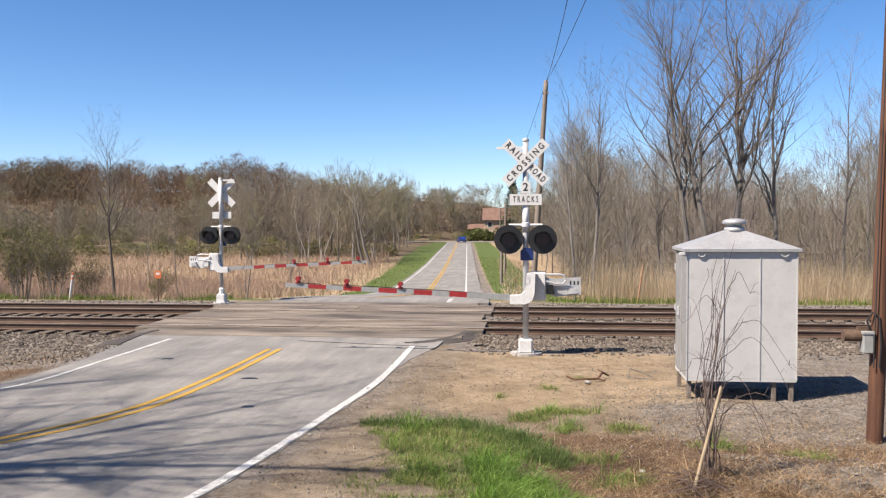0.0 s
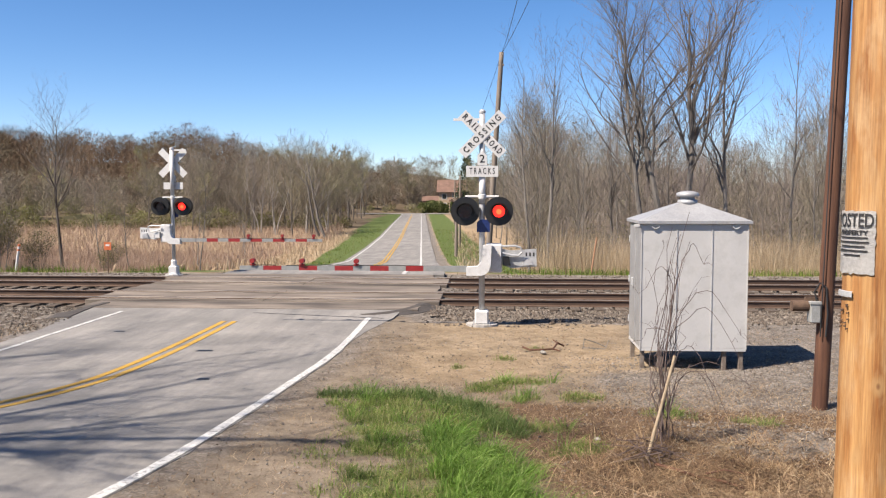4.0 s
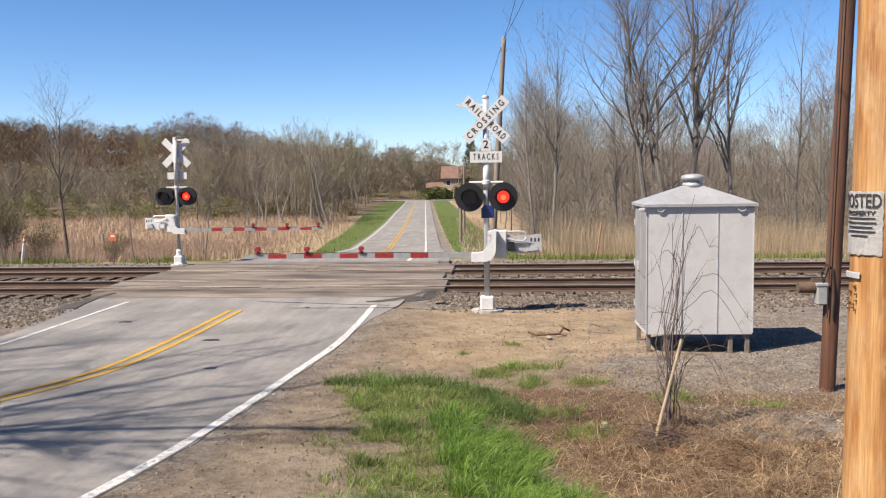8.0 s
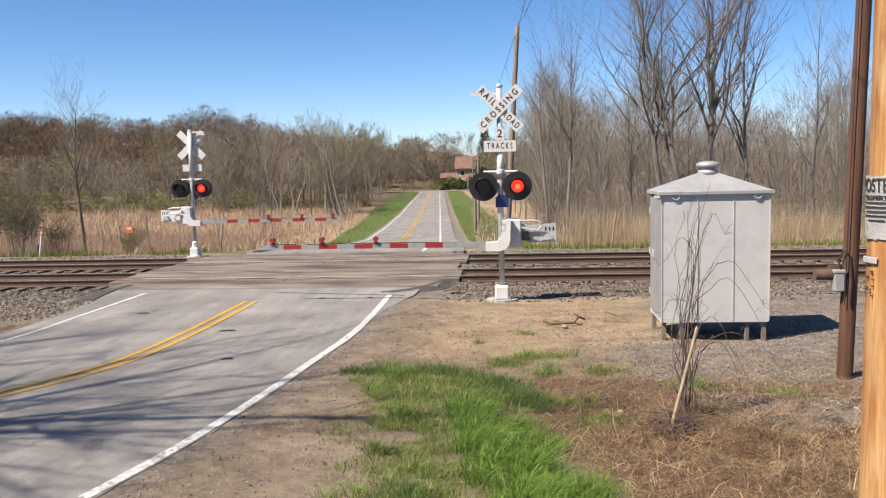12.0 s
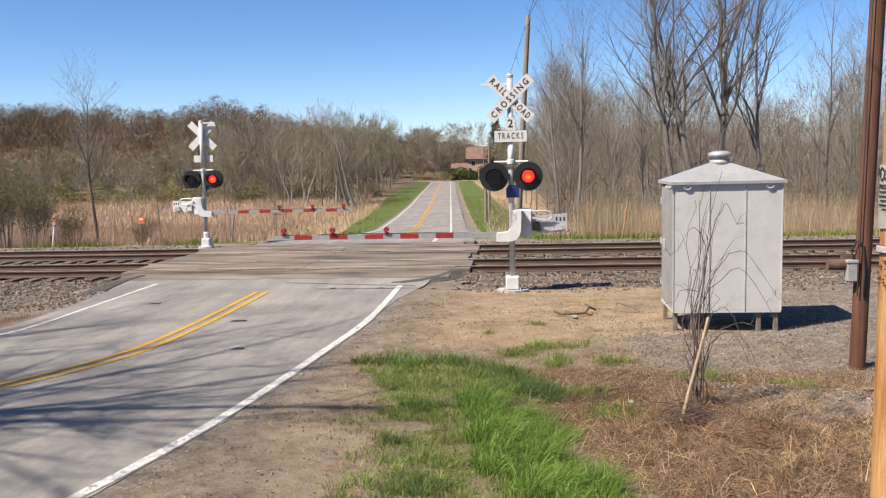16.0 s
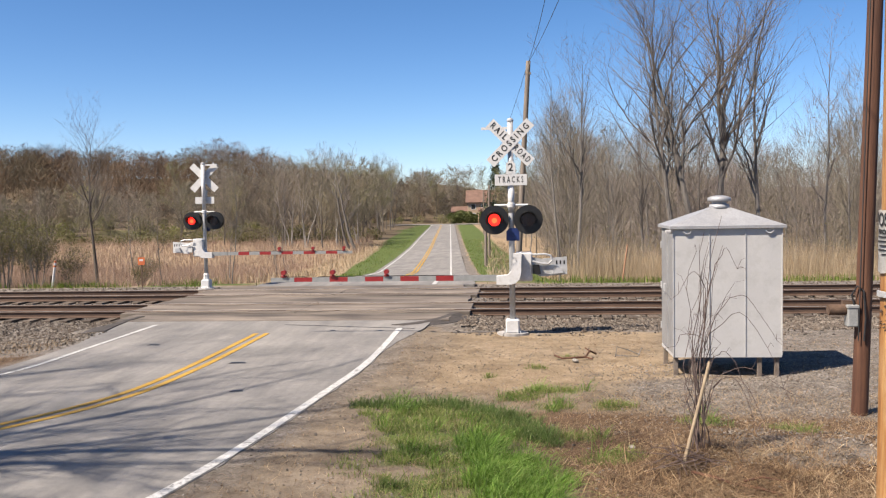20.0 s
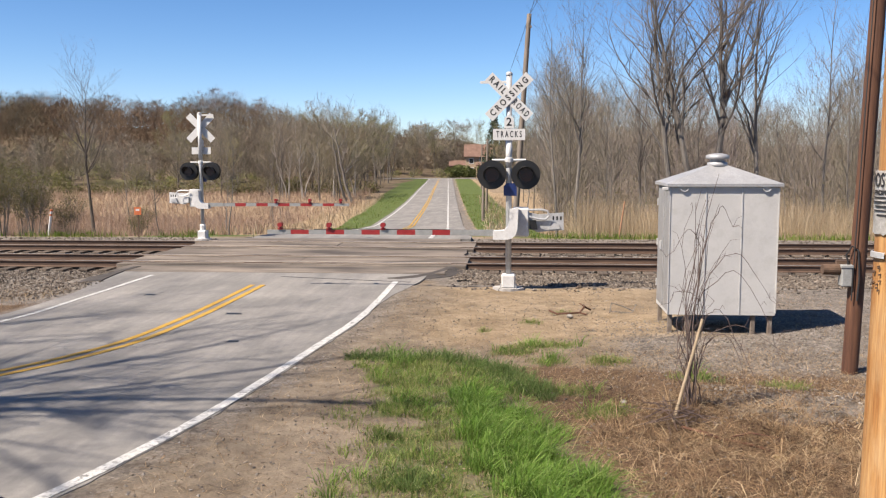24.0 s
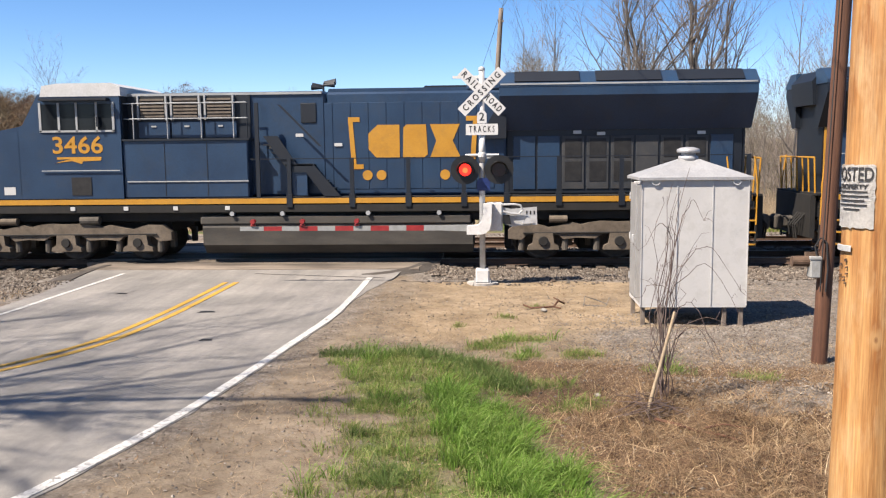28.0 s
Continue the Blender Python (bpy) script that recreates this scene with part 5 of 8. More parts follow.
# ---- locomotives ----
M_loco_blue = surf("locomotive_blue", (0.010, 0.027, 0.060), (0.015, 0.038, 0.079), 0.8, 0.38, 0, 0.03, 30.0, None, 0, (0.041, 0.039, 0.036), 0.3)
# Dark parts, and shade put into colour under the wing and behind cab.
M_loco_dark = surf("locomotive_dark_blue_and_shade", (0.003, 0.005, 0.010), (0.004, 0.008, 0.014), 1.5, 0.5, 0, 0.05, 30.0, None, 0, (0.011, 0.010, 0.009), 0.4)
M_loco_yellow = surf("locomotive_yellow", (0.363, 0.171, 0.014), (0.407, 0.204, 0.022), 2.0, 0.45, 0, 0.04, 50.0, None, 0, (0.193, 0.110, 0.033), 0.4)
M_loco_roof = surf("white_cab_roof", (0.407, 0.413, 0.413), (0.462, 0.468, 0.468), 2.0, 0.5, 0, 0.03, 40.0, None, 0, (0.275, 0.264, 0.248), 0.3)
M_loco_under = surf("dusty_running_gear", (0.047, 0.041, 0.034), (0.094, 0.083, 0.069), 2.5, 0.85, 0.1, 0.3, 30.0, None, 0, (0.017, 0.015, 0.014), 0.6)
M_loco_frame = surf("black_underframe", (0.003, 0.003, 0.003), (0.008, 0.007, 0.006), 3.0, 0.8, 0.0, 0.2, 40.0, None, 0, (0.028, 0.022, 0.017), 0.3)
M_loco_truck = surf("dusty_truck_casting", (0.080, 0.062, 0.045), (0.140, 0.112, 0.083), 3.0, 0.85, 0.1, 0.3, 40.0, None, 0, (0.039, 0.033, 0.028), 0.6)
M_loco_tank = surf("grey_fuel_tank", (0.028, 0.026, 0.023), (0.055, 0.050, 0.043), 1.5, 0.8, 0.0, 0.12, 40.0, (0.5, 1, 2), 0, (0.061, 0.047, 0.034), 0.5)
# Dark door colour with the brown-grey of slanting sun painted in as patches.
M_loco_door = surf("sun_browned_hood_door", (0.019, 0.022, 0.026), (0.033, 0.034, 0.036), 1.5, 0.6, 0, 0.08, 40.0, None, 0, (0.055, 0.047, 0.039), 0.5)
M_loco_tan = surf("dusty_tan_reservoir", (0.083, 0.069, 0.055), (0.121, 0.102, 0.083), 2.5, 0.7, 0, 0.1, 40.0, None, 0, (0.044, 0.036, 0.028), 0.5)
M_wheel = surf("wheel_steel", (0.039, 0.033, 0.030), (0.072, 0.063, 0.055), 5.0, 0.6, 0.4, 0.1)
M_grille = surf("radiator_grille", (0.007, 0.007, 0.008), (0.017, 0.017, 0.017), 6.0, 0.6, 0.2, 0.1)
M_louvre = surf("tan_louvre", (0.088, 0.072, 0.058), (0.143, 0.118, 0.096), 4.0, 0.7, 0.1, 0.1)
M_decal = plain("white_decal", (0.413, 0.413, 0.407), 0.5)
M_rail_white = surf("pale_handrail", (0.231, 0.242, 0.253), (0.303, 0.314, 0.319), 3.0, 0.5, 0, 0.05)


def dark_glass():
    m, nt, p = nodes_of("tinted_cab_glass")
    p.inputs["Base Color"].default_value = (0.01, 0.012, 0.015, 1)
    p.inputs["Roughness"].default_value = 0.06
    p.inputs["Specular IOR Level"].default_value = 0.2
    return m


M_cab_glass = dark_glass()


def locomotive(label, road_number, d, left_side):
    """A six-axle diesel. d: way along x that the cab faces. left_side: the near side shows the louvred cabinets."""
    g = thing("locomotive", label, "locomotive", (0, TRACKS[0], RAIL_TOP), "locomotives of the train")
    W = -1.5

    def X(a, b):
        return (min(d * a, d * b), max(d * a, d * b))

    def bx(name, xa, xb, y0, y1, z0, z1, mat, parent=None, bevel=0.0, label=""):
        a, b = X(xa, xb)
        return part(name, B(a, b, min(y0, y1), max(y0, y1), z0, z1, bevel), mat, parent or g, label)

    def pr(name, pts, y0, y1, mat, parent=None, label=""):
        return part(name, P_([(d * p[0], p[1]) for p in pts], "y", y0, y1), mat, parent or g, label)

    # frame, deck and stripe
    bx("underframe", -10.6, 10.4, -1.25, 1.25, 1.05, 1.50, M_loco_frame, None, 0.02)
    for sy in (-1, 1):
        bx("side_sill", -10.4, 10.3, sy * 1.40, sy * 1.50, 1.30, 1.49, M_loco_frame)
        bx("yellow_stripe", -10.35, 9.55, sy * 1.42, sy * 1.515, 1.515, 1.645, M_loco_yellow, None, 0, "orange-yellow sill stripe")
    bx("walkway", -10.6, 10.4, -1.48, 1.48, 1.62, 1.67, M_loco_frame)
    # long hood
    bx("engine_hood", -4.3, 0.3, -1.02, 1.02, 1.67, 4.32, M_loco_blue, None, 0.06)
    pr("hood_roof", [(-4.3, 4.30), (0.3, 4.30), (0.25, 4.42), (-4.2, 4.42)], -0.85, 0.85, M_loco_blue)
    for k in range(10):
        xx = -4.0 + k * 0.46
        bx("hood_door", xx, xx + 0.43, -1.032, -1.02, 1.85, 4.05, M_loco_blue, None, 0.006)
    bx("equipment_cab", 0.3, 5.55, -1.12 if not left_side else -1.05, 1.1, 1.67, 4.36, M_loco_blue, None, 0.07)
    pr("exhaust_housing", [(-3.4, 4.40), (-2.1, 4.40), (-2.2, 4.50), (-3.3, 4.50)], -0.35, 0.35, M_loco_dark)
    bx("roof_hatch", -4.2, -3.3, -0.95, 0.95, 4.32, 4.63, M_loco_blue, None, 0.05)
    yw = -1.13 if not left_side else -1.06
    if not left_side:
        for x0, x1, z0, z1 in ((0.55, 1.75, 3.66, 4.2), (2.4, 3.0, 3.6, 4.22), (3.1, 3.6, 3.95, 4.2), (3.8, 4.4, 3.6, 4.22), (4.6, 5.2, 3.6, 4.22)):
            gr = bx("intake_grille", x0, x1, yw - 0.012, yw + 0.02, z0, z1, M_grille)
            n = int((x1 - x0) / 0.075) if x1 - x0 < 0.7 else int((z1 - z0) / 0.08)
            for k in range(n):
                if x1 - x0 < 0.7:
                    bx("slat", x0 + k * 0.075 + 0.01, x0 + k * 0.075 + 0.03, yw - 0.03, yw - 0.012, z0 + 0.02, z1 - 0.02, M_loco_dark, gr)
                else:
                    bx("slat", x0 + 0.02, x1 - 0.02, yw - 0.03, yw - 0.012, z0 + 0.02 + k * 0.08, z0 + 0.045 + k * 0.08, M_loco_dark, gr)
        for x0 in (2.15, 2.85, 3.9, 5.0):
            bx("panel_seam", x0, x0 + 0.02, yw - 0.008, yw + 0.01, 1.8, 3.3, M_loco_dark)
        for x0, x1 in ((6.35, 7.05), (5.15, 5.95)):
            lv = bx("side_louvre", x0, x1, -1.516, -1.49, 1.75, 2.3, M_loco_dark)
            for k in range(9):
                bx("slat", x0 + 0.02, x1 - 0.02, -1.535, -1.512, 1.78 + k * 0.056, 1.80 + k * 0.056, M_loco_blue, lv)
        for x0 in (2.8, 4.0):
            lv = bx("small_louvre", x0, x0 + 0.42, yw - 0.02, yw + 0.01, 1.95, 2.18, M_loco_dark)
            for k in range(4):
                bx("slat", x0 + 0.02, x0 + 0.40, yw - 0.035, yw - 0.018, 1.97 + k * 0.05, 1.99 + k * 0.05, M_rail_white, lv)
    else:
        bx("cabinet_recess", 2.25, 5.72, -1.10, -1.045, 3.16, 4.27, M_loco_dark)
        for x0 in (2.70, 3.58, 4.45):
            cab = bx("louvre_cabinet", x0, x0 + 0.68, -1.14, -1.06, 3.70, 4.24, M_grille)
            for k in range(6):
                bx("slat", x0 + 0.03, x0 + 0.65, -1.18, -1.14, 3.73 + k * 0.085, 3.78 + k * 0.085, M_louvre, cab)
            for xx in (x0 - 0.05, x0 + 0.68):
                bx("frame_bar", xx, xx + 0.045, -1.20, -1.06, 3.66, 4.28, M_rail_white, cab)
            door = bx("cabinet_door", x0 - 0.10, x0 + 0.72, -1.15, -1.06, 3.20, 3.62, M_loco_blue, None, 0.01)
            bx("door_handle", x0 + 0.25, x0 + 0.38, -1.17, -1.15, 3.48, 3.52, M_rail_white, door)
        for z0 in (3.69, 4.08):
            part("guard_rail", R_((d * 2.25, -1.36, z0), (d * 5.75, -1.36, z0), 0.016, None, 6), M_rail_white, g, "pale guard rail")
        for x0 in (2.27, 2.62, 3.45, 4.33, 5.22):
            part("rail_post", R_((d * x0, -1.36, 3.15), (d * x0, -1.36, 4.10), 0.016, None, 6), M_loco_dark if x0 < 2.5 else M_rail_white, g)
        bx("roof_edge", 0.4, 5.5, -1.09, -1.03, 4.28, 4.34, M_rail_white)
        bx("vent_door", 0.55, 0.95, -1.075, -1.04, 3.55, 4.05, M_loco_dark, None, 0.01)
        bx("battery_box", 2.25, 5.5, -1.45, -1.05, 1.67, 3.15, M_loco_blue, None, 0.03)
        bx("box_lid", 2.2, 5.5, -1.49, -1.05, 3.13, 3.18, M_loco_dark)
        bx("box_rail", 2.25, 5.4, -1.475, -1.455, 2.08, 2.11, M_rail_white)
        for x0 in (3.3, 4.4):
            bx("box_seam", x0, x0 + 0.015, -1.458, -1.44, 1.72, 3.10, M_loco_dark)
        pr("stair_stringer", [(1.85, 3.22), (1.48, 3.22), (1.02, 2.52), (0.60, 2.52), (-0.10, 1.69), (0.32, 1.69), (0.78, 2.30), (1.20, 2.30)], -1.44, -1.41, M_loco_dark)
        for k in range(3):
            bx("stair_tread", 1.12 + k * 0.22, 1.42 + k * 0.22, -1.42, -1.06, 2.58 + k * 0.2, 2.62 + k * 0.2, M_loco_dark)
            bx("stair_tread", 0.05 + k * 0.2, 0.35 + k * 0.2, -1.42, -1.06, 1.86 + k * 0.2, 1.90 + k * 0.2, M_loco_dark)
        bx("landing", 0.6, 1.3, -1.44, -1.04, 2.46, 2.50, M_loco_dark)
        bx("landing_panel", 0.75, 1.25, -1.40, -1.36, 1.70, 2.46, M_loco_blue, None, 0.01)
        bx("stair_rail", 1.95, 2.05, -1.48, -1.42, 1.65, 4.05, M_loco_dark)
        pr("stair_rail", [(0.35, 2.95), (0.42, 2.95), (1.45, 4.0), (1.38, 4.0)], -1.47, -1.44, M_loco_dark)
        bx("cab_grille", 6.33, 6.85, -1.515, -1.49, 1.76, 2.22, M_grille)
        bx("cab_rail", 5.55, 7.6, -1.55, -1.53, 2.38, 2.405, M_rail_white)
        for xx in (2.75, 4.1, 5.4, 6.8):
            bx("sill_light", xx, xx + 0.12, -1.52, -1.50, 1.36, 1.46, M_decal)
    # cab and nose
    cab = pr("cab", [(5.5, 1.67), (8.2, 1.67), (8.2, 3.50), (8.02, 3.58), (7.56, 4.36), (5.5, 4.36)], -1.5, 1.5, M_loco_blue)
    pr("cab_roof", [(5.46, 4.27), (7.56, 4.27), (7.50, 4.54), (7.1, 4.60), (5.7, 4.60), (5.46, 4.50)], -1.515, 1.515, M_loco_roof, cab, "white cab roof")
    pr("nose", [(8.0, 1.67), (9.45, 1.67), (9.50, 3.15), (9.35, 3.36), (8.0, 3.60)], -1.12, 1.12, M_loco_blue)
    for y0, y1 in ((-1.5, -1.10), (1.10, 1.5)):
        pr("nose_shoulder", [(8.19, 1.67), (9.35, 1.67), (9.42, 3.05), (9.25, 3.18), (8.19, 3.42)], y0, y1, M_loco_blue)
    bx("headlight_housing", 7.52, 7.82, -0.7, 0.7, 4.18, 4.50, M_loco_dark, cab, 0.03)
    for yy in (-1.38, -0.35, 0.35, 1.38):
        pr("windscreen_pillar", [(7.60, 4.34), (8.08, 3.55), (8.12, 3.55), (7.66, 4.34)], yy - 0.05, yy + 0.05, M_loco_blue, cab)
    part("nose_grab_rail", tube(bmesh.new(), [(d * 9.15, -1.30, 3.25), (d * 9.20, -1.32, 3.42), (d * 9.42, -1.32, 3.36), (d * 9.50, -1.30, 3.05)], 0.02, 6), M_loco_yellow, g, "yellow nose grab rail")
    bx("nose_front", 9.46, 9.53, -1.0, 1.0, 1.75, 3.1, M_loco_yellow, None, 0.02, "yellow nose front")
    pr("windscreen", [(7.58, 4.30), (8.02, 3.60), (8.06, 3.60), (7.62, 4.30)], -1.3, 1.3, M_cab_glass, None, "dark windscreen")
    win = bx("cab_window", 5.68, 7.58, -1.512, -1.49, 3.42, 4.08, M_cab_glass, cab, 0, "dark cab side windows")
    for x0, x1 in ((5.64, 5.70), (6.08, 6.13), (6.60, 6.65), (7.06, 7.12), (7.55, 7.61)):
        bx("window_frame", x0, x1, -1.53, -1.505, 3.38, 4.12, M_rail_white, cab)
    bx("window_frame", 5.64, 7.61, -1.53, -1.505, 3.37, 3.42, M_rail_white, cab)
    pr("sun_visor", [(5.75, 4.22), (7.5, 4.22), (7.5, 4.16), (5.75, 4.16)], -1.72, -1.49, M_loco_dark, cab)
    bx("mirror", 6.02, 6.08, -1.62, -1.5, 3.5, 3.75, M_loco_dark, cab)
    # Dark sheet that paints the shade between hood and cab.
    bx("cab_gap_shade_sheet", 5.47, 5.52, -1.40, 1.40, 1.8, 4.3, M_loco_dark, cab)
    bx("number_board", 7.56, 7.70, -1.10, -0.72, 4.22, 4.42, M_loco_dark, cab)
    # number and bolt
    me = lettering(road_number, 0.60, 0.010, 0.003)
    xs = [v.co.x for v in me.vertices]
    me.transform(Matrix.Diagonal((1.32 / (max(xs) - min(xs)), 1, 1, 1)))
    num = mesh_part("road_number", me, M_loco_yellow, cab, "yellow road number " + road_number)
    num.location = (d * 6.65, -1.506, 3.02)
    bz, bxx = 2.66, d * 6.65
    part("bolt_mark", P_([(bxx + p[0], p[1]) for p in ((-0.55, bz + 0.08), (0.62, bz + 0.08), (0.60, bz - 0.01), (0.12, bz - 0.03), (0.10, bz - 0.10), (-0.15, bz - 0.02), (-0.62, bz - 0.07), (-0.20, bz + 0.03), (-0.55, bz + 0.02))], "y", -1.508, -1.501), M_loco_yellow, cab, "yellow bolt-shaped flash")
    bx("white_decal", 8.35, 8.65, -1.506, -1.50, 1.78, 1.98, M_decal)
    # emblem in plain shapes: brackets, three slabs, dots
    cx, cz = d * -1.92, 3.06
    yl = -1.036
    def emblem(name, pts, lab=""):
        part(name, P_([(cx + p[0], cz + p[1]) for p in pts], "y", yl - 0.008, yl), M_loco_yellow, g, lab)
    for s in (-1, 1):
        emblem("emblem_bracket", [(s * 1.66, 0.62), (s * 1.36, 0.62), (s * 1.36, 0.50), (s * 1.54, 0.50), (s * 1.46, -0.58), (s * 1.28, -0.58), (s * 1.28, -0.70), (s * 1.58, -0.70)], "yellow bracket mark")
        for k in (0, 1):
            dot = part("emblem_dot", R_((cx + s * (0.82 + 0.36 * k), yl, cz - 0.86), (cx + s * (0.82 + 0.36 * k), yl - 0.008, cz - 0.86), 0.13, None, 16), M_loco_yellow, g)
    emblem("emblem_slab", [(-1.14, 0.20), (-0.90, 0.42), (-0.34, 0.42), (-0.34, -0.42), (-0.94, -0.42), (-1.14, -0.20)], "yellow emblem slab")
    emblem("emblem_slab", [(-0.24, 0.34), (-0.16, 0.42), (0.34, 0.42), (0.38, -0.34), (0.28, -0.42), (-0.26, -0.42)], "yellow emblem slab")
    emblem("emblem_slab", [(0.44, 0.42), (1.20, 0.42), (1.02, 0.0), (1.22, -0.42), (0.44, -0.42), (0.60, 0.0)], "yellow emblem slab")
    # radiator wing and rear hood
    # Rear hood and wing core: deep shade beneath the wing put into their colour.
    bx("rear_hood", -10.25, -4.3, -0.92, 0.92, 1.67, 3.95, M_loco_dark, None, 0.03)
    pr("radiator_wing", [(-10.5, 3.86), (-4.0, 3.86), (-3.95, 4.45), (-4.1, 4.72), (-10.3, 4.72), (-10.55, 4.45)], -0.75, 0.75, M_loco_dark)
    for sy in (-1, 1):
        bm = bmesh.new()
        prism(bm, [(sy * p[0], p[1]) for p in ((0.7, 4.36), (1.50, 4.36), (1.50, 4.44), (1.12, 4.74), (0.7, 4.74))], "x", *X(-10.45, -4.1))
        part("radiator_wing", bm, M_loco_blue, g, "overhanging radiator wing")
        # Underside: dark colour paints its shade on one locomotive, plain blue on the other.
        bm = bmesh.new()
        prism(bm, [(sy * p[0], p[1]) for p in ((0.7, 3.30), (0.95, 3.30), (1.49, 4.14), (1.49, 4.36), (0.7, 4.36))], "x", *X(-10.43, -4.12))
        part("wing_underside", bm, M_loco_blue if left_side else M_loco_dark, g, "slanted underside of the radiator wing, shade painted in on one locomotive")
        bx("wing_edge", -10.40, -4.15, sy * 1.47, sy * 1.51, 4.40, 4.44, M_rail_white if left_side else M_loco_dark)
        for k in range(3):
            x0 = -10.1 + k * 2.0
            a, b = X(x0, x0 + 1.6)
            part("radiator_panel", P_([(sy * 1.46, 4.46), (sy * 1.16, 4.72), (sy * 1.18, 4.75), (sy * 1.49, 4.49)], "x", a, b), M_loco_dark, g)
    pr("wing_brace", [(-4.3, 3.1), (-3.6, 3.1), (-4.25, 4.2), (-4.3, 4.2)], -1.2, -0.95, M_loco_dark)
    for k in range(9):
        x0 = -10.0 + k * 0.62
        dr = bx("rear_door", x0, x0 + 0.56, -0.945, -0.92, 1.80, 3.15, M_loco_blue if k in (0, 7, 8) else M_loco_door, None, 0.008)
        if k in (1, 2, 4, 5, 6):
            for z0, z1 in ((2.0, 2.5), (2.6, 3.08)):
                bx("door_grille", x0 + 0.07, x0 + 0.49, -0.955, -0.944, z0, z1, M_grille, dr)
    for x0, z0 in ((-9.3, 3.16), (-6.2, 3.2), (-4.0, 2.6), (0.9, 3.2), (1.6, 2.9), (4.9, 3.1), (-0.1, 2.95), (-6.8, 3.16)):
        bx("white_decal", x0, x0 + 0.2, -1.06 if x0 > -4.3 else -0.97, -1.04 if x0 > -4.3 else -0.94, z0, z0 + 0.08, M_decal)
    # horn
    hx = d * 0.55
    part("horn_post", R_((hx, 0, 4.35), (hx, 0, 4.58), 0.03, None, 8), M_loco_dark, g)
    for k, (zz, yy, dirn) in enumerate(((4.56, -0.12, 1), (4.62, 0.0, 1), (4.56, 0.12, -1), (4.66, 0.1, 1), (4.50, 0.0, -1))):
        part("horn_bell", R_((hx, yy, zz), (hx + dirn * 0.32, yy, zz + 0.02), 0.025, 0.075, 12), M_loco_dark, g)
    # handrails
    pr("grab_bar", [(-10.3, 2.63), (2.2, 2.63), (2.2, 2.655), (-10.3, 2.655)], -1.47, -1.445, M_rail_white if not left_side else M_loco_dark, None)
    for x0 in (-10.25, -8.7, -7.15, -5.6, -4.3, -3.23, -1.83, -0.4, 1.2):
        bx("handrail_post", x0 - 0.05, x0 + 0.05, -1.49, -1.42, 1.60, 2.66, M_loco_dark)
        bx("post_foot", x0 - 0.075, x0 + 0.075, -1.53, -1.42, 1.42, 1.75, M_loco_dark)
    if not left_side:
        for x0 in (2.15, 2.9, 4.15, 5.3):
            bx("handrail_post", x0 - 0.04, x0 + 0.04, -1.22, -1.13, 2.1, 3.33, M_loco_dark)
    if not left_side:
        pr("grab_bar", [(2.2, 3.30), (5.4, 3.30), (5.4, 3.33), (2.2, 3.33)], -1.2, -1.17, M_rail_white)
    # end platforms, steps, end rails, couplers
    for e, reach in ((1, 10.45), (-1, 10.55)):
        a = e * reach
        bx("end_sheet", a, a + e * 0.12, -1.3, 1.3, 0.55, 1.62, M_loco_frame)
        bx("coupler", a + e * 0.1, a + e * 0.62, -0.16, 0.16, 0.72, 1.02, M_loco_under, None, 0.05)
        bx("coupler_knuckle", a + e * 0.42, a + e * 0.66, -0.22, 0.2, 0.66, 1.06, M_loco_under, None, 0.06)
        for sy in (-1, 1):
            sx0, sx1 = a - e * 0.75, a - e * 0.08
            st = bx("step_well", sx0, sx1, sy * 0.95, sy * 1.0, 0.35, 1.6, M_rust)
            for k in range(4):
                bx("step", sx0, sx1, sy * 1.0, sy * 1.42, 0.40 + k * 0.3, 0.44 + k * 0.3, M_loco_frame, st)
                bx("step_edge", sx0, sx1, sy * 1.42, sy * 1.445, 0.39 + k * 0.3, 0.43 + k * 0.3, M_loco_yellow, st)
            for xx in (sx0, sx1):
                bx("stringer", xx - 0.02, xx + 0.02, sy * 1.38, sy * 1.44, 0.36, 1.66, M_loco_frame, st)
                part("grab_iron", tube(bmesh.new(), [(d * xx, sy * 1.45, 0.9), (d * xx, sy * 1.47, 1.9), (d * (xx - e * 0.08), sy * 1.45, 2.6)], 0.022, 6), M_loco_yellow, g, "yellow grab iron")
        for k in range(7):
            yy = -1.25 + k * 0.42
            part("end_post", R_((d * a, yy, 1.6), (d * (a + e * 0.05), yy, 2.55), 0.022, None, 6), M_loco_yellow, g, "yellow end rail")
        part("end_rail", R_((d * (a + e * 0.05), -1.25, 2.55), (d * (a + e * 0.05), 1.27, 2.55), 0.022, None, 6), M_loco_yellow, g, "yellow end rail")
        for k in range(4):
            part("air_hose", tube(bmesh.new(), [(d * (a + e * 0.1), -0.9 + 0.16 * k, 1.15), (d * (a + e * 0.35), -0.9 + 0.16 * k, 0.85), (d * (a + e * 0.3), -0.9 + 0.16 * k, 0.5)], 0.025, 6), M_loco_frame, g)
    pr("plough", [(10.5, 0.15), (11.0, 0.15), (10.75, 0.55), (10.5, 0.6)], -1.4, 1.4, M_loco_frame)
    bx("rear_end_wall", -10.30, -10.25, -0.9, 0.9, 1.67, 3.9, M_loco_dark, None, 0, "dark rear end wall")
    for sy in () if left_side else (-1, 1):
        bx("end_stripe", -10.27, -10.10, sy * 0.925, sy * 0.95, 1.75, 3.6, M_loco_yellow, None, 0, "yellow corner stripe")
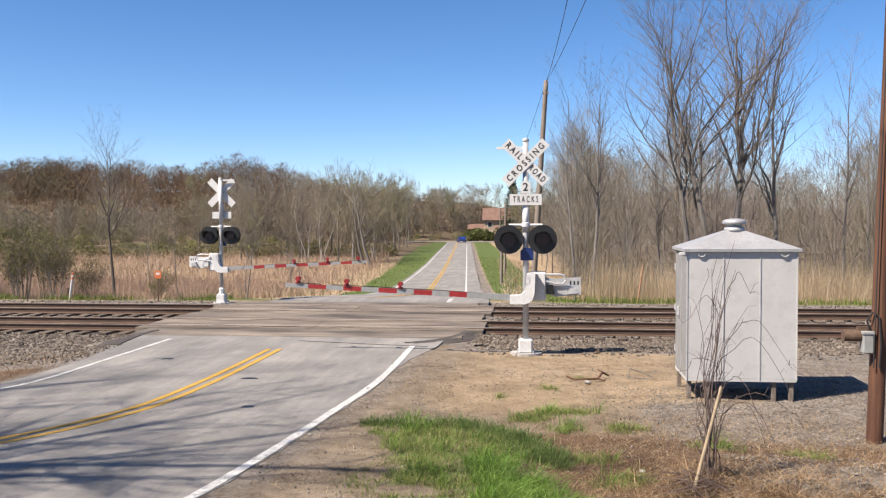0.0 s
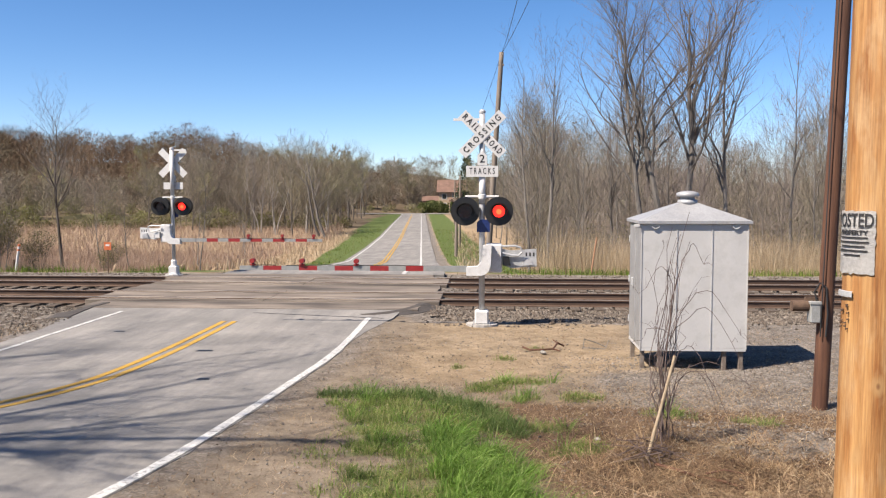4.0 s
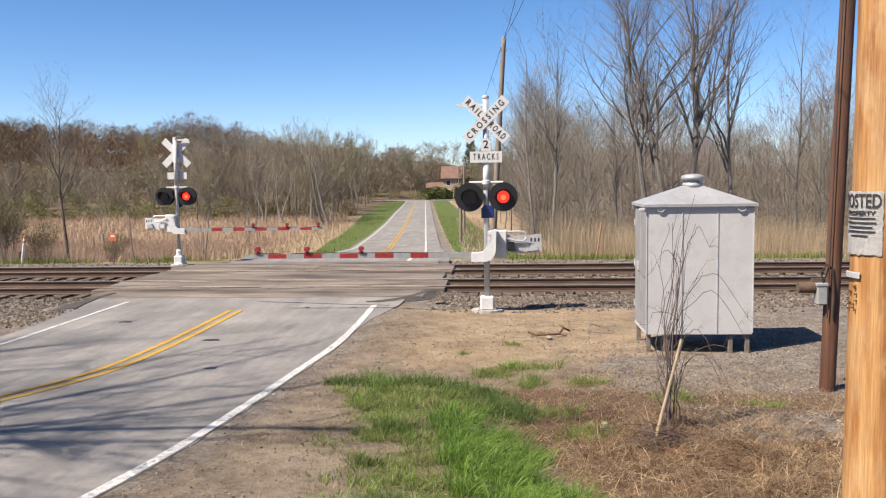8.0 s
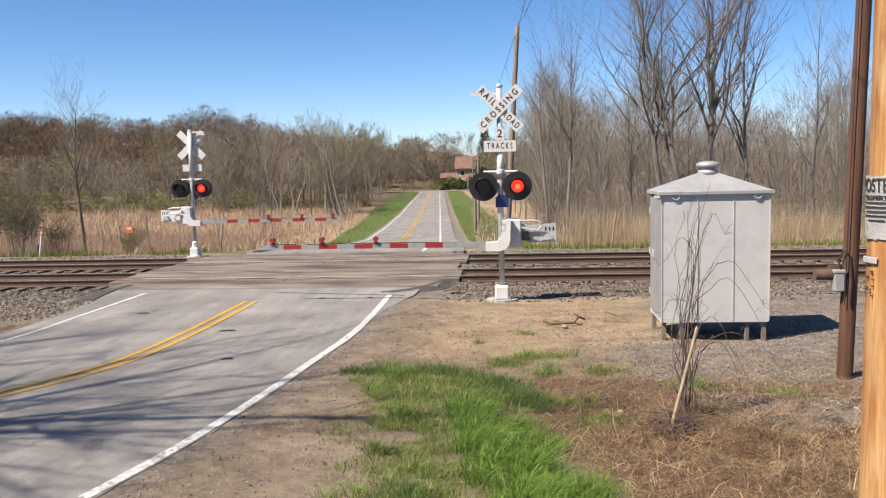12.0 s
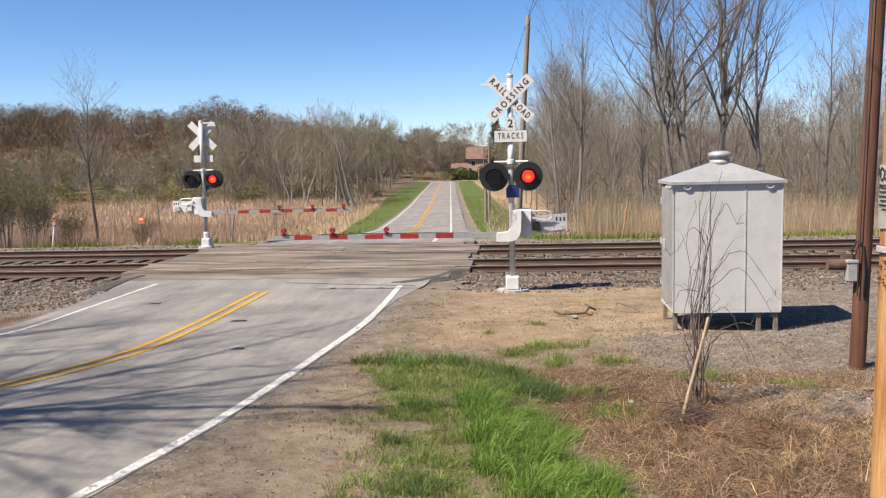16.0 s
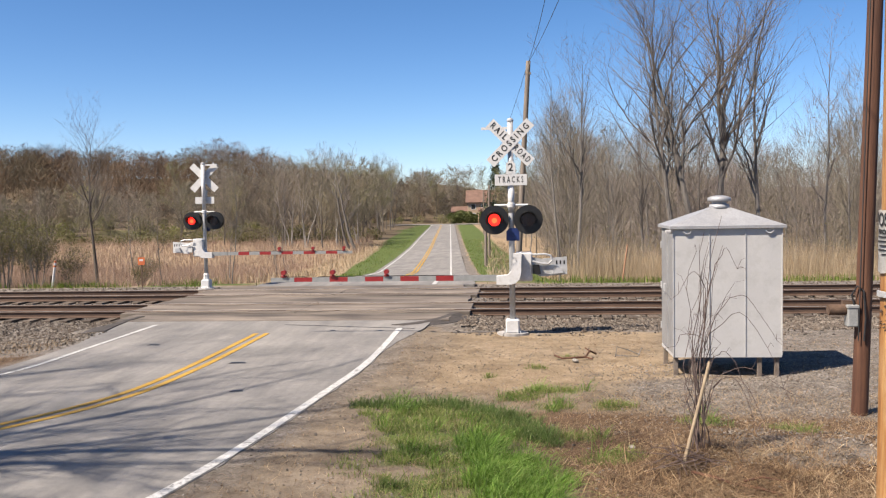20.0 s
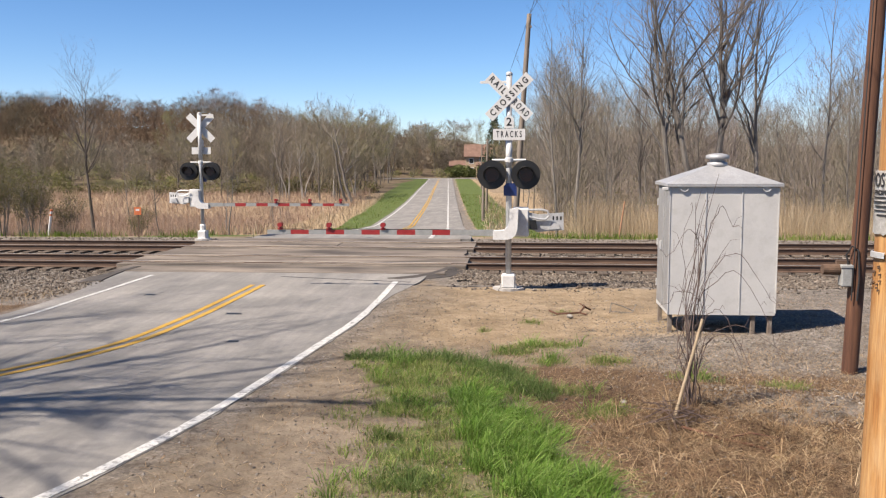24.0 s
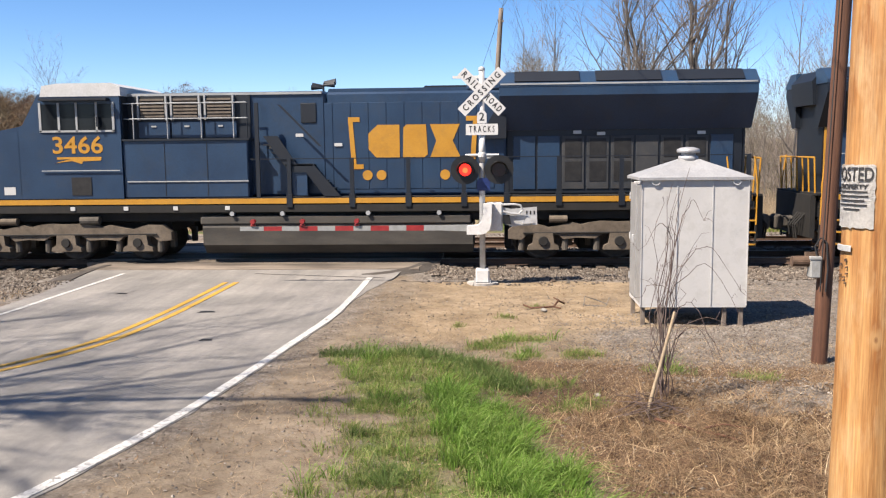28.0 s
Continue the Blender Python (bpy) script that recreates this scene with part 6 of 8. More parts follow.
    # fuel tank and air reservoirs
    tank = [(-1.40, 0.98), (-1.44, 0.90), (-1.42, 0.45), (-1.18, 0.22), (1.18, 0.22), (1.42, 0.45), (1.44, 0.90), (1.40, 0.98)]
    if not left_side:
        tank = [(-0.95, 0.98), (-0.95, 0.71), (-1.46, 0.71), (-1.46, 0.62), (-1.36, 0.60), (-1.18, 0.22)] + tank[4:]
    tk = part("fuel_tank", prism(bmesh.new(), tank, "x", *X(-3.45, 3.5)), M_loco_tank, g, "dusty grey fuel tank")
    if left_side:
        bx("tank_top", -3.4, 3.55, -1.45, -0.9, 0.98, 1.20, M_loco_tank, None, 0.03)
        for xx in (-2.6, -0.8, 1.4, 2.7):
            part("valve", R_((d * xx, -1.40, 1.26), (d * xx, -1.52, 1.26), 0.06, None, 10), M_rail_white, g)
    else:
        for x0, x1 in ((-2.55, -0.85), (-0.35, 1.35)):
            part("air_reservoir", R_((d * x0, -1.24, 1.07), (d * x1, -1.24, 1.07), 0.19, None, 20), M_loco_tan, g, "dusty tan air reservoir", True)
            for xx in (x0 + 0.3, x1 - 0.3):
                bx("reservoir_strap", xx - 0.03, xx + 0.03, -1.445, -1.2, 0.86, 0.92, M_rail_white)
        bx("equipment_box", 1.65, 3.2, -1.42, -0.9, 0.74, 1.20, M_loco_tan, None, 0.02)
        bx("equipment_box", -3.66, -2.86, -1.42, -0.9, 0.70, 1.20, M_loco_tan, None, 0.02)
    # trucks
    for tx in (-7.12, 7.12):
        bx("truck_frame", tx - 2.6, tx + 2.6, -0.85, 0.85, 0.75, 1.0, M_loco_frame)
        for k in (-1, 0, 1):
            bx("traction_motor", tx + k * 1.9 + 0.1, tx + k * 1.9 + 0.95, -0.62, 0.62, 0.22, 0.85, M_loco_frame, None, 0.05)
        for sy in (-1, 1):
            half = [(0.0, 1.00), (0.45, 1.02), (0.75, 0.98), (0.95, 0.93), (1.15, 0.98), (1.45, 0.92), (1.75, 0.86), (2.15, 0.98), (2.55, 0.97), (2.78, 0.80), (2.78, 0.58), (2.45, 0.55), (2.30, 0.68), (1.52, 0.68), (1.40, 0.56), (1.05, 0.60), (0.60, 0.58), (0.40, 0.70), (0.0, 0.70)]
            pts = [(tx + p[0], p[1]) for p in half] + [(tx - p[0], p[1]) for p in half[-2:0:-1]]
            pr("side_frame", pts, min(sy * 1.20, sy * 1.42), max(sy * 1.20, sy * 1.42), M_loco_truck, None, "dusty cast truck side frame")
            for k in (-1, 0, 1):
                ax = tx + k * 1.9
                pr("axle_box", [(ax - 0.40, 0.30), (ax + 0.40, 0.30), (ax + 0.38, 0.40), (ax + 0.27, 0.46), (ax + 0.24, 0.72), (ax - 0.24, 0.72), (ax - 0.27, 0.46), (ax - 0.38, 0.40)], min(sy * 1.22, sy * 1.47), max(sy * 1.22, sy * 1.47), M_loco_truck)
                part("bearing_cap", R_((d * ax, sy * 1.46, 0.52), (d * ax, sy * 1.52, 0.52), 0.13, 0.11, 14), M_loco_frame, g)
                for s2 in (-1, 1):
                    part("coil_spring", R_((d * (ax + s2 * 0.55), sy * 1.3, 0.28), (d * (ax + s2 * 0.55), sy * 1.3, 0.60), 0.085, None, 10), M_loco_under, g)
                    bx("brake_shoe", ax + s2 * 0.66, ax + s2 * 0.78, sy * 0.72, sy * 0.9, 0.35, 0.75, M_loco_under)
            part("brake_cylinder", R_((d * (tx - 0.9), sy * 1.38, 1.10), (d * (tx - 0.4), sy * 1.38, 1.10), 0.12, None, 12), M_loco_under, g)
            part("brake_cylinder", R_((d * (tx + 1.3), sy * 1.38, 1.08), (d * (tx + 1.75), sy * 1.38, 1.08), 0.10, None, 12), M_loco_truck, g)
            part("sand_pipe", tube(bmesh.new(), [(d * (tx + 2.7), sy * 1.2, 1.2), (d * (tx + 2.75), sy * 1.1, 0.7), (d * (tx + 2.55), sy * 0.85, 0.2)], 0.025, 6), M_loco_under, g)
            part("brake_rod", R_((d * (tx - 2.4), sy * 1.44, 0.74), (d * (tx + 2.4), sy * 1.44, 0.72), 0.02, None, 6), M_loco_frame, g)
        for k in (-1, 0, 1):
            ax = d * (tx + k * 1.9)
            part("axle", R_((ax, -1.1, 0.533), (ax, 1.1, 0.533), 0.09, None, 10), M_wheel, g)
            for sy in (-1, 1):
                wh = lathe([(0.16, sy * 0.68), (0.40, sy * 0.69), (0.50, sy * 0.685), (0.565, sy * 0.68), (0.56, sy * 0.715), (0.535, sy * 0.725), (0.530, sy * 0.83), (0.45, sy * 0.82), (0.38, sy * 0.78), (0.20, sy * 0.80), (0.15, sy * 0.86)], 32, "y")
                w = part("wheel", wh, M_wheel, g, "", True)
                w.location = (ax, 0, 0.533)
    return g


loco_a = locomotive("dark blue diesel locomotive 3289 with yellow sill stripe", "3289", 1, False)
loco_b = locomotive("dark blue diesel locomotive 3466 coupled behind, cab trailing", "3466", -1, True)

# ---- bare spring trees ----
def branch_segments(r, base, way, length, radius, level, top, out, twigs, up=0.25, kids=(5, 4, 4), wild=0.16, reach=1.0, fork=(0.45, 0.9), bole=0.3):
    """Grows one limb as short tapered pieces and its side limbs in turn."""
    n = max(3, int(length / 0.55)) if level < 2 else 3
    p, d = Vector(base), Vector(way).normalized()
    step = length / n
    spots = []
    for i in range(n):
        w_ = wild * (0.45 if level == 0 else 1.0)
        d = (d + Vector((r.normal(0, w_), r.normal(0, w_), r.normal(0, w_ * 0.6) + up * 0.12))).normalized()
        q = p + d * step
        ra, rb = radius * (1 - 0.85 * i / n), radius * (1 - 0.85 * (i + 1) / n)
        (out if level < 2 else twigs).append((p.copy(), q.copy(), ra, rb))
        p = q
        if i >= (n * bole if level == 0 else 0):
            spots.append((p.copy(), d.copy(), rb, i / n))
    if level >= top:
        return
    k = kids[min(level, len(kids) - 1)]
    for j in range(k):
        s = spots[int(len(spots) * (j + r.random()) / k) % len(spots)]
        a = r.uniform(0, 2 * math.pi)
        side = Vector((math.cos(a), math.sin(a), 0))
        spread = r.uniform(*(fork if level == 0 else (0.45, 0.9)))
        w = (s[1] * (1 - spread * 0.5) + side * spread + Vector((0, 0, up))).normalized()
        ln = length * r.uniform(0.32, 0.55) * (1.15 - 0.5 * s[3]) * (reach if level == 0 else 1.0)
        branch_segments(r, s[0], w, ln, max(0.004, s[2] * r.uniform(0.45, 0.7)), level + 1, top, out, twigs, up, kids, wild * 1.15, reach, fork)


def segments_mesh(name, segs, sides, material):
    ang = np.arange(sides) * 2 * math.pi / sides
    cs, sn = np.cos(ang), np.sin(ang)
    a = np.array([tuple(s[0]) for s in segs])
    b = np.array([tuple(s[1]) for s in segs])
    ra = np.array([s[2] for s in segs])[:, None, None]
    rb = np.array([s[3] for s in segs])[:, None, None]
    d = b - a
    d /= np.linalg.norm(d, axis=1)[:, None] + 1e-9
    ref = np.where(np.abs(d[:, 2:3]) > 0.9, np.array([[1.0, 0, 0]]), np.array([[0, 0, 1.0]]))
    u = np.cross(d, ref)
    u /= np.linalg.norm(u, axis=1)[:, None]
    v = np.cross(d, u)
    ring = u[:, None, :] * cs[None, :, None] + v[:, None, :] * sn[None, :, None]
    verts = np.concatenate([a[:, None, :] + ring * ra, b[:, None, :] + ring * rb], axis=1).reshape(-1, 3)
    n = len(segs)
    i = np.arange(sides)
    quad = np.stack([i, (i + 1) % sides, (i + 1) % sides + sides, i + sides], axis=1)
    faces = (quad[None] + (np.arange(n) * 2 * sides)[:, None, None]).reshape(-1, 4)
    me = bpy.data.meshes.new(name)
    me.from_pydata(verts.tolist(), [], faces.tolist())
    me.materials.append(material)
    return me


def leaf_buds(r, twigs, count, size):
    """Loose small bud leaves round the twig ends."""
    idx = r.integers(0, len(twigs), count)
    vs = []
    for i in idx:
        s = twigs[i]
        p = np.array(s[1]) + r.normal(0, 0.12, 3)
        a, b = r.normal(0, 1, 3), r.normal(0, 1, 3)
        a *= size / (np.linalg.norm(a) + 1e-6)
        b *= size * 0.7 / (np.linalg.norm(b) + 1e-6)
        vs += [p - a, p + b, p + a]
    faces = np.arange(len(vs)).reshape(-1, 3)
    return np.array(vs), faces


M_bud = islands("budding_leaves", [(0.088, 0.094, 0.033), (0.132, 0.132, 0.050), (0.165, 0.138, 0.066), (0.110, 0.094, 0.050)], 0.7, 0.3)
M_bud_mix = islands("grey_green_buds", [(0.165, 0.149, 0.077), (0.220, 0.198, 0.105), (0.198, 0.154, 0.105), (0.242, 0.231, 0.099)], 0.7, 0.3)
M_bud_red = islands("red_buds", [(0.121, 0.066, 0.039), (0.154, 0.094, 0.055), (0.110, 0.072, 0.044)], 0.7, 0.2)
M_bud_green = islands("young_leaves", [(0.143, 0.154, 0.050), (0.198, 0.204, 0.072), (0.253, 0.242, 0.105), (0.110, 0.121, 0.039)], 0.7, 0.35)
M_pale_bark = surf("bleached_bark", (0.187, 0.171, 0.154), (0.286, 0.264, 0.237), 3.0, 0.85, 0, 0.3, 30.0, (3, 3, 0.6), 0.1)
M_bark_far = surf("pale_far_bark", (0.088, 0.074, 0.061), (0.154, 0.132, 0.110), 3.0, 0.9, 0, 0.3, 30.0, (3, 3, 0.6), 0.2)
M_twig_far = wood_islands("far_twigs", [(0.209, 0.198, 0.110), (0.165, 0.140, 0.110), (0.193, 0.165, 0.140), (0.171, 0.154, 0.110), (0.182, 0.138, 0.105)], 0.12)
M_bark_dark = surf("dark_bark", (0.045, 0.037, 0.031), (0.095, 0.080, 0.068), 3.0, 0.9, 0, 0.5, 30.0, (3, 3, 0.6), 0.1)
TREES = {}


def grown(kind, seed, h, radius, up=0.3, kids=(7, 5, 5, 3), top=3, wild=0.12, stems=1, buds=0, bud_mat=None, bark=None, lean=0.0, reach=1.0, fork=(0.45, 0.9), bole=0.3):
    r = np.random.default_rng(seed)
    limbs, twigs = [], []
    for s in range(stems):
        a = 2 * math.pi * s / max(1, stems) + r.uniform(0, 1)
        k = 0.0 if stems == 1 else r.uniform(0.08, 0.26)
        hh = h * (1.0 if s == 0 else r.uniform(0.7, 1.0))
        branch_segments(r, (0.12 * math.cos(a) * (stems > 1), 0.12 * math.sin(a) * (stems > 1), -0.3), (k * math.cos(a) + lean, k * math.sin(a), 1), hh, radius * (1.0 if s == 0 else r.uniform(0.6, 0.9)), 0, top, limbs, twigs, up, kids, wild, reach, fork, bole)
    far = kind in ("bushy", "yellow", "round", "pale")
    if far:
        twigs = [(a, b, max(0.014, ra * 1.8), max(0.006, rb * 1.8)) for a, b, ra, rb in twigs]
    TREES[kind] = (segments_mesh("trunk", limbs, 7, bark or (M_bark_far if far else M_bark)), segments_mesh("crown", twigs, 3, M_twig_far if far else M_twig), leaf_buds(r, twigs, buds, 0.045) if buds else None, bud_mat)


def plant(kind, x, y, z, s=1.0, turn=0.0, label="bare grey-brown spring tree with fine twigs", name="tree", group="bare trees beyond the tracks"):
    t = thing(name, label, "tree", (x, y, z), group, "", turn)
    t.scale = (s, s, s)
    trunk, crown, buds, bm_ = TREES[kind]
    for nm, me in (("trunk", trunk), ("crown", crown)):
        ob = new(nm, me)
        ob.parent = t
    if buds is not None:
        if "mesh" not in TREES or kind not in TREES["mesh"]:
            me = bpy.data.meshes.new("foliage")
            me.from_pydata(buds[0].tolist(), [], buds[1].tolist())
            me.materials.append(bm_)
            TREES.setdefault("mesh", {})[kind] = me
        ob = new("foliage", TREES["mesh"][kind])
        ob.parent = t
    return t


grown("big", 12, 15.5, 0.25, 0.27, (13, 13, 11, 3), 3, 0.09, 2, reach=1.3, fork=(0.25, 0.55))
grown("swept", 14, 14.0, 0.18, 0.26, (12, 11, 9, 3), 3, 0.10, 1, lean=-0.3, reach=1.1, fork=(0.3, 0.65))
grown("tall", 21, 13.0, 0.14, 0.38, (14, 8, 7, 2), 3, 0.09, reach=0.85, fork=(0.3, 0.7))
grown("slim", 31, 12.5, 0.085, 0.36, (16, 6, 5, 2), 3, 0.08, reach=0.6)
grown("slim2", 32, 11.0, 0.08, 0.42, (13, 6, 5, 2), 3, 0.10, 2, reach=0.7, fork=(0.3, 0.7))
grown("lone", 41, 9.0, 0.11, 0.26, (22, 7, 6, 2), 3, 0.06, reach=0.78, fork=(0.5, 0.85), bole=0.38, bark=M_bark_dark)
grown("spreading", 46, 14.0, 0.30, 0.16, (15, 13, 10, 3), 3, 0.10, lean=0.42, reach=1.3, fork=(0.8, 1.3), bole=0.4)
grown("leaning", 51, 9.0, 0.19, 0.30, (6, 6, 5, 3), 3, 0.12, 1, 700, M_bud, None, -0.42)
grown("pale", 61, 9.5, 0.085, 0.25, (9, 6, 5), 2, 0.14, 3, 0, None, M_pale_bark)
grown("bushy", 71, 11.0, 0.11, 0.24, (14, 9, 8, 3), 3, 0.11, 2, 9000, M_bud_mix, bole=0.1)
grown("yellow", 72, 12.0, 0.13, 0.22, (14, 9, 7, 3), 3, 0.11, 1, 13000, M_bud_green, bole=0.12)
grown("round", 73, 11.0, 0.11, 0.25, (15, 9, 8, 3), 3, 0.11, 1, 8000, M_bud_mix, bole=0.1)
grown("shrub", 81, 2.2, 0.022, 0.35, (9, 6, 5), 2, 0.14, 11, 2600, M_bud)

RIGHT_TREES = [("big", 12.55, 48, 1.0, 20), ("swept", 11.4, 47, 1.0, 0), ("tall", 15.7, 50, 1.12, 70), ("tall", 5.4, 44.5, 0.80, 10), ("slim", 4.6, 46, 0.88, 200), ("tall", 9.9, 52, 0.72, 190),
               ("slim", 20.3, 52, 1.1, 40), ("slim", 23.0, 55, 0.9, 80), ("tall", 26.5, 56, 0.8, 150), ("slim", 14.0, 58, 0.85, 260), ("slim", 3.0, 58, 0.6, 310), ("slim", 28.5, 52, 0.95, 5),
               ("slim2", 8.4, 56, 0.75, 15), ("slim", 11.6, 60, 0.8, 115), ("slim2", 22, 64, 0.85, 90), ("bushy", 31, 60, 0.8, 20), ("slim", 6.3, 64, 0.75, 70)]
for kind, x, y, s, turn in RIGHT_TREES:
    x -= 2.5
    plant(kind, x, y, ground_z(x, y) - 0.1, s, turn)
plant("lone", -19.35, 38.0, ground_z(-19.35, 38) - 0.1, 0.80, 0, "slender lone bare tree standing in the reeds", "tree", "")
plant("tall", -26.8, 37.0, ground_z(-26.8, 37) - 0.1, 0.95, 45, "tall bare tree with thick stems in the reeds", "tree", "")
for x, y, k, turn in ((-11.5, 33.6, 0.36, 0), (-12.6, 36.5, 0.3, 50), (-21.8, 75, 0.5, 20), (-20.6, 74, 0.42, 90), (-17.5, 41.0, 0.34, 140), (-24.0, 52.0, 0.45, 200), (-15.0, 52.0, 0.4, 250)):
    plant("slim", x, y, ground_z(x, y) - 0.1, k, turn, "thin bare sapling standing in the reeds", "sapling", "saplings in the marsh")
plant("leaning", -20.2, 106.0, ground_z(-20.2, 106), 1.2, 0, "bare tree with a dark trunk leaning over the verge")
plant("leaning", -21.6, 109.0, ground_z(-21.6, 109), 1.1, 25, "bare tree with a dark trunk leaning over the verge")
for x, y, s, turn in ((-28.6, 114, 1.25, 30), (-25.2, 118, 1.3, 130), (-31.5, 117, 1.05, 200), (-23.2, 122, 1.2, 260)):
    plant("pale", x, y, ground_z(x, y), s, turn, "bleached dead tree with pale crooked limbs", "dead_tree")
VERGE_TREES = [("round", 112, 11, 1.15), ("bushy", 116, 9, 1.15), ("tall", 121, 12.5, 1.05), ("yellow", 126, 9, 1.0), ("round", 131, 11, 1.2), ("bushy", 137, 8.5, 1.2), ("tall", 142, 11, 1.15), ("yellow", 148, 8.5, 1.15), ("bushy", 155, 10, 1.3), ("tall", 162, 8, 1.25), ("round", 168, 10, 1.35), ("yellow", 176, 8, 1.2), ("bushy", 184, 9.5, 1.4), ("tall", 192, 7.5, 1.35), ("yellow", 200, 9, 1.3), ("round", 209, 8, 1.4), ("tall", 219, 9, 1.4), ("bushy", 226, 12, 1.4), ("tall", 118, 17, 1.05), ("bushy", 126, 19, 1.1), ("round", 136, 18, 1.2), ("yellow", 150, 18, 1.25), ("bushy", 122, 27, 1.1), ("yellow", 130, 36, 1.15)]
for i, (kind, y, out, s) in enumerate(VERGE_TREES):
    x = road_x(y) - 3.2 - out
    plant(kind, x, y, ground_z(x, y) - 0.1, 0.8 * s, i * 53, "budding grey-brown tree at the edge of the marsh")
for i, (kind, x, y, s) in enumerate([("yellow", -3.0, 205, 1.0), ("bushy", 0.5, 180, 1.0), ("yellow", 3.0, 226, 1.05), ("bushy", -1.5, 150, 0.8), ("yellow", -25, 262, 1.15), ("round", -19, 268, 1.15), ("yellow", -13, 272, 1.2), ("bushy", -31, 256, 1.2)]):
    plant(kind, x, y, ground_z(x, y) - 0.1, s, i * 53, "budding tree near the far junction")
# trees behind the road bend: seen by their shadows on the asphalt
for kind, x, y, s, turn in (("spreading", -17.0, 6.6, 1.12, -55), ("big", -21.0, 0.2, 1.3, 107), ("slim2", -20.4, 2.4, 1.7, 174)):
    plant(kind, x, y, ground_z(x, y) - 0.1, s, turn, "bare roadside tree that shades the asphalt", "tree", "bare trees beside the bend")
for i, (x, y, s) in enumerate([(-18.7, 32.0, 0.95), (-20.4, 32.4, 1.2), (-17.6, 32.6, 0.7), (-19.6, 33.0, 1.1), (-22.5, 32.6, 1.25), (-24.6, 33.4, 1.2), (-21.5, 34.2, 1.1), (-16.0, 35.5, 0.6), (-29, 34.0, 1.3), (24, 40, 1.2), (20.5, 42, 0.9)]):
    plant("shrub", x, y, ground_z(x, y) - 0.05, s, i * 71, "budding olive-brown shrub beside the track", "shrub", "shrubs beside the track")


# ---- far woods: nobody could count them ----
def woods(name, label, count, xs, ys, seed, mats, h=(8, 12), clear=None, twigs=420, shape=0.22, wide=(0.02, 0.055), bud=0.10, side=0.55, budn=(40, 170), stem=0.007):
    """A stand of bare trees joined into one mesh: a stem, limbs and a cloud of tapered twigs each, and loose buds."""
    r = np.random.default_rng(seed)
    V, F, BV = [], [], []
    nv = 0
    for i in range(count):
        for _ in range(20):
            x, y = r.uniform(*xs), r.uniform(*ys)
            if clear is None or not clear(x, y):
                break
        H = r.uniform(*h) * (1 if y < 100 else 0.85 + 0.5 * bumps(x + 7, y, 0.03)) * (1 - 0.32 * fade(-x, 45, 75) * (y < 190))
        base = np.array([x, y, ground_z(x, y) - 0.2])
        rad = H * r.uniform(shape * 0.7, shape * 1.4)
        lo = r.uniform(0.08, 0.3)
        # twig roots fill the crown, denser towards its shell
        t = lo + (1 - lo) * r.random(twigs)
        prof = np.sin(np.pi * np.clip((t - lo) / (1 - lo) * 0.85 + 0.12, 0, 1)) ** 0.7
        a = r.uniform(0, 2 * math.pi, twigs)
        rr = rad * prof * np.sqrt(r.random(twigs))
        p = np.stack([rr * np.cos(a), rr * np.sin(a), t * H], 1)
        out = np.stack([np.cos(a) * side, np.sin(a) * side, np.full(twigs, 0.9)], 1) + r.normal(0, 0.3, (twigs, 3))
        ln = r.uniform(0.5, 1.5, twigs)[:, None] * (H / 11)
        w = r.normal(0, 1, (twigs, 3))
        w *= (r.uniform(*wide, twigs) / np.linalg.norm(w, axis=1))[:, None]
        tri = np.stack([p - w, p + w, p + out * ln], 1)
        # stem and limbs as long tapered blades, crossed so that they have body from every side
        k = 9
        sp = np.stack([np.zeros(k), np.zeros(k), np.concatenate([[0.0], r.uniform(lo * 0.8, 0.7, k - 1)]) * H], 1)
        sa = r.uniform(0, 2 * math.pi, k)
        tip = np.stack([np.cos(sa) * rad * 0.9, np.sin(sa) * rad * 0.9, np.minimum(sp[:, 2] + H * r.uniform(0.25, 0.5, k), H)], 1)
        tip[0] = (r.normal(0, 0.3), r.normal(0, 0.3), H * 0.95)
        wid = np.concatenate([[stem * H], r.uniform(0.25, 0.55, k - 1) * stem * H])
        limbs = []
        for ax in ((1.0, 0, 0), (0, 1.0, 0)):
            off = np.array(ax)[None] * wid[:, None]
            limbs.append(np.stack([sp - off, sp + off, tip], 1))
        allt = np.concatenate([tri] + limbs).reshape(-1, 3) + base
        V.append(allt)
        m = int(r.integers(*budn))
        q = p[r.integers(0, twigs, m)] + r.normal(0, 0.3, (m, 3)) + base
        BV.append((q[:, None, :] + r.normal(0, bud, (m, 3, 3))).reshape(-1, 3))
    v = np.concatenate(V)
    soup(name, v, np.arange(len(v)).reshape(-1, 3), mats[0], label, "woods")
    bv = np.concatenate(BV)
    soup(name + "_buds", bv, np.arange(len(bv)).reshape(-1, 3), mats[1], "haze of young buds in the far woods", "woods")


M_wood_far = wood_islands("far_branches", [(0.242, 0.226, 0.116), (0.165, 0.146, 0.105), (0.187, 0.157, 0.129), (0.160, 0.138, 0.110), (0.204, 0.176, 0.151), (0.182, 0.138, 0.102), (0.209, 0.146, 0.099)])
M_wood_red = wood_islands("hillside_branches", [(0.112, 0.080, 0.058), (0.140, 0.090, 0.058), (0.112, 0.096, 0.064), (0.142, 0.106, 0.080)], 0.045)
M_wood_grey = wood_islands("grey_branches", [(0.154, 0.129, 0.120), (0.182, 0.157, 0.148), (0.154, 0.138, 0.105), (0.198, 0.171, 0.155)], 0.09)
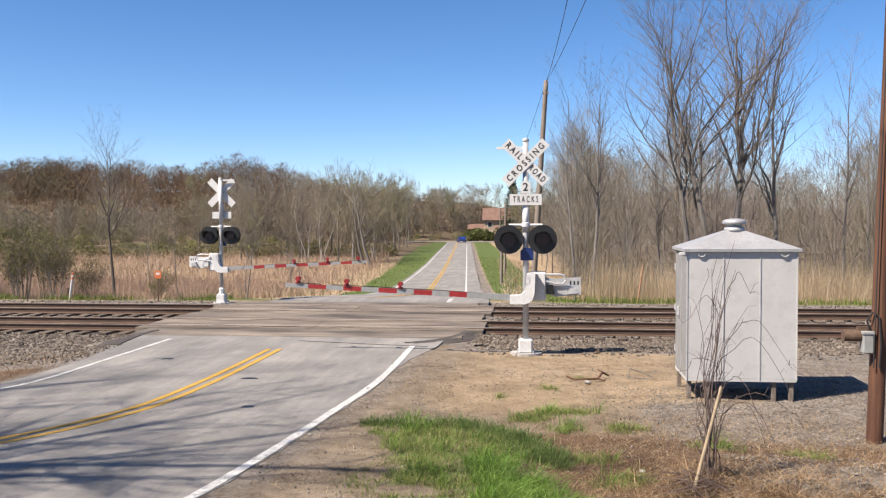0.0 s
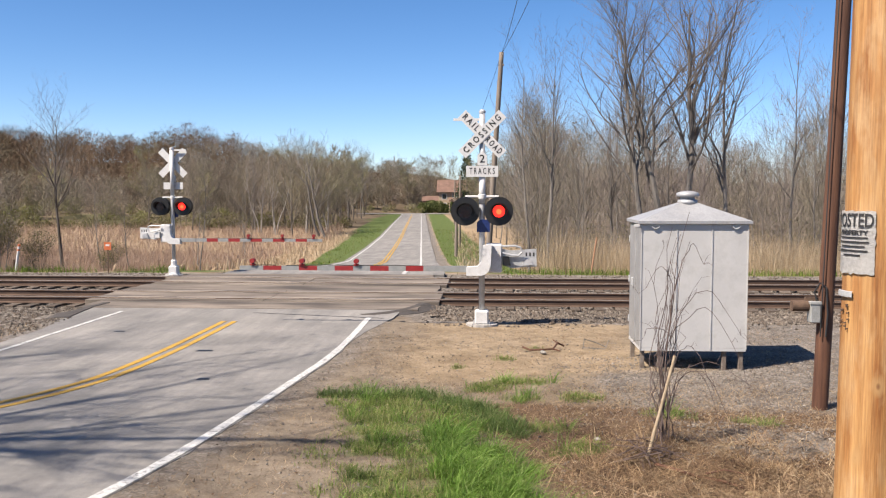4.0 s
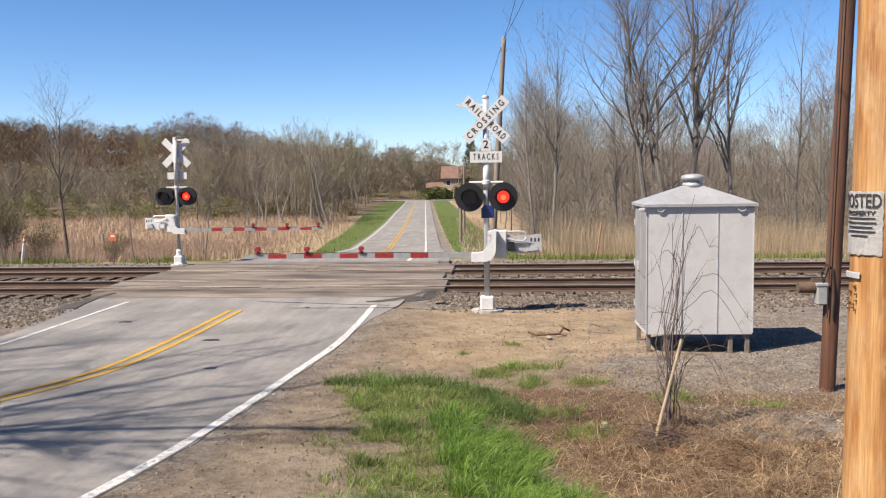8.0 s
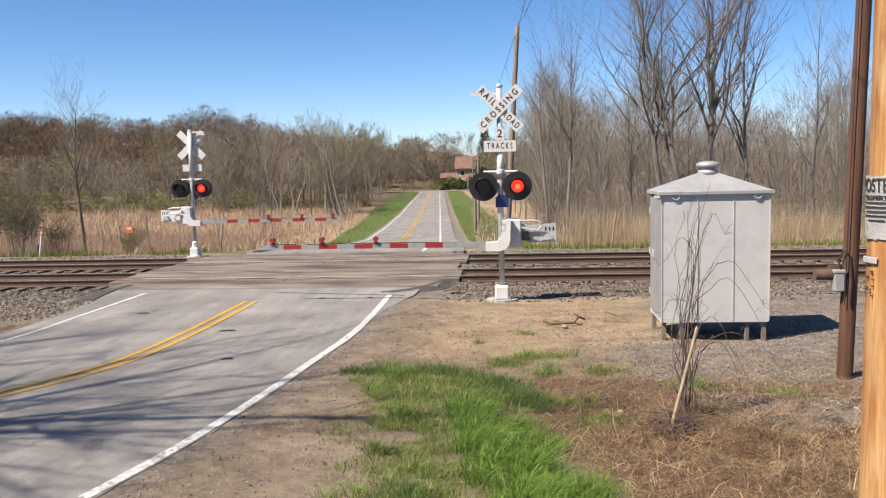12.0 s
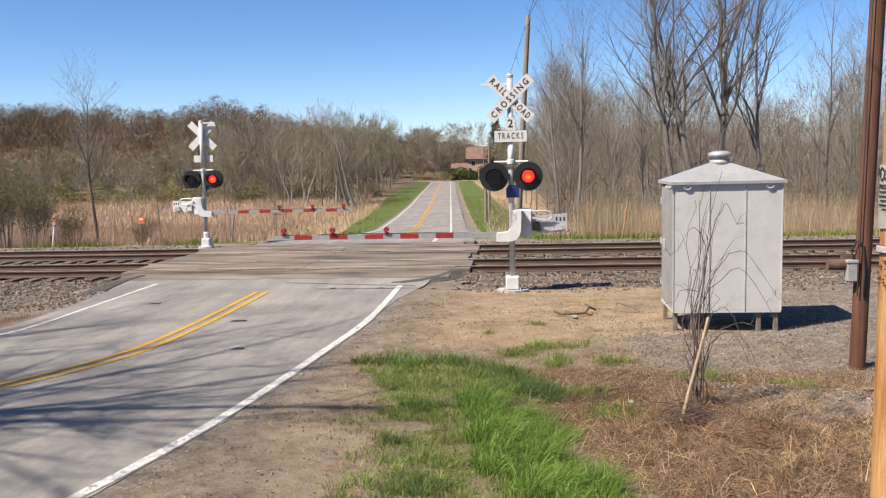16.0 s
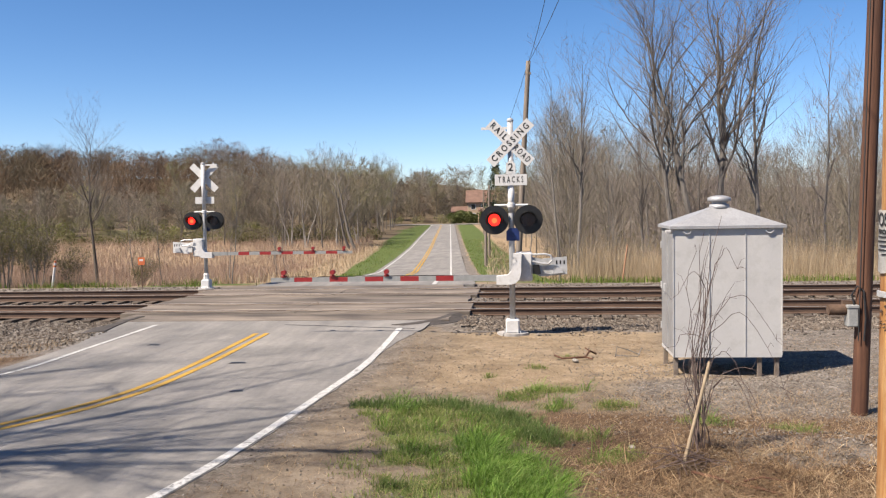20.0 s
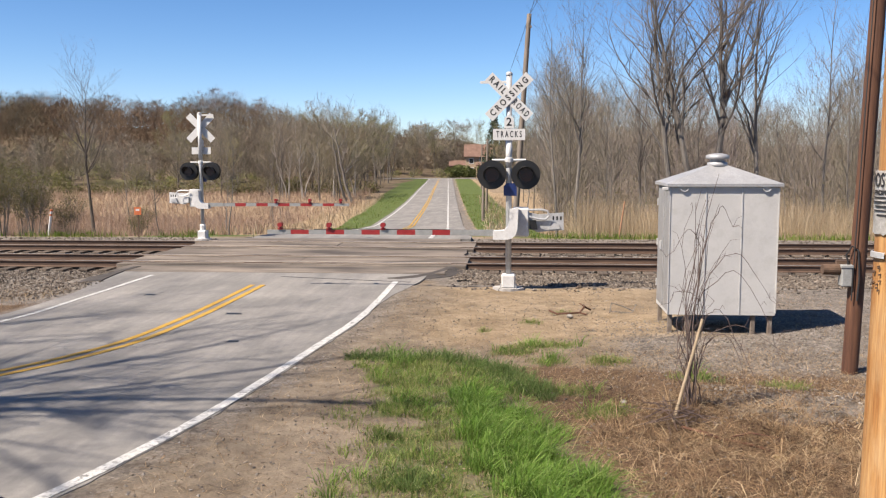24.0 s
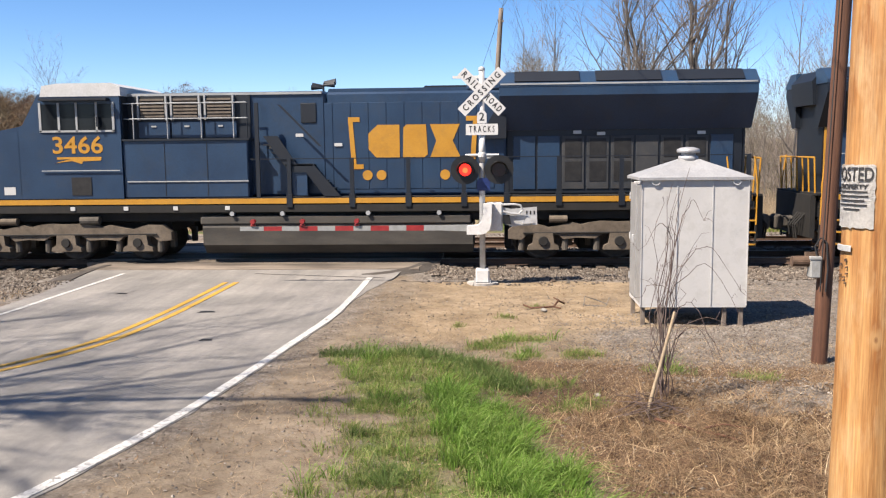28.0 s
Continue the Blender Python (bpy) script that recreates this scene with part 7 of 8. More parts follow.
M_bud_far = wood_islands("far_buds", [(0.275, 0.264, 0.099), (0.171, 0.154, 0.094), (0.193, 0.160, 0.116), (0.165, 0.151, 0.099), (0.204, 0.176, 0.132), (0.204, 0.149, 0.099), (0.231, 0.154, 0.094)])
woods("far_woods", "grey-brown budding woods on the far side of the marsh", 210, (-175, -30), (136, 196), 5, (M_wood_far, M_bud_far), (9.5, 14), lambda x, y: x > road_x(y) - 15 - 0.06 * (y - 130), 900, 0.30, (0.014, 0.034), 0.085, 0.8, (260, 700), 0.006)
woods("hillside_woods", "reddish-brown bare woods covering the hillside", 760, (-265, -34), (196, 340), 6, (M_wood_red, M_bud_red), (9, 13.5), lambda x, y: x > road_x(min(y, 230)) - 14, 340, 0.36, (0.035, 0.07), 0.12, 0.8, (140, 320), 0.005)
woods("far_woods", "bare woods beside the road and behind the reeds", 520, (0, 115), (60, 150), 8, (M_wood_grey, M_bud_far), (9.5, 14.5), lambda x, y: x < road_x(y) + 11, 900, 0.19, (0.007, 0.017), 0.045, 0.5, (60, 260), 0.005)
woods("far_woods", "budding woods behind the far junction", 190, (-80, 75), (262, 315), 9, (M_wood_far, M_bud_far), (10, 14), None, 620, 0.30, (0.035, 0.07), 0.13, 0.8, (500, 1100), 0.006)
woods("thicket", "low tangled brown thicket behind the reeds", 260, (1, 60), (44, 72), 10, (M_wood_grey, M_bud), (1.5, 4.5), lambda x, y: x < road_x(y) + 9, 260, 0.5, (0.005, 0.013), 0.035, 0.6)
woods("thicket", "low tangled olive thicket along the wood edge", 170, (-130, -22), (126, 140), 12, (M_wood_far, M_bud), (1.2, 3.2), lambda x, y: x > road_x(y) - 8, 170, 0.6, (0.02, 0.045), 0.10, 0.6, (60, 260))
woods("thicket", "olive-green budding shrubs on the lower slope", 150, (-190, -48), (140, 190), 14, (M_wood_far, M_bud_green), (2.5, 6.0), None, 240, 0.55, (0.02, 0.05), 0.11, 0.7, (260, 620), 0.006)
woods("thicket", "low brown thicket along the far crossroad", 60, (-60, 20), (240, 256), 13, (M_wood_far, M_bud_green), (1.5, 4.0), lambda x, y: -13 < x < -6, 200, 0.5, (0.03, 0.06), 0.12, 0.5, (60, 200))


# ---- beyond the far junction ----
def far_house():
    g = thing("house", "tan two-storey house with a brown roof behind the junction", "house", (-8.6, 250, -3.3))
    wall = surf("tan_siding", (0.303, 0.220, 0.149), (0.363, 0.275, 0.198), 0.6, 0.8, 0, 0.1, 3.0, (1, 1, 6))
    roof = surf("brown_shingle", (0.110, 0.063, 0.047), (0.160, 0.096, 0.072), 0.8, 0.9, 0, 0.2, 4.0)
    dark = plain("window_dark", (0.017, 0.019, 0.022), 0.1)
    part("wall", B(-6.0, 6.0, -4, 4, -0.5, 5.6), wall, g)
    part("roof", P_([(-4.7, 5.5), (4.7, 5.5), (0.4, 9.0), (-0.4, 9.0)], "x", -6.6, 6.6), roof, g)
    part("porch_roof", P_([(-7.2, 3.2), (-4.0, 3.9), (-4.0, 3.7), (-7.2, 3.0)], "x", -3, 6.4), roof, g)
    for x in (-2.8, 0.2, 3.2, 6.1):
        part("porch_post", B(x - 0.12, x + 0.12, -7.0, -6.8, -0.4, 3.1), wall, g)
    for x, z in ((-4.4, 3.6), (-1.5, 4.1), (1.6, 4.1), (4.4, 4.1), (-4.4, 1.0), (1.5, 1.0)):
        w = part("window", B(x - 0.55, x + 0.55, -4.06, -3.98, z, z + 1.3), dark, g)
        part("window_frame", B(x - 0.7, x + 0.7, -4.03, -3.97, z - 0.15, z + 1.45), M_sign_white, g)
    part("chimney", B(2.4, 3.2, -0.5, 0.5, 8.0, 9.7), roof, g)
    s = thing("shed", "low brown outbuilding behind a hedge", "shed", (-17.5, 262, -3.0))
    part("wall", B(-2.6, 2.6, -2.5, 2.5, -0.5, 2.6), roof, s)
    part("roof", P_([(-3.2, 2.5), (3.2, 2.5), (0, 4.0)], "x", -3.0, 3.0), roof, s)
    h = thing("hedge", "uneven green hedge before the house", "hedge", (-15.5, 246, -3.5))
    r = np.random.default_rng(4)
    n = 7000
    cx, cr = np.array([-3.5, -1.2, 1.2, 3.0, 4.6, 6.0]), np.array([1.6, 2.0, 1.8, 1.3, 1.7, 1.5])
    k = r.integers(0, 6, n)
    d = r.normal(0, 1, (n, 3))
    d *= (r.random(n) ** 0.35 * cr[k] / np.linalg.norm(d, axis=1))[:, None]
    p = d + np.stack([cx[k], np.zeros(n), cr[k] * 0.75], 1)
    tri = p[:, None, :] + r.normal(0, 0.2, (n, 3, 3))
    soup("foliage", tri.reshape(-1, 3), np.arange(n * 3).reshape(-1, 3), islands("hedge_leaves", [(0.066, 0.088, 0.028), (0.099, 0.121, 0.039), (0.138, 0.149, 0.061)], 0.7, 0.2), "", "", "", h)
    for x, y, hh, seed in ((-6.4, 240, 19.0, 3), (-3.2, 248, 15.0, 4)):
        c = thing("conifer", "tall dark green conifer beside the far house", "tree", (x, y, -3.6))
        r = np.random.default_rng(seed)
        part("trunk", R_((0, 0, -0.5), (0, 0, hh * 0.95), 0.28, 0.04, 8), M_bark, c)
        n = 5200
        z = hh * (0.10 + 0.90 * r.random(n) ** 1.2)
        rad = (hh - z) * 0.30 * np.sqrt(r.random(n)) * (0.7 + 0.5 * np.sin(z * 5.0) ** 2) + 0.08
        a = r.uniform(0, 6.28, n)
        p = np.stack([rad * np.cos(a), rad * np.sin(a), z - rad * 0.3], 1)
        tri = p[:, None, :] + r.normal(0, 0.17, (n, 3, 3))
        soup("foliage", tri.reshape(-1, 3), np.arange(n * 3).reshape(-1, 3), islands("conifer_needles", [(0.019, 0.030, 0.015), (0.033, 0.047, 0.022), (0.047, 0.061, 0.028)], 0.8), "", "", "", c)
    # houses on the wooded slope, half hidden
    for x, y in ((-62, 176),):
        k = thing("house", "small pale house half hidden in the woods", "house", (x, y, ground_z(x, y)))
        part("wall", B(-3.4, 3.4, -2.5, 2.5, -0.5, 2.6), M_concrete, k)
        part("roof", P_([(-3, 2.5), (3, 2.5), (0, 4.2)], "x", -3.8, 3.8), roof, k)
        part("window", B(-0.6, 0.6, -2.55, -2.48, 0.9, 2.0), dark, k)


far_house()


def far_car():
    paint = surf("blue_car_paint", (0.008, 0.033, 0.165), (0.011, 0.044, 0.198), 2.0, 0.3, 0.2, 0.02)
    dark = plain("car_glass", (0.011, 0.014, 0.017), 0.08)
    tyre = plain("tyre_rubber", (0.011, 0.011, 0.011), 0.8)
    c = thing("car", "small blue car turning off at the far junction", "car", (-18, 222, -3.6))
    part("body", P_([(-2.1, 0.3), (2.1, 0.3), (2.15, 0.7), (1.9, 0.9), (1.0, 0.98), (0.5, 1.42), (-1.2, 1.45), (-2.0, 0.98), (-2.15, 0.8)], "y", -0.88, 0.88), paint, c)
    part("windscreen", P_([(1.02, 0.99), (0.55, 1.40), (0.51, 1.40), (0.96, 0.99)], "y", -0.78, 0.78), dark, c)
    for s in (-1, 1):
        part("side_window", P_([(0.8, 1.0), (0.45, 1.36), (-1.15, 1.39), (-1.7, 1.0)], "y", min(s * 0.87, s * 0.895), max(s * 0.87, s * 0.895)), dark, c)
        part("headlight", B(2.08, 2.14, min(s * 0.5, s * 0.8), max(s * 0.5, s * 0.8), 0.6, 0.75), M_sign_white, c)
        part("tail_light", B(-2.17, -2.1, min(s * 0.55, s * 0.85), max(s * 0.55, s * 0.85), 0.7, 0.88), M_red_tape, c)
        for x in (-1.3, 1.3):
            part("wheel", R_((x, s * 0.72, 0.32), (x, s * 0.92, 0.32), 0.32, None, 18), tyre, c)
    return c


car = far_car()


def parked_suv():
    """A dark vehicle parked on the shoulder, its tail towards the tracks."""
    paint = surf("dark_navy_paint", (0.004, 0.007, 0.015), (0.007, 0.010, 0.021), 2.0, 0.25, 0.1, 0.02)
    paint.node_tree.nodes["Principled BSDF"].inputs["Specular IOR Level"].default_value = 0.03
    dark = plain("dark_car_glass", (0.008, 0.010, 0.011), 0.06)
    tyre = plain("suv_tyre", (0.011, 0.011, 0.011), 0.8)
    c = thing("parked_car", "dark navy vehicle parked on the shoulder", "car", (-3.13, 1.32, 0.06), "", "", 66)
    part("body", P_([(-2.2, 0.35), (2.3, 0.35), (2.35, 0.85), (2.3, 1.0), (-2.2, 1.0), (-2.3, 0.8)], "y", -0.92, 0.92), paint, c)
    bm = P_([(-1.0, 1.0), (2.28, 1.0), (2.2, 1.42), (2.05, 1.52), (-0.2, 1.54), (-0.55, 1.42)], "y", -0.82, 0.82)
    bmesh.ops.bevel(bm, geom=[e for e in bm.edges if min(v.co.z for v in e.verts) > 1.3], offset=0.10, segments=4, affect="EDGES")
    part("cabin", bm, paint, c, "", True)
    part("rear_window", P_([(2.26, 1.05), (2.31, 1.05), (2.22, 1.38), (2.18, 1.38)], "y", -0.7, 0.7), dark, c)
    for s in (-1, 1):
        part("side_window", P_([(-0.7, 1.04), (2.1, 1.04), (1.95, 1.44), (-0.2, 1.44)], "y", min(s * 0.815, s * 0.83), max(s * 0.815, s * 0.83)), dark, c)
        part("tail_light", B(2.3, 2.37, min(s * 0.62, s * 0.9), max(s * 0.62, s * 0.9), 0.7, 0.95), M_red_tape, c)
        for x in (-1.4, 1.4):
            part("wheel", R_((x, s * 0.72, 0.33), (x, s * 0.94, 0.33), 0.33, None, 20), tyre, c)


parked_suv()

# ---- grass, straw, reeds and stones ----
def blades(r, p, h, w, lean, bend=0.35):
    """Two-piece blades at points p: heights h, widths w, lean in metres."""
    n = len(p)
    a = r.uniform(0, 2 * math.pi, n)
    side = np.stack([np.cos(a), np.sin(a), np.zeros(n)], 1) * w[:, None] * 0.5
    ln = r.normal(0, 1, (n, 3)) * lean[:, None]
    ln[:, 2] = 0
    up = np.stack([np.zeros(n), np.zeros(n), h], 1)
    mid = p + up * 0.55 + ln * 0.35
    tip = p + up * (1 - bend * np.minimum(1, np.linalg.norm(ln, axis=1) / (h + 1e-6)))[:, None] + ln
    v = np.stack([p - side, p + side, mid + side * 0.75, mid - side * 0.75, tip], 1).reshape(-1, 3)
    i = np.arange(n)[:, None] * 5
    quads = i + np.array([[0, 1, 2, 3]])
    tris = i + np.array([[3, 2, 4]])
    return v, quads.tolist() + tris.tolist()


def heights_at(p):
    return np.array([ground_z(x, y) for x, y in p[:, :2]])


def scatter(r, n, x0, x1, y0, y1, keep):
    xy = np.stack([r.uniform(x0, x1, n), r.uniform(y0, y1, n)], 1)
    k = np.array([keep(x, y) for x, y in xy])
    return xy[r.random(n) < k]


def lay(name, r, xy, h, w, lean, material, label, category):
    p = np.concatenate([xy, heights_at(xy)[:, None]], 1)
    n = len(p)
    v, f = blades(r, p, h(n), w(n), lean(n))
    return soup(name, v, f, material, label, category)


def tufted(name, r, xy, per, h, w, material, label, spread=0.035, lay_way=(0.0, 0.0), flop=0.7):
    """Grass in tufts: each root point carries several blades that fall outwards, all pushed a little one way."""
    n = len(xy)
    c = np.repeat(xy, per, 0)
    m = len(c)
    off = r.normal(0, spread, (m, 2))
    size = np.repeat(r.uniform(0.6, 1.25, n), per)
    hh = r.uniform(h[0], h[1], m) * size
    p = np.concatenate([c + off, heights_at(c)[:, None] - 0.004], 1)
    way = off / (np.linalg.norm(off, axis=1)[:, None] + 1e-6) + r.normal(0, 0.45, (m, 2)) + np.array(lay_way)[None]
    ln = np.concatenate([way * (hh * flop * r.uniform(0.3, 1.1, m))[:, None], np.zeros((m, 1))], 1)
    a = r.uniform(0, 2 * math.pi, m)
    side = np.stack([np.cos(a), np.sin(a), np.zeros(m)], 1) * r.uniform(w[0], w[1], m)[:, None] * 0.5
    up = np.zeros((m, 3))
    up[:, 2] = hh
    q1, q2, tip = p + up * 0.5 + ln * 0.22, p + up * 0.82 + ln * 0.6, p + up * r.uniform(0.7, 0.95, m)[:, None] + ln * 1.1
    v = np.stack([p - side, p + side, q1 + side * 0.9, q1 - side * 0.9, q2 + side * 0.6, q2 - side * 0.6, tip], 1).reshape(-1, 3)
    i = np.arange(m)[:, None] * 7
    f = (i + np.array([[0, 1, 2, 3]])).tolist() + (i + np.array([[3, 2, 4, 5]])).tolist() + (i + np.array([[5, 4, 6]])).tolist()
    return soup(name, v, f, material, label, "grass")


def straw_mask(x, y):
    e = near_edge(x, y)
    if e < 0.25:
        return 0.0
    s = fade(x + 0.35 * (y - 9), -0.9, 0.7) * (1 - fade(y, 10.6, 12.8)) * (0.75 + 0.6 * bumps(x, y, 0.9))
    s = max(s, 0.34 + 0.3 * bumps(x, y, 0.7)) * (1 - 0.9 * fade(y, 17.0, 18.6))
    if 2.3 < x < 4.3 and 14 < y < 16.1:
        s = 0
    return s


r20 = np.random.default_rng(20)
def gaps(x, y, s, lo=-0.15, hi=0.2):
    """Bare gaps between clumps."""
    return fade(bumps(x + 5, y - 3, s), lo, hi)


xy = scatter(r20, 4600, -1.3, 1.7, 5.6, 10.9, lambda x, y: lush_mask(x, y) * (0.25 + 0.75 * gaps(x, y, 4.2)))
tufted("grass", r20, xy, 18, (0.10, 0.27), (0.005, 0.010), M_grass_lush, "lush bright green grass bent over in clumps", 0.035, (0.5, -0.3), 1.0)
xy = scatter(r20, 9000, -2.6, 2.8, 6.8, 12.9, lambda x, y: shady_mask(x, y) * (0.15 + 0.85 * gaps(x, y, 3.6)))
tufted("grass", r20, xy, 14, (0.06, 0.18), (0.004, 0.008), M_grass_dark, "dark green upright grass tufts", 0.035, (0.2, -0.1), 0.9)
xy = scatter(r20, 42000, -2.8, 4.0, 5.6, 16.4, lambda x, y: mixed_mask(x, y) * (0.12 + 0.88 * gaps(x, y, 2.9, -0.3, 0.15)))
tufted("grass", r20, xy, 6, (0.03, 0.11), (0.004, 0.008), M_grass_dry, "short yellow-green grass thinning into bare earth", 0.04, (0.1, -0.1), 0.85)
xy = scatter(r20, 900, -2.6, 3.4, 6.0, 14.0, lambda x, y: 0.9 * (mixed_mask(x, y) + 0.12 > 0.2) * gaps(x, y, 1.8, 0.0, 0.25) if near_edge(x, y) > 0.7 else 0)
tufted("grass", r20, xy, 30, (0.08, 0.24), (0.004, 0.009), M_grass_lush, "taller green tufts standing out of the short grass", 0.05, (0.3, -0.2), 0.95)
xy = scatter(r20, 60000, -3.6, 9.0, 5.6, 18.8, straw_mask)
lay("dead_grass", r20, xy, lambda n: r20.uniform(0.015, 0.08, n), lambda n: r20.uniform(0.003, 0.007, n), lambda n: r20.uniform(0.06, 0.25, n), M_straw, "matted brown dead grass and straw", "grass")


def heap_keep(x, y):
    k = (0.7 + 0.6 * bumps(x, y, 1.2)) * fade(x + 0.35 * (y - 9) + 0.5 * bumps(x, y, 1.5), 0.55, 1.9) * (1 - fade(y, 9.2, 11.0))
    return k * (1 - 0.85 * fade(x, 2.9, 3.5) * fade(y, 8.8, 9.7)) * (0.3 + 0.7 * gaps(x, y, 3.3))


xy = scatter(r20, 46000, -1.6, 6.0, 6.0, 13.4, lambda x, y: (0.55 + 0.6 * bumps(x, y, 1.6)) * (1 - 0.6 * lush_mask(x, y)) * (1 - fade(y, 12.2, 13.4)) * fade(x, -1.6, 0.0) * fade(math.hypot((x - 3.2) / 1.0, (y - 9.95) / 0.8), 0.5, 1.1))
lay("dead_grass", r20, xy, lambda n: r20.uniform(0.02, 0.10, n), lambda n: r20.uniform(0.003, 0.006, n), lambda n: r20.uniform(0.05, 0.20, n), M_straw, "short broken dead grass between the green tufts", "grass")
xy = scatter(r20, 62000, 0.2, 6.5, 5.6, 11.5, heap_keep)
lay("dead_grass", r20, xy, lambda n: r20.uniform(0.03, 0.20, n), lambda n: r20.uniform(0.003, 0.008, n), lambda n: r20.uniform(0.12, 0.42, n), M_heap, "tangled heap of reddish dead stems", "grass")
xy = scatter(r20, 3400, 0.4, 5.5, 5.6, 10.8, lambda x, y: 0.9 * gaps(x, y, 1.4) * fade(x + 0.35 * (y - 9), 0.3, 1.2))
lay("dead_grass", r20, xy, lambda n: r20.uniform(0.06, 0.24, n), lambda n: r20.uniform(0.004, 0.008, n), lambda n: r20.uniform(0.25, 0.6, n), M_straw, "pale loose straw stems on the heap", "grass")
xy = scatter(r20, 5000, -16, -9.6, 13.5, 18.0, lambda x, y: 0.7 if near_edge(x, y) > 0.3 else 0)
lay("dead_grass", r20, xy, lambda n: r20.uniform(0.03, 0.13, n), lambda n: r20.uniform(0.006, 0.011, n), lambda n: r20.uniform(0.05, 0.2, n), M_straw, "tan dead grass beside the road", "grass")


def flat_bits(r, xy, lo, hi):
    """Small curled leaf scraps lying on the ground."""
    n = len(xy)
    p = np.concatenate([xy, heights_at(xy)[:, None] + 0.006], 1)
    a = r.uniform(0, 6.28, n)
    s = r.uniform(lo, hi, n)
    u = np.stack([np.cos(a), np.sin(a), r.normal(0, 0.25, n)], 1) * s[:, None]
    w = np.stack([-np.sin(a), np.cos(a), r.normal(0, 0.35, n)], 1) * (s * r.uniform(0.4, 0.8, n))[:, None]
    v = np.stack([p - u, p + w, p + u, p - w], 1).reshape(-1, 3)
    return v, (np.arange(n)[:, None] * 4 + np.arange(4)[None]).tolist()


M_scrap = islands("leaf_scraps", [(0.055, 0.031, 0.020), (0.121, 0.076, 0.047), (0.198, 0.140, 0.091), (0.033, 0.023, 0.017), (0.264, 0.205, 0.143)])
xy = np.concatenate([scatter(r20, 13000, -3.8, 4.5, 5.8, 18.6, lambda x, y: (0.75 if near_edge(x, y) > 0.1 else 0.0) * max(0.1, 0.5 + bumps(x, y, 0.8))), scatter(r20, 7000, 1.0, 9.0, 6.0, 13.0, lambda x, y: 0.8), scatter(r20, 1500, -16, -9.5, 13, 17.5, lambda x, y: 0.8 if near_edge(x, y) > 0.2 else 0)])
v, f = flat_bits(r20, xy, 0.006, 0.020)
soup("leaf_litter", v, f, M_scrap, "brown dead leaf scraps strewn over bare earth", "leaf litter")


def reed_keep(x, y):
    e = near_edge(x, y)
    if e < 6.0 + 2.0 * bumps(x, y, 0.1):
        return 0.0
    return 0.85 + 0.5 * bumps(x, y, 0.12)


def tall(n, a, b):
    return r20.uniform(a, b, n)


# left marsh: dense near edge, thinner with distance
xy = np.concatenate([scatter(r20, 46000, -34, -9.5, 32.3, 46, reed_keep), scatter(r20, 46000, -60, -9.5, 46, 75, reed_keep), scatter(r20, 46000, -120, -12, 75, 132, reed_keep)])
far = np.clip((xy[:, 1] - 32) / 60, 0, 1)
swell = np.array([0.62 + 0.75 * fade(bumps(x, y, 0.33), -0.4, 0.4) for x, y in xy])
lay("reeds", r20, xy, lambda n: r20.uniform(0.45, 1.15, n) * swell, lambda n: 0.009 + 0.032 * far, lambda n: r20.uniform(0.12, 0.5, n), M_reed_pink, "pinkish-tan dead reeds filling the marsh", "reeds")
xy = np.concatenate([scatter(r20, 44000, 2.4, 34, 33.0, 44, lambda x, y: 0.9 * fade(y, 32.8, 34.5) if x > 2.6 else 0.5), scatter(r20, 20000, -2.5, 40, 44, 62, lambda x, y: 0.9 if near_edge(x, y) > 5.5 else 0)])
far = np.clip((xy[:, 1] - 32) / 60, 0, 1)
swell = np.array([0.45 + 0.75 * fade(bumps(x, y, 0.28), -0.35, 0.35) + 0.3 * bumps(x, y, 1.1) for x, y in xy])
lay("reeds", r20, xy, lambda n: r20.uniform(0.8, 2.2, n) * np.maximum(0.3, swell), lambda n: 0.009 + 0.028 * far, lambda n: r20.uniform(0.15, 0.65, n), M_reed, "tall straw-coloured reeds beside the track in uneven clumps", "reeds")
# dry fringe and green verges of the far road
xy = scatter(r20, 16000, -34, 0, 33, 120, lambda x, y: 0.9 if 1.4 < near_edge(x, y) - float(np.interp(y, (33, 45, 75, 130), (0.0, 0.3, 1.2, 2.6))) < 5.5 + bumps(x, y, 0.2) else 0)
lay("dead_grass", r20, xy, lambda n: r20.uniform(0.3, 0.8, n), lambda n: r20.uniform(0.02, 0.05, n), lambda n: r20.uniform(0.1, 0.4, n), M_reed, "pale dead grass along the far verge", "grass")
xy = scatter(r20, 26000, -30, 4, 30.6, 130, lambda x, y: (0.9 if (0.5 if x < road_x(y) else 1.4) < near_edge(x, y) < (float(np.interp(y, (33, 45, 75, 130), (1.0, 1.5, 2.6, 4.2))) if x < road_x(y) else 5.0) else 0) if y > 33 else (0.5 if near_edge(x, y) > 0.3 else 0))
lay("grass", r20, xy, lambda n: r20.uniform(0.06, 0.22, n), lambda n: r20.uniform(0.015, 0.05, n), lambda n: r20.uniform(0.03, 0.1, n), M_grass, "green grass on the verges of the far road", "grass")
xy = np.concatenate([scatter(r20, 9000, -32, -11.5, 30.5, 32.8, lambda x, y: fade(bumps(x, y, 0.35), -0.3, 0.3)), scatter(r20, 7000, 0.5, 26, 30.4, 32.6, lambda x, y: 0.7 * fade(bumps(x, y, 0.35), -0.3, 0.3))])
lay("grass", r20, xy, lambda n: r20.uniform(0.08, 0.35, n), lambda n: r20.uniform(0.012, 0.03, n), lambda n: r20.uniform(0.03, 0.15, n), M_grass, "green and tan grass along the far ballast edge", "grass")


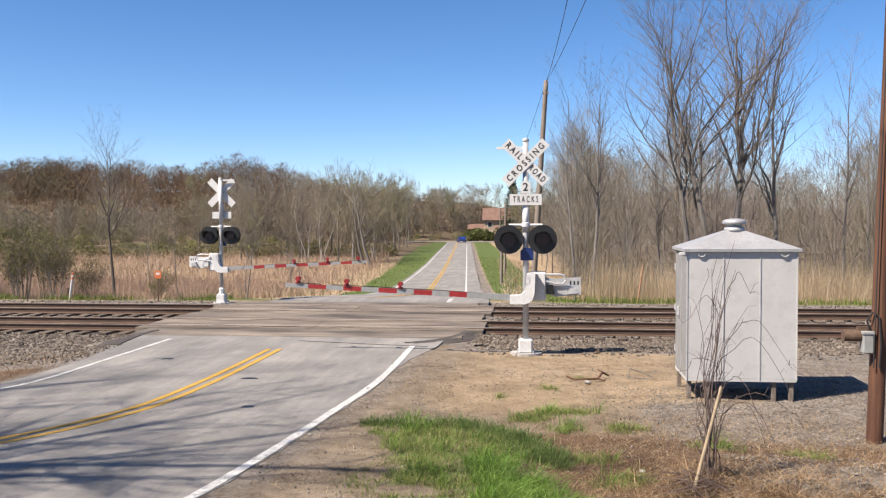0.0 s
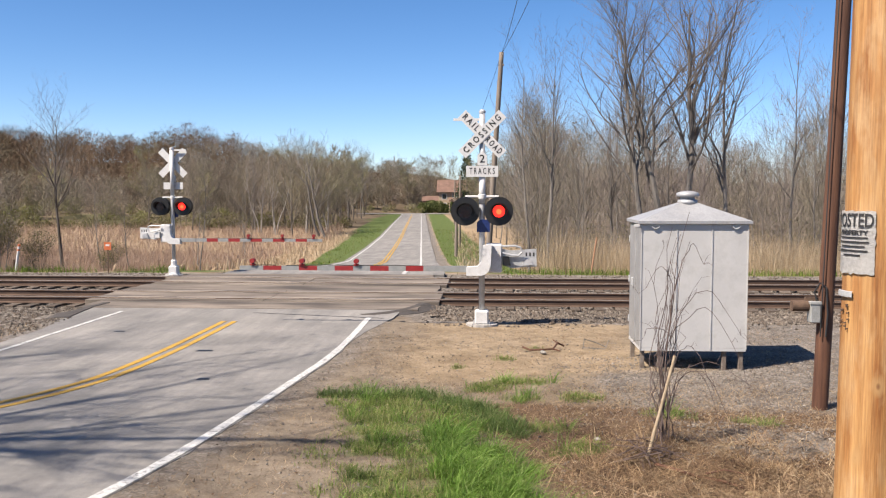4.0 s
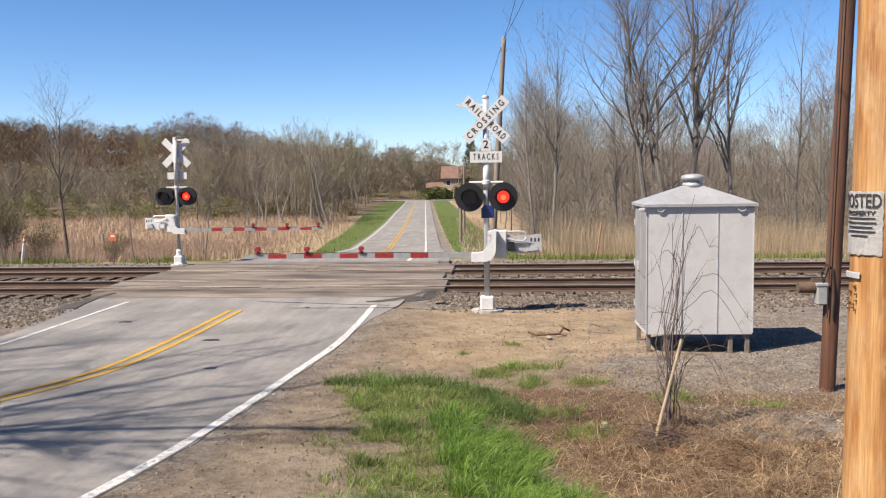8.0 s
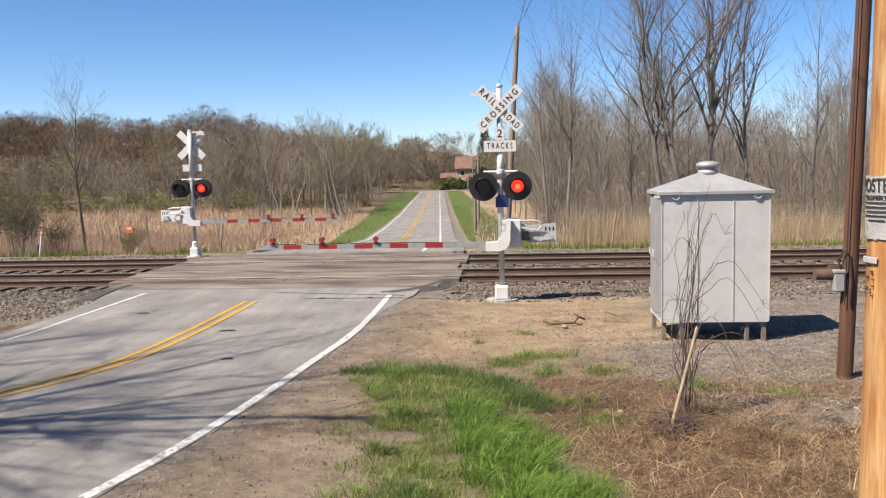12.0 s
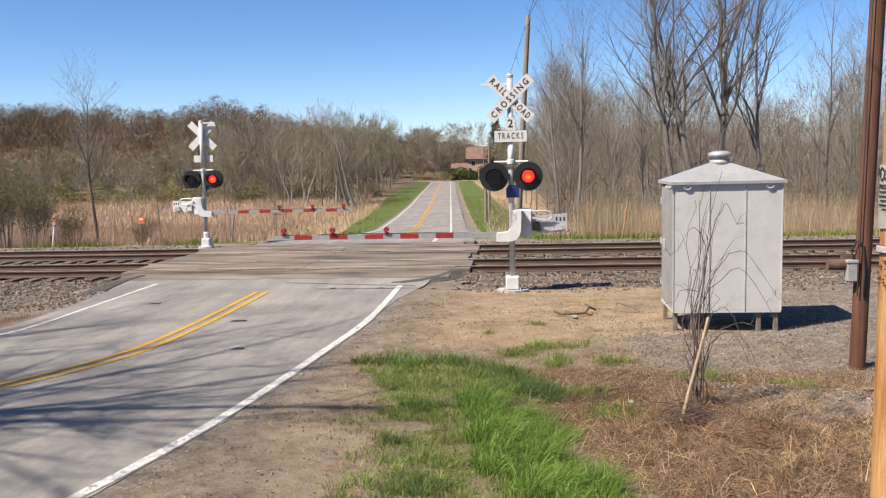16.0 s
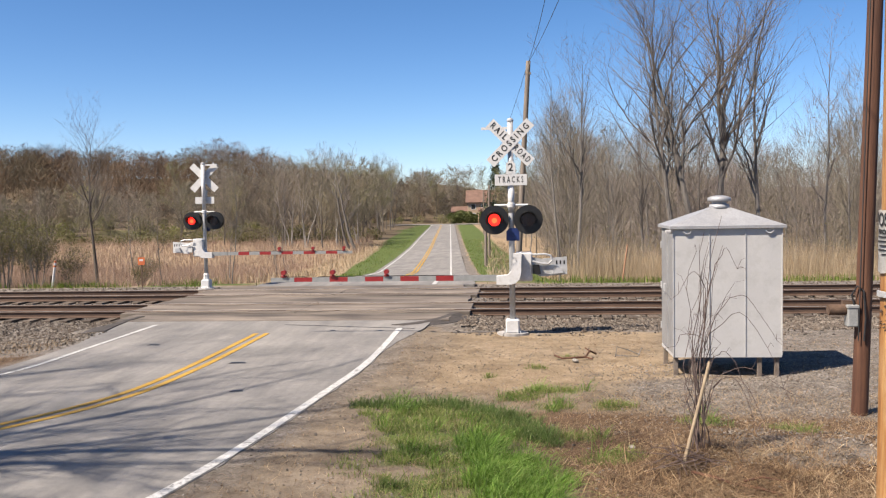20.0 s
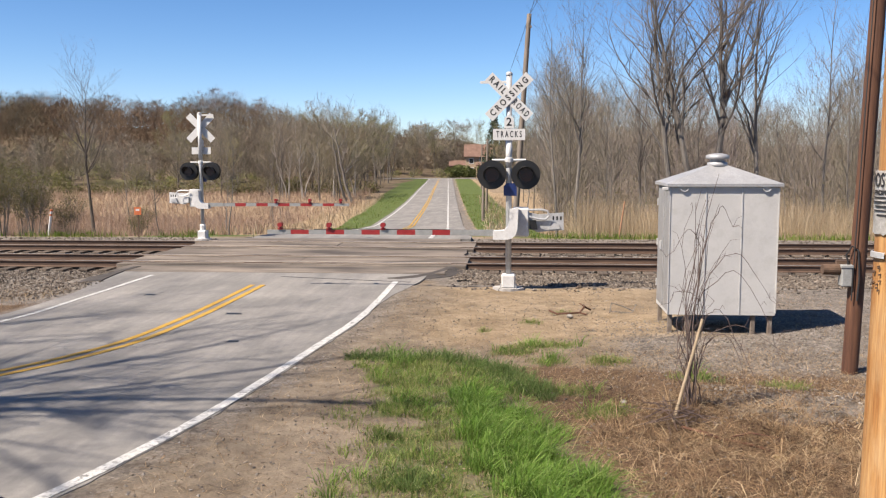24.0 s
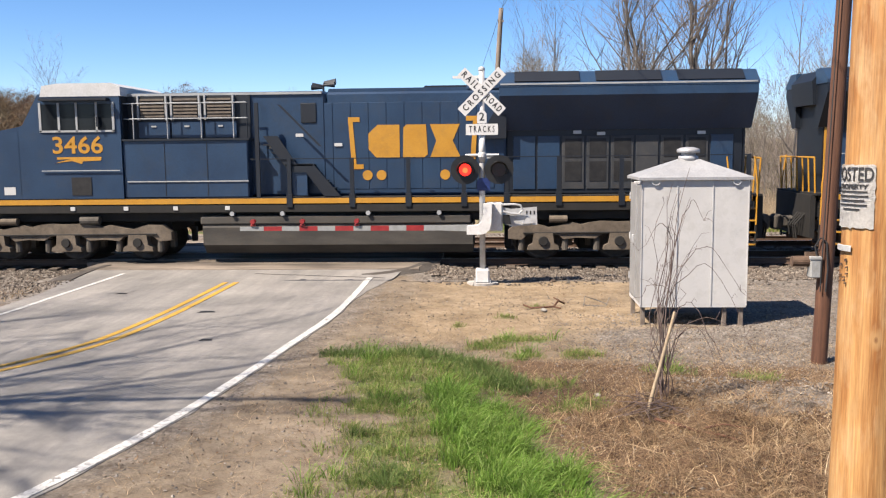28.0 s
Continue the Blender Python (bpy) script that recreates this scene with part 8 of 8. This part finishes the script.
def stones(name, r, xy, lo, hi, material, label, sink=0.3, zadd=0.0):
    n = len(xy)
    z = heights_at(xy) + zadd
    s = r.uniform(lo, hi, n) * r.uniform(0.6, 1.2, n)
    base = np.array([(1, 0, 0), (-1, 0, 0), (0, 1, 0), (0, -1, 0), (0, 0, 1), (0, 0, -1)], float)
    jit = base[None] * r.uniform(0.55, 1.25, (n, 6, 1)) + r.normal(0, 0.22, (n, 6, 3))
    a = r.uniform(0, 6.28, n)
    c, sn = np.cos(a), np.sin(a)
    v = jit * s[:, None, None]
    x, y = v[..., 0] * c[:, None] - v[..., 1] * sn[:, None], v[..., 0] * sn[:, None] + v[..., 1] * c[:, None]
    v = np.stack([x + xy[:, :1], y + xy[:, 1:], v[..., 2] * 0.75 + z[:, None] + (s * sink)[:, None]], 2).reshape(-1, 3)
    tri = np.array([(0, 2, 4), (2, 1, 4), (1, 3, 4), (3, 0, 4), (2, 0, 5), (1, 2, 5), (3, 1, 5), (0, 3, 5)])
    f = (tri[None] + (np.arange(n) * 6)[:, None, None]).reshape(-1, 3)
    return soup(name, v, f, material, label, "stones")


def ballast_keep(x, y):
    if -10.9 < x < -1.0 and y > 19.0:
        return 0.0 if y < 29.6 and (-10.5 < x < -1.5) else 0.5
    return 1.0


xy = np.concatenate([scatter(r20, 30000, -1.9, 16, 19.2, 22.3, ballast_keep), scatter(r20, 16000, -24, -9.4, 16.6, 22.3, lambda x, y: ballast_keep(x, y) * (1.0 if near_edge(x, y) > 0.35 else 0) * fade(y, 16.2, 18.0)), scatter(r20, 26000, -26, 18, 22.3, 30.4, ballast_keep)])
stones("ballast", r20, xy, 0.022, 0.045, M_ballast, "grey-brown crushed stone ballast round the tracks", 0.25, 0.0)
xy = np.concatenate([scatter(r20, 3600, 2.1, 4.4, 9.1, 10.9, lambda x, y: 0.9), scatter(r20, 15000, 0.8, 9.5, 10.6, 15.2, lambda x, y: 0.9 * fade(x, 0.9, 2.4) * fade(y, 10.6, 12.4) + 0.25), scatter(r20, 9000, 4.2, 12, 14, 19.4, lambda x, y: 0.8), scatter(r20, 9000, -3.6, 2.5, 5.8, 18.8, lambda x, y: 0.5 if near_edge(x, y) > 0 else 0.0)])
stones("gravel", r20, xy, 0.007, 0.022, M_pebble, "loose grey gravel scattered on bare earth", 0.2)
xy = scatter(r20, 260, -1.6, 6.5, 18.4, 20.0, lambda x, y: 0.8)
stones("ballast", r20, xy, 0.03, 0.06, M_ballast, "larger rough stones at the ballast foot", 0.35)

# ---- what moves ----
def motions():
    # the gates come to rest
    for arm, s in ((arm_near, -1), (arm_far, 1)):
        rest = arm.matrix_basis.copy()
        walk(arm, [(0.0, rest @ pose(0, 0, 0, 0, -s * 2.8, 0)), (0.3, rest @ pose(0, 0, 0, 0, -s * 1.1, 0)), (0.6, rest), (28.0, rest)])
    # the train runs through at an even speed
    speed = 23.2
    for loco, x27 in ((loco_a, -4.6), (loco_b, -27.1)):
        walk(loco, [(t, pose(x27 + speed * (t - 27.0), TRACKS[0], RAIL_TOP)) for t in (0.0, 7.0, 14.0, 21.0, 24.0, 26.0, 27.0, 28.0)])
    # the blue car turns away at the junction
    walk(car, [(0.0, pose(-19.5, 227.0, -3.55, 0, 0, 105)), (1.0, pose(-22.5, 231.0, -3.55, 0, 0, 140)), (1.5, pose(-26.0, 233.2, -3.55, 0, 0, 165)), (2.0, pose(-30.5, 234.2, -3.55, 0, 0, 178)), (4.0, pose(-52.0, 234.4, -3.55, 0, 0, 180)), (28.0, pose(-320.0, 234.4, -3.55, 0, 0, 180))])
    # the flashers: each light stands at its lens while lit and drops back into the housing when out
    half, start = 0.6975, 6.11
    shut = ((0.0, 1.85), (13.9, 15.75), (21.75, 24.7))
    for side, odd in (("r", 0), ("l", 1)):
        for bulb, f in LAMPS[side]:
            lit, out = pose(0, f * 0.1355, 0), pose(0, f * 0.06, 0)
            rows, state = [], None
            for k in range(0, 281):
                t = k / 10
                on = int(math.floor((t - start) / half)) % 2 == odd and not any(a <= t < b for a, b in shut)
                if on != state:
                    if state is not None:
                        rows.append((t - 0.0667, lit if state else out))
                    rows.append((t, lit if on else out))
                    state = on
            rows.append((28.0, lit if state else out))
            walk(bulb, rows)


motions()
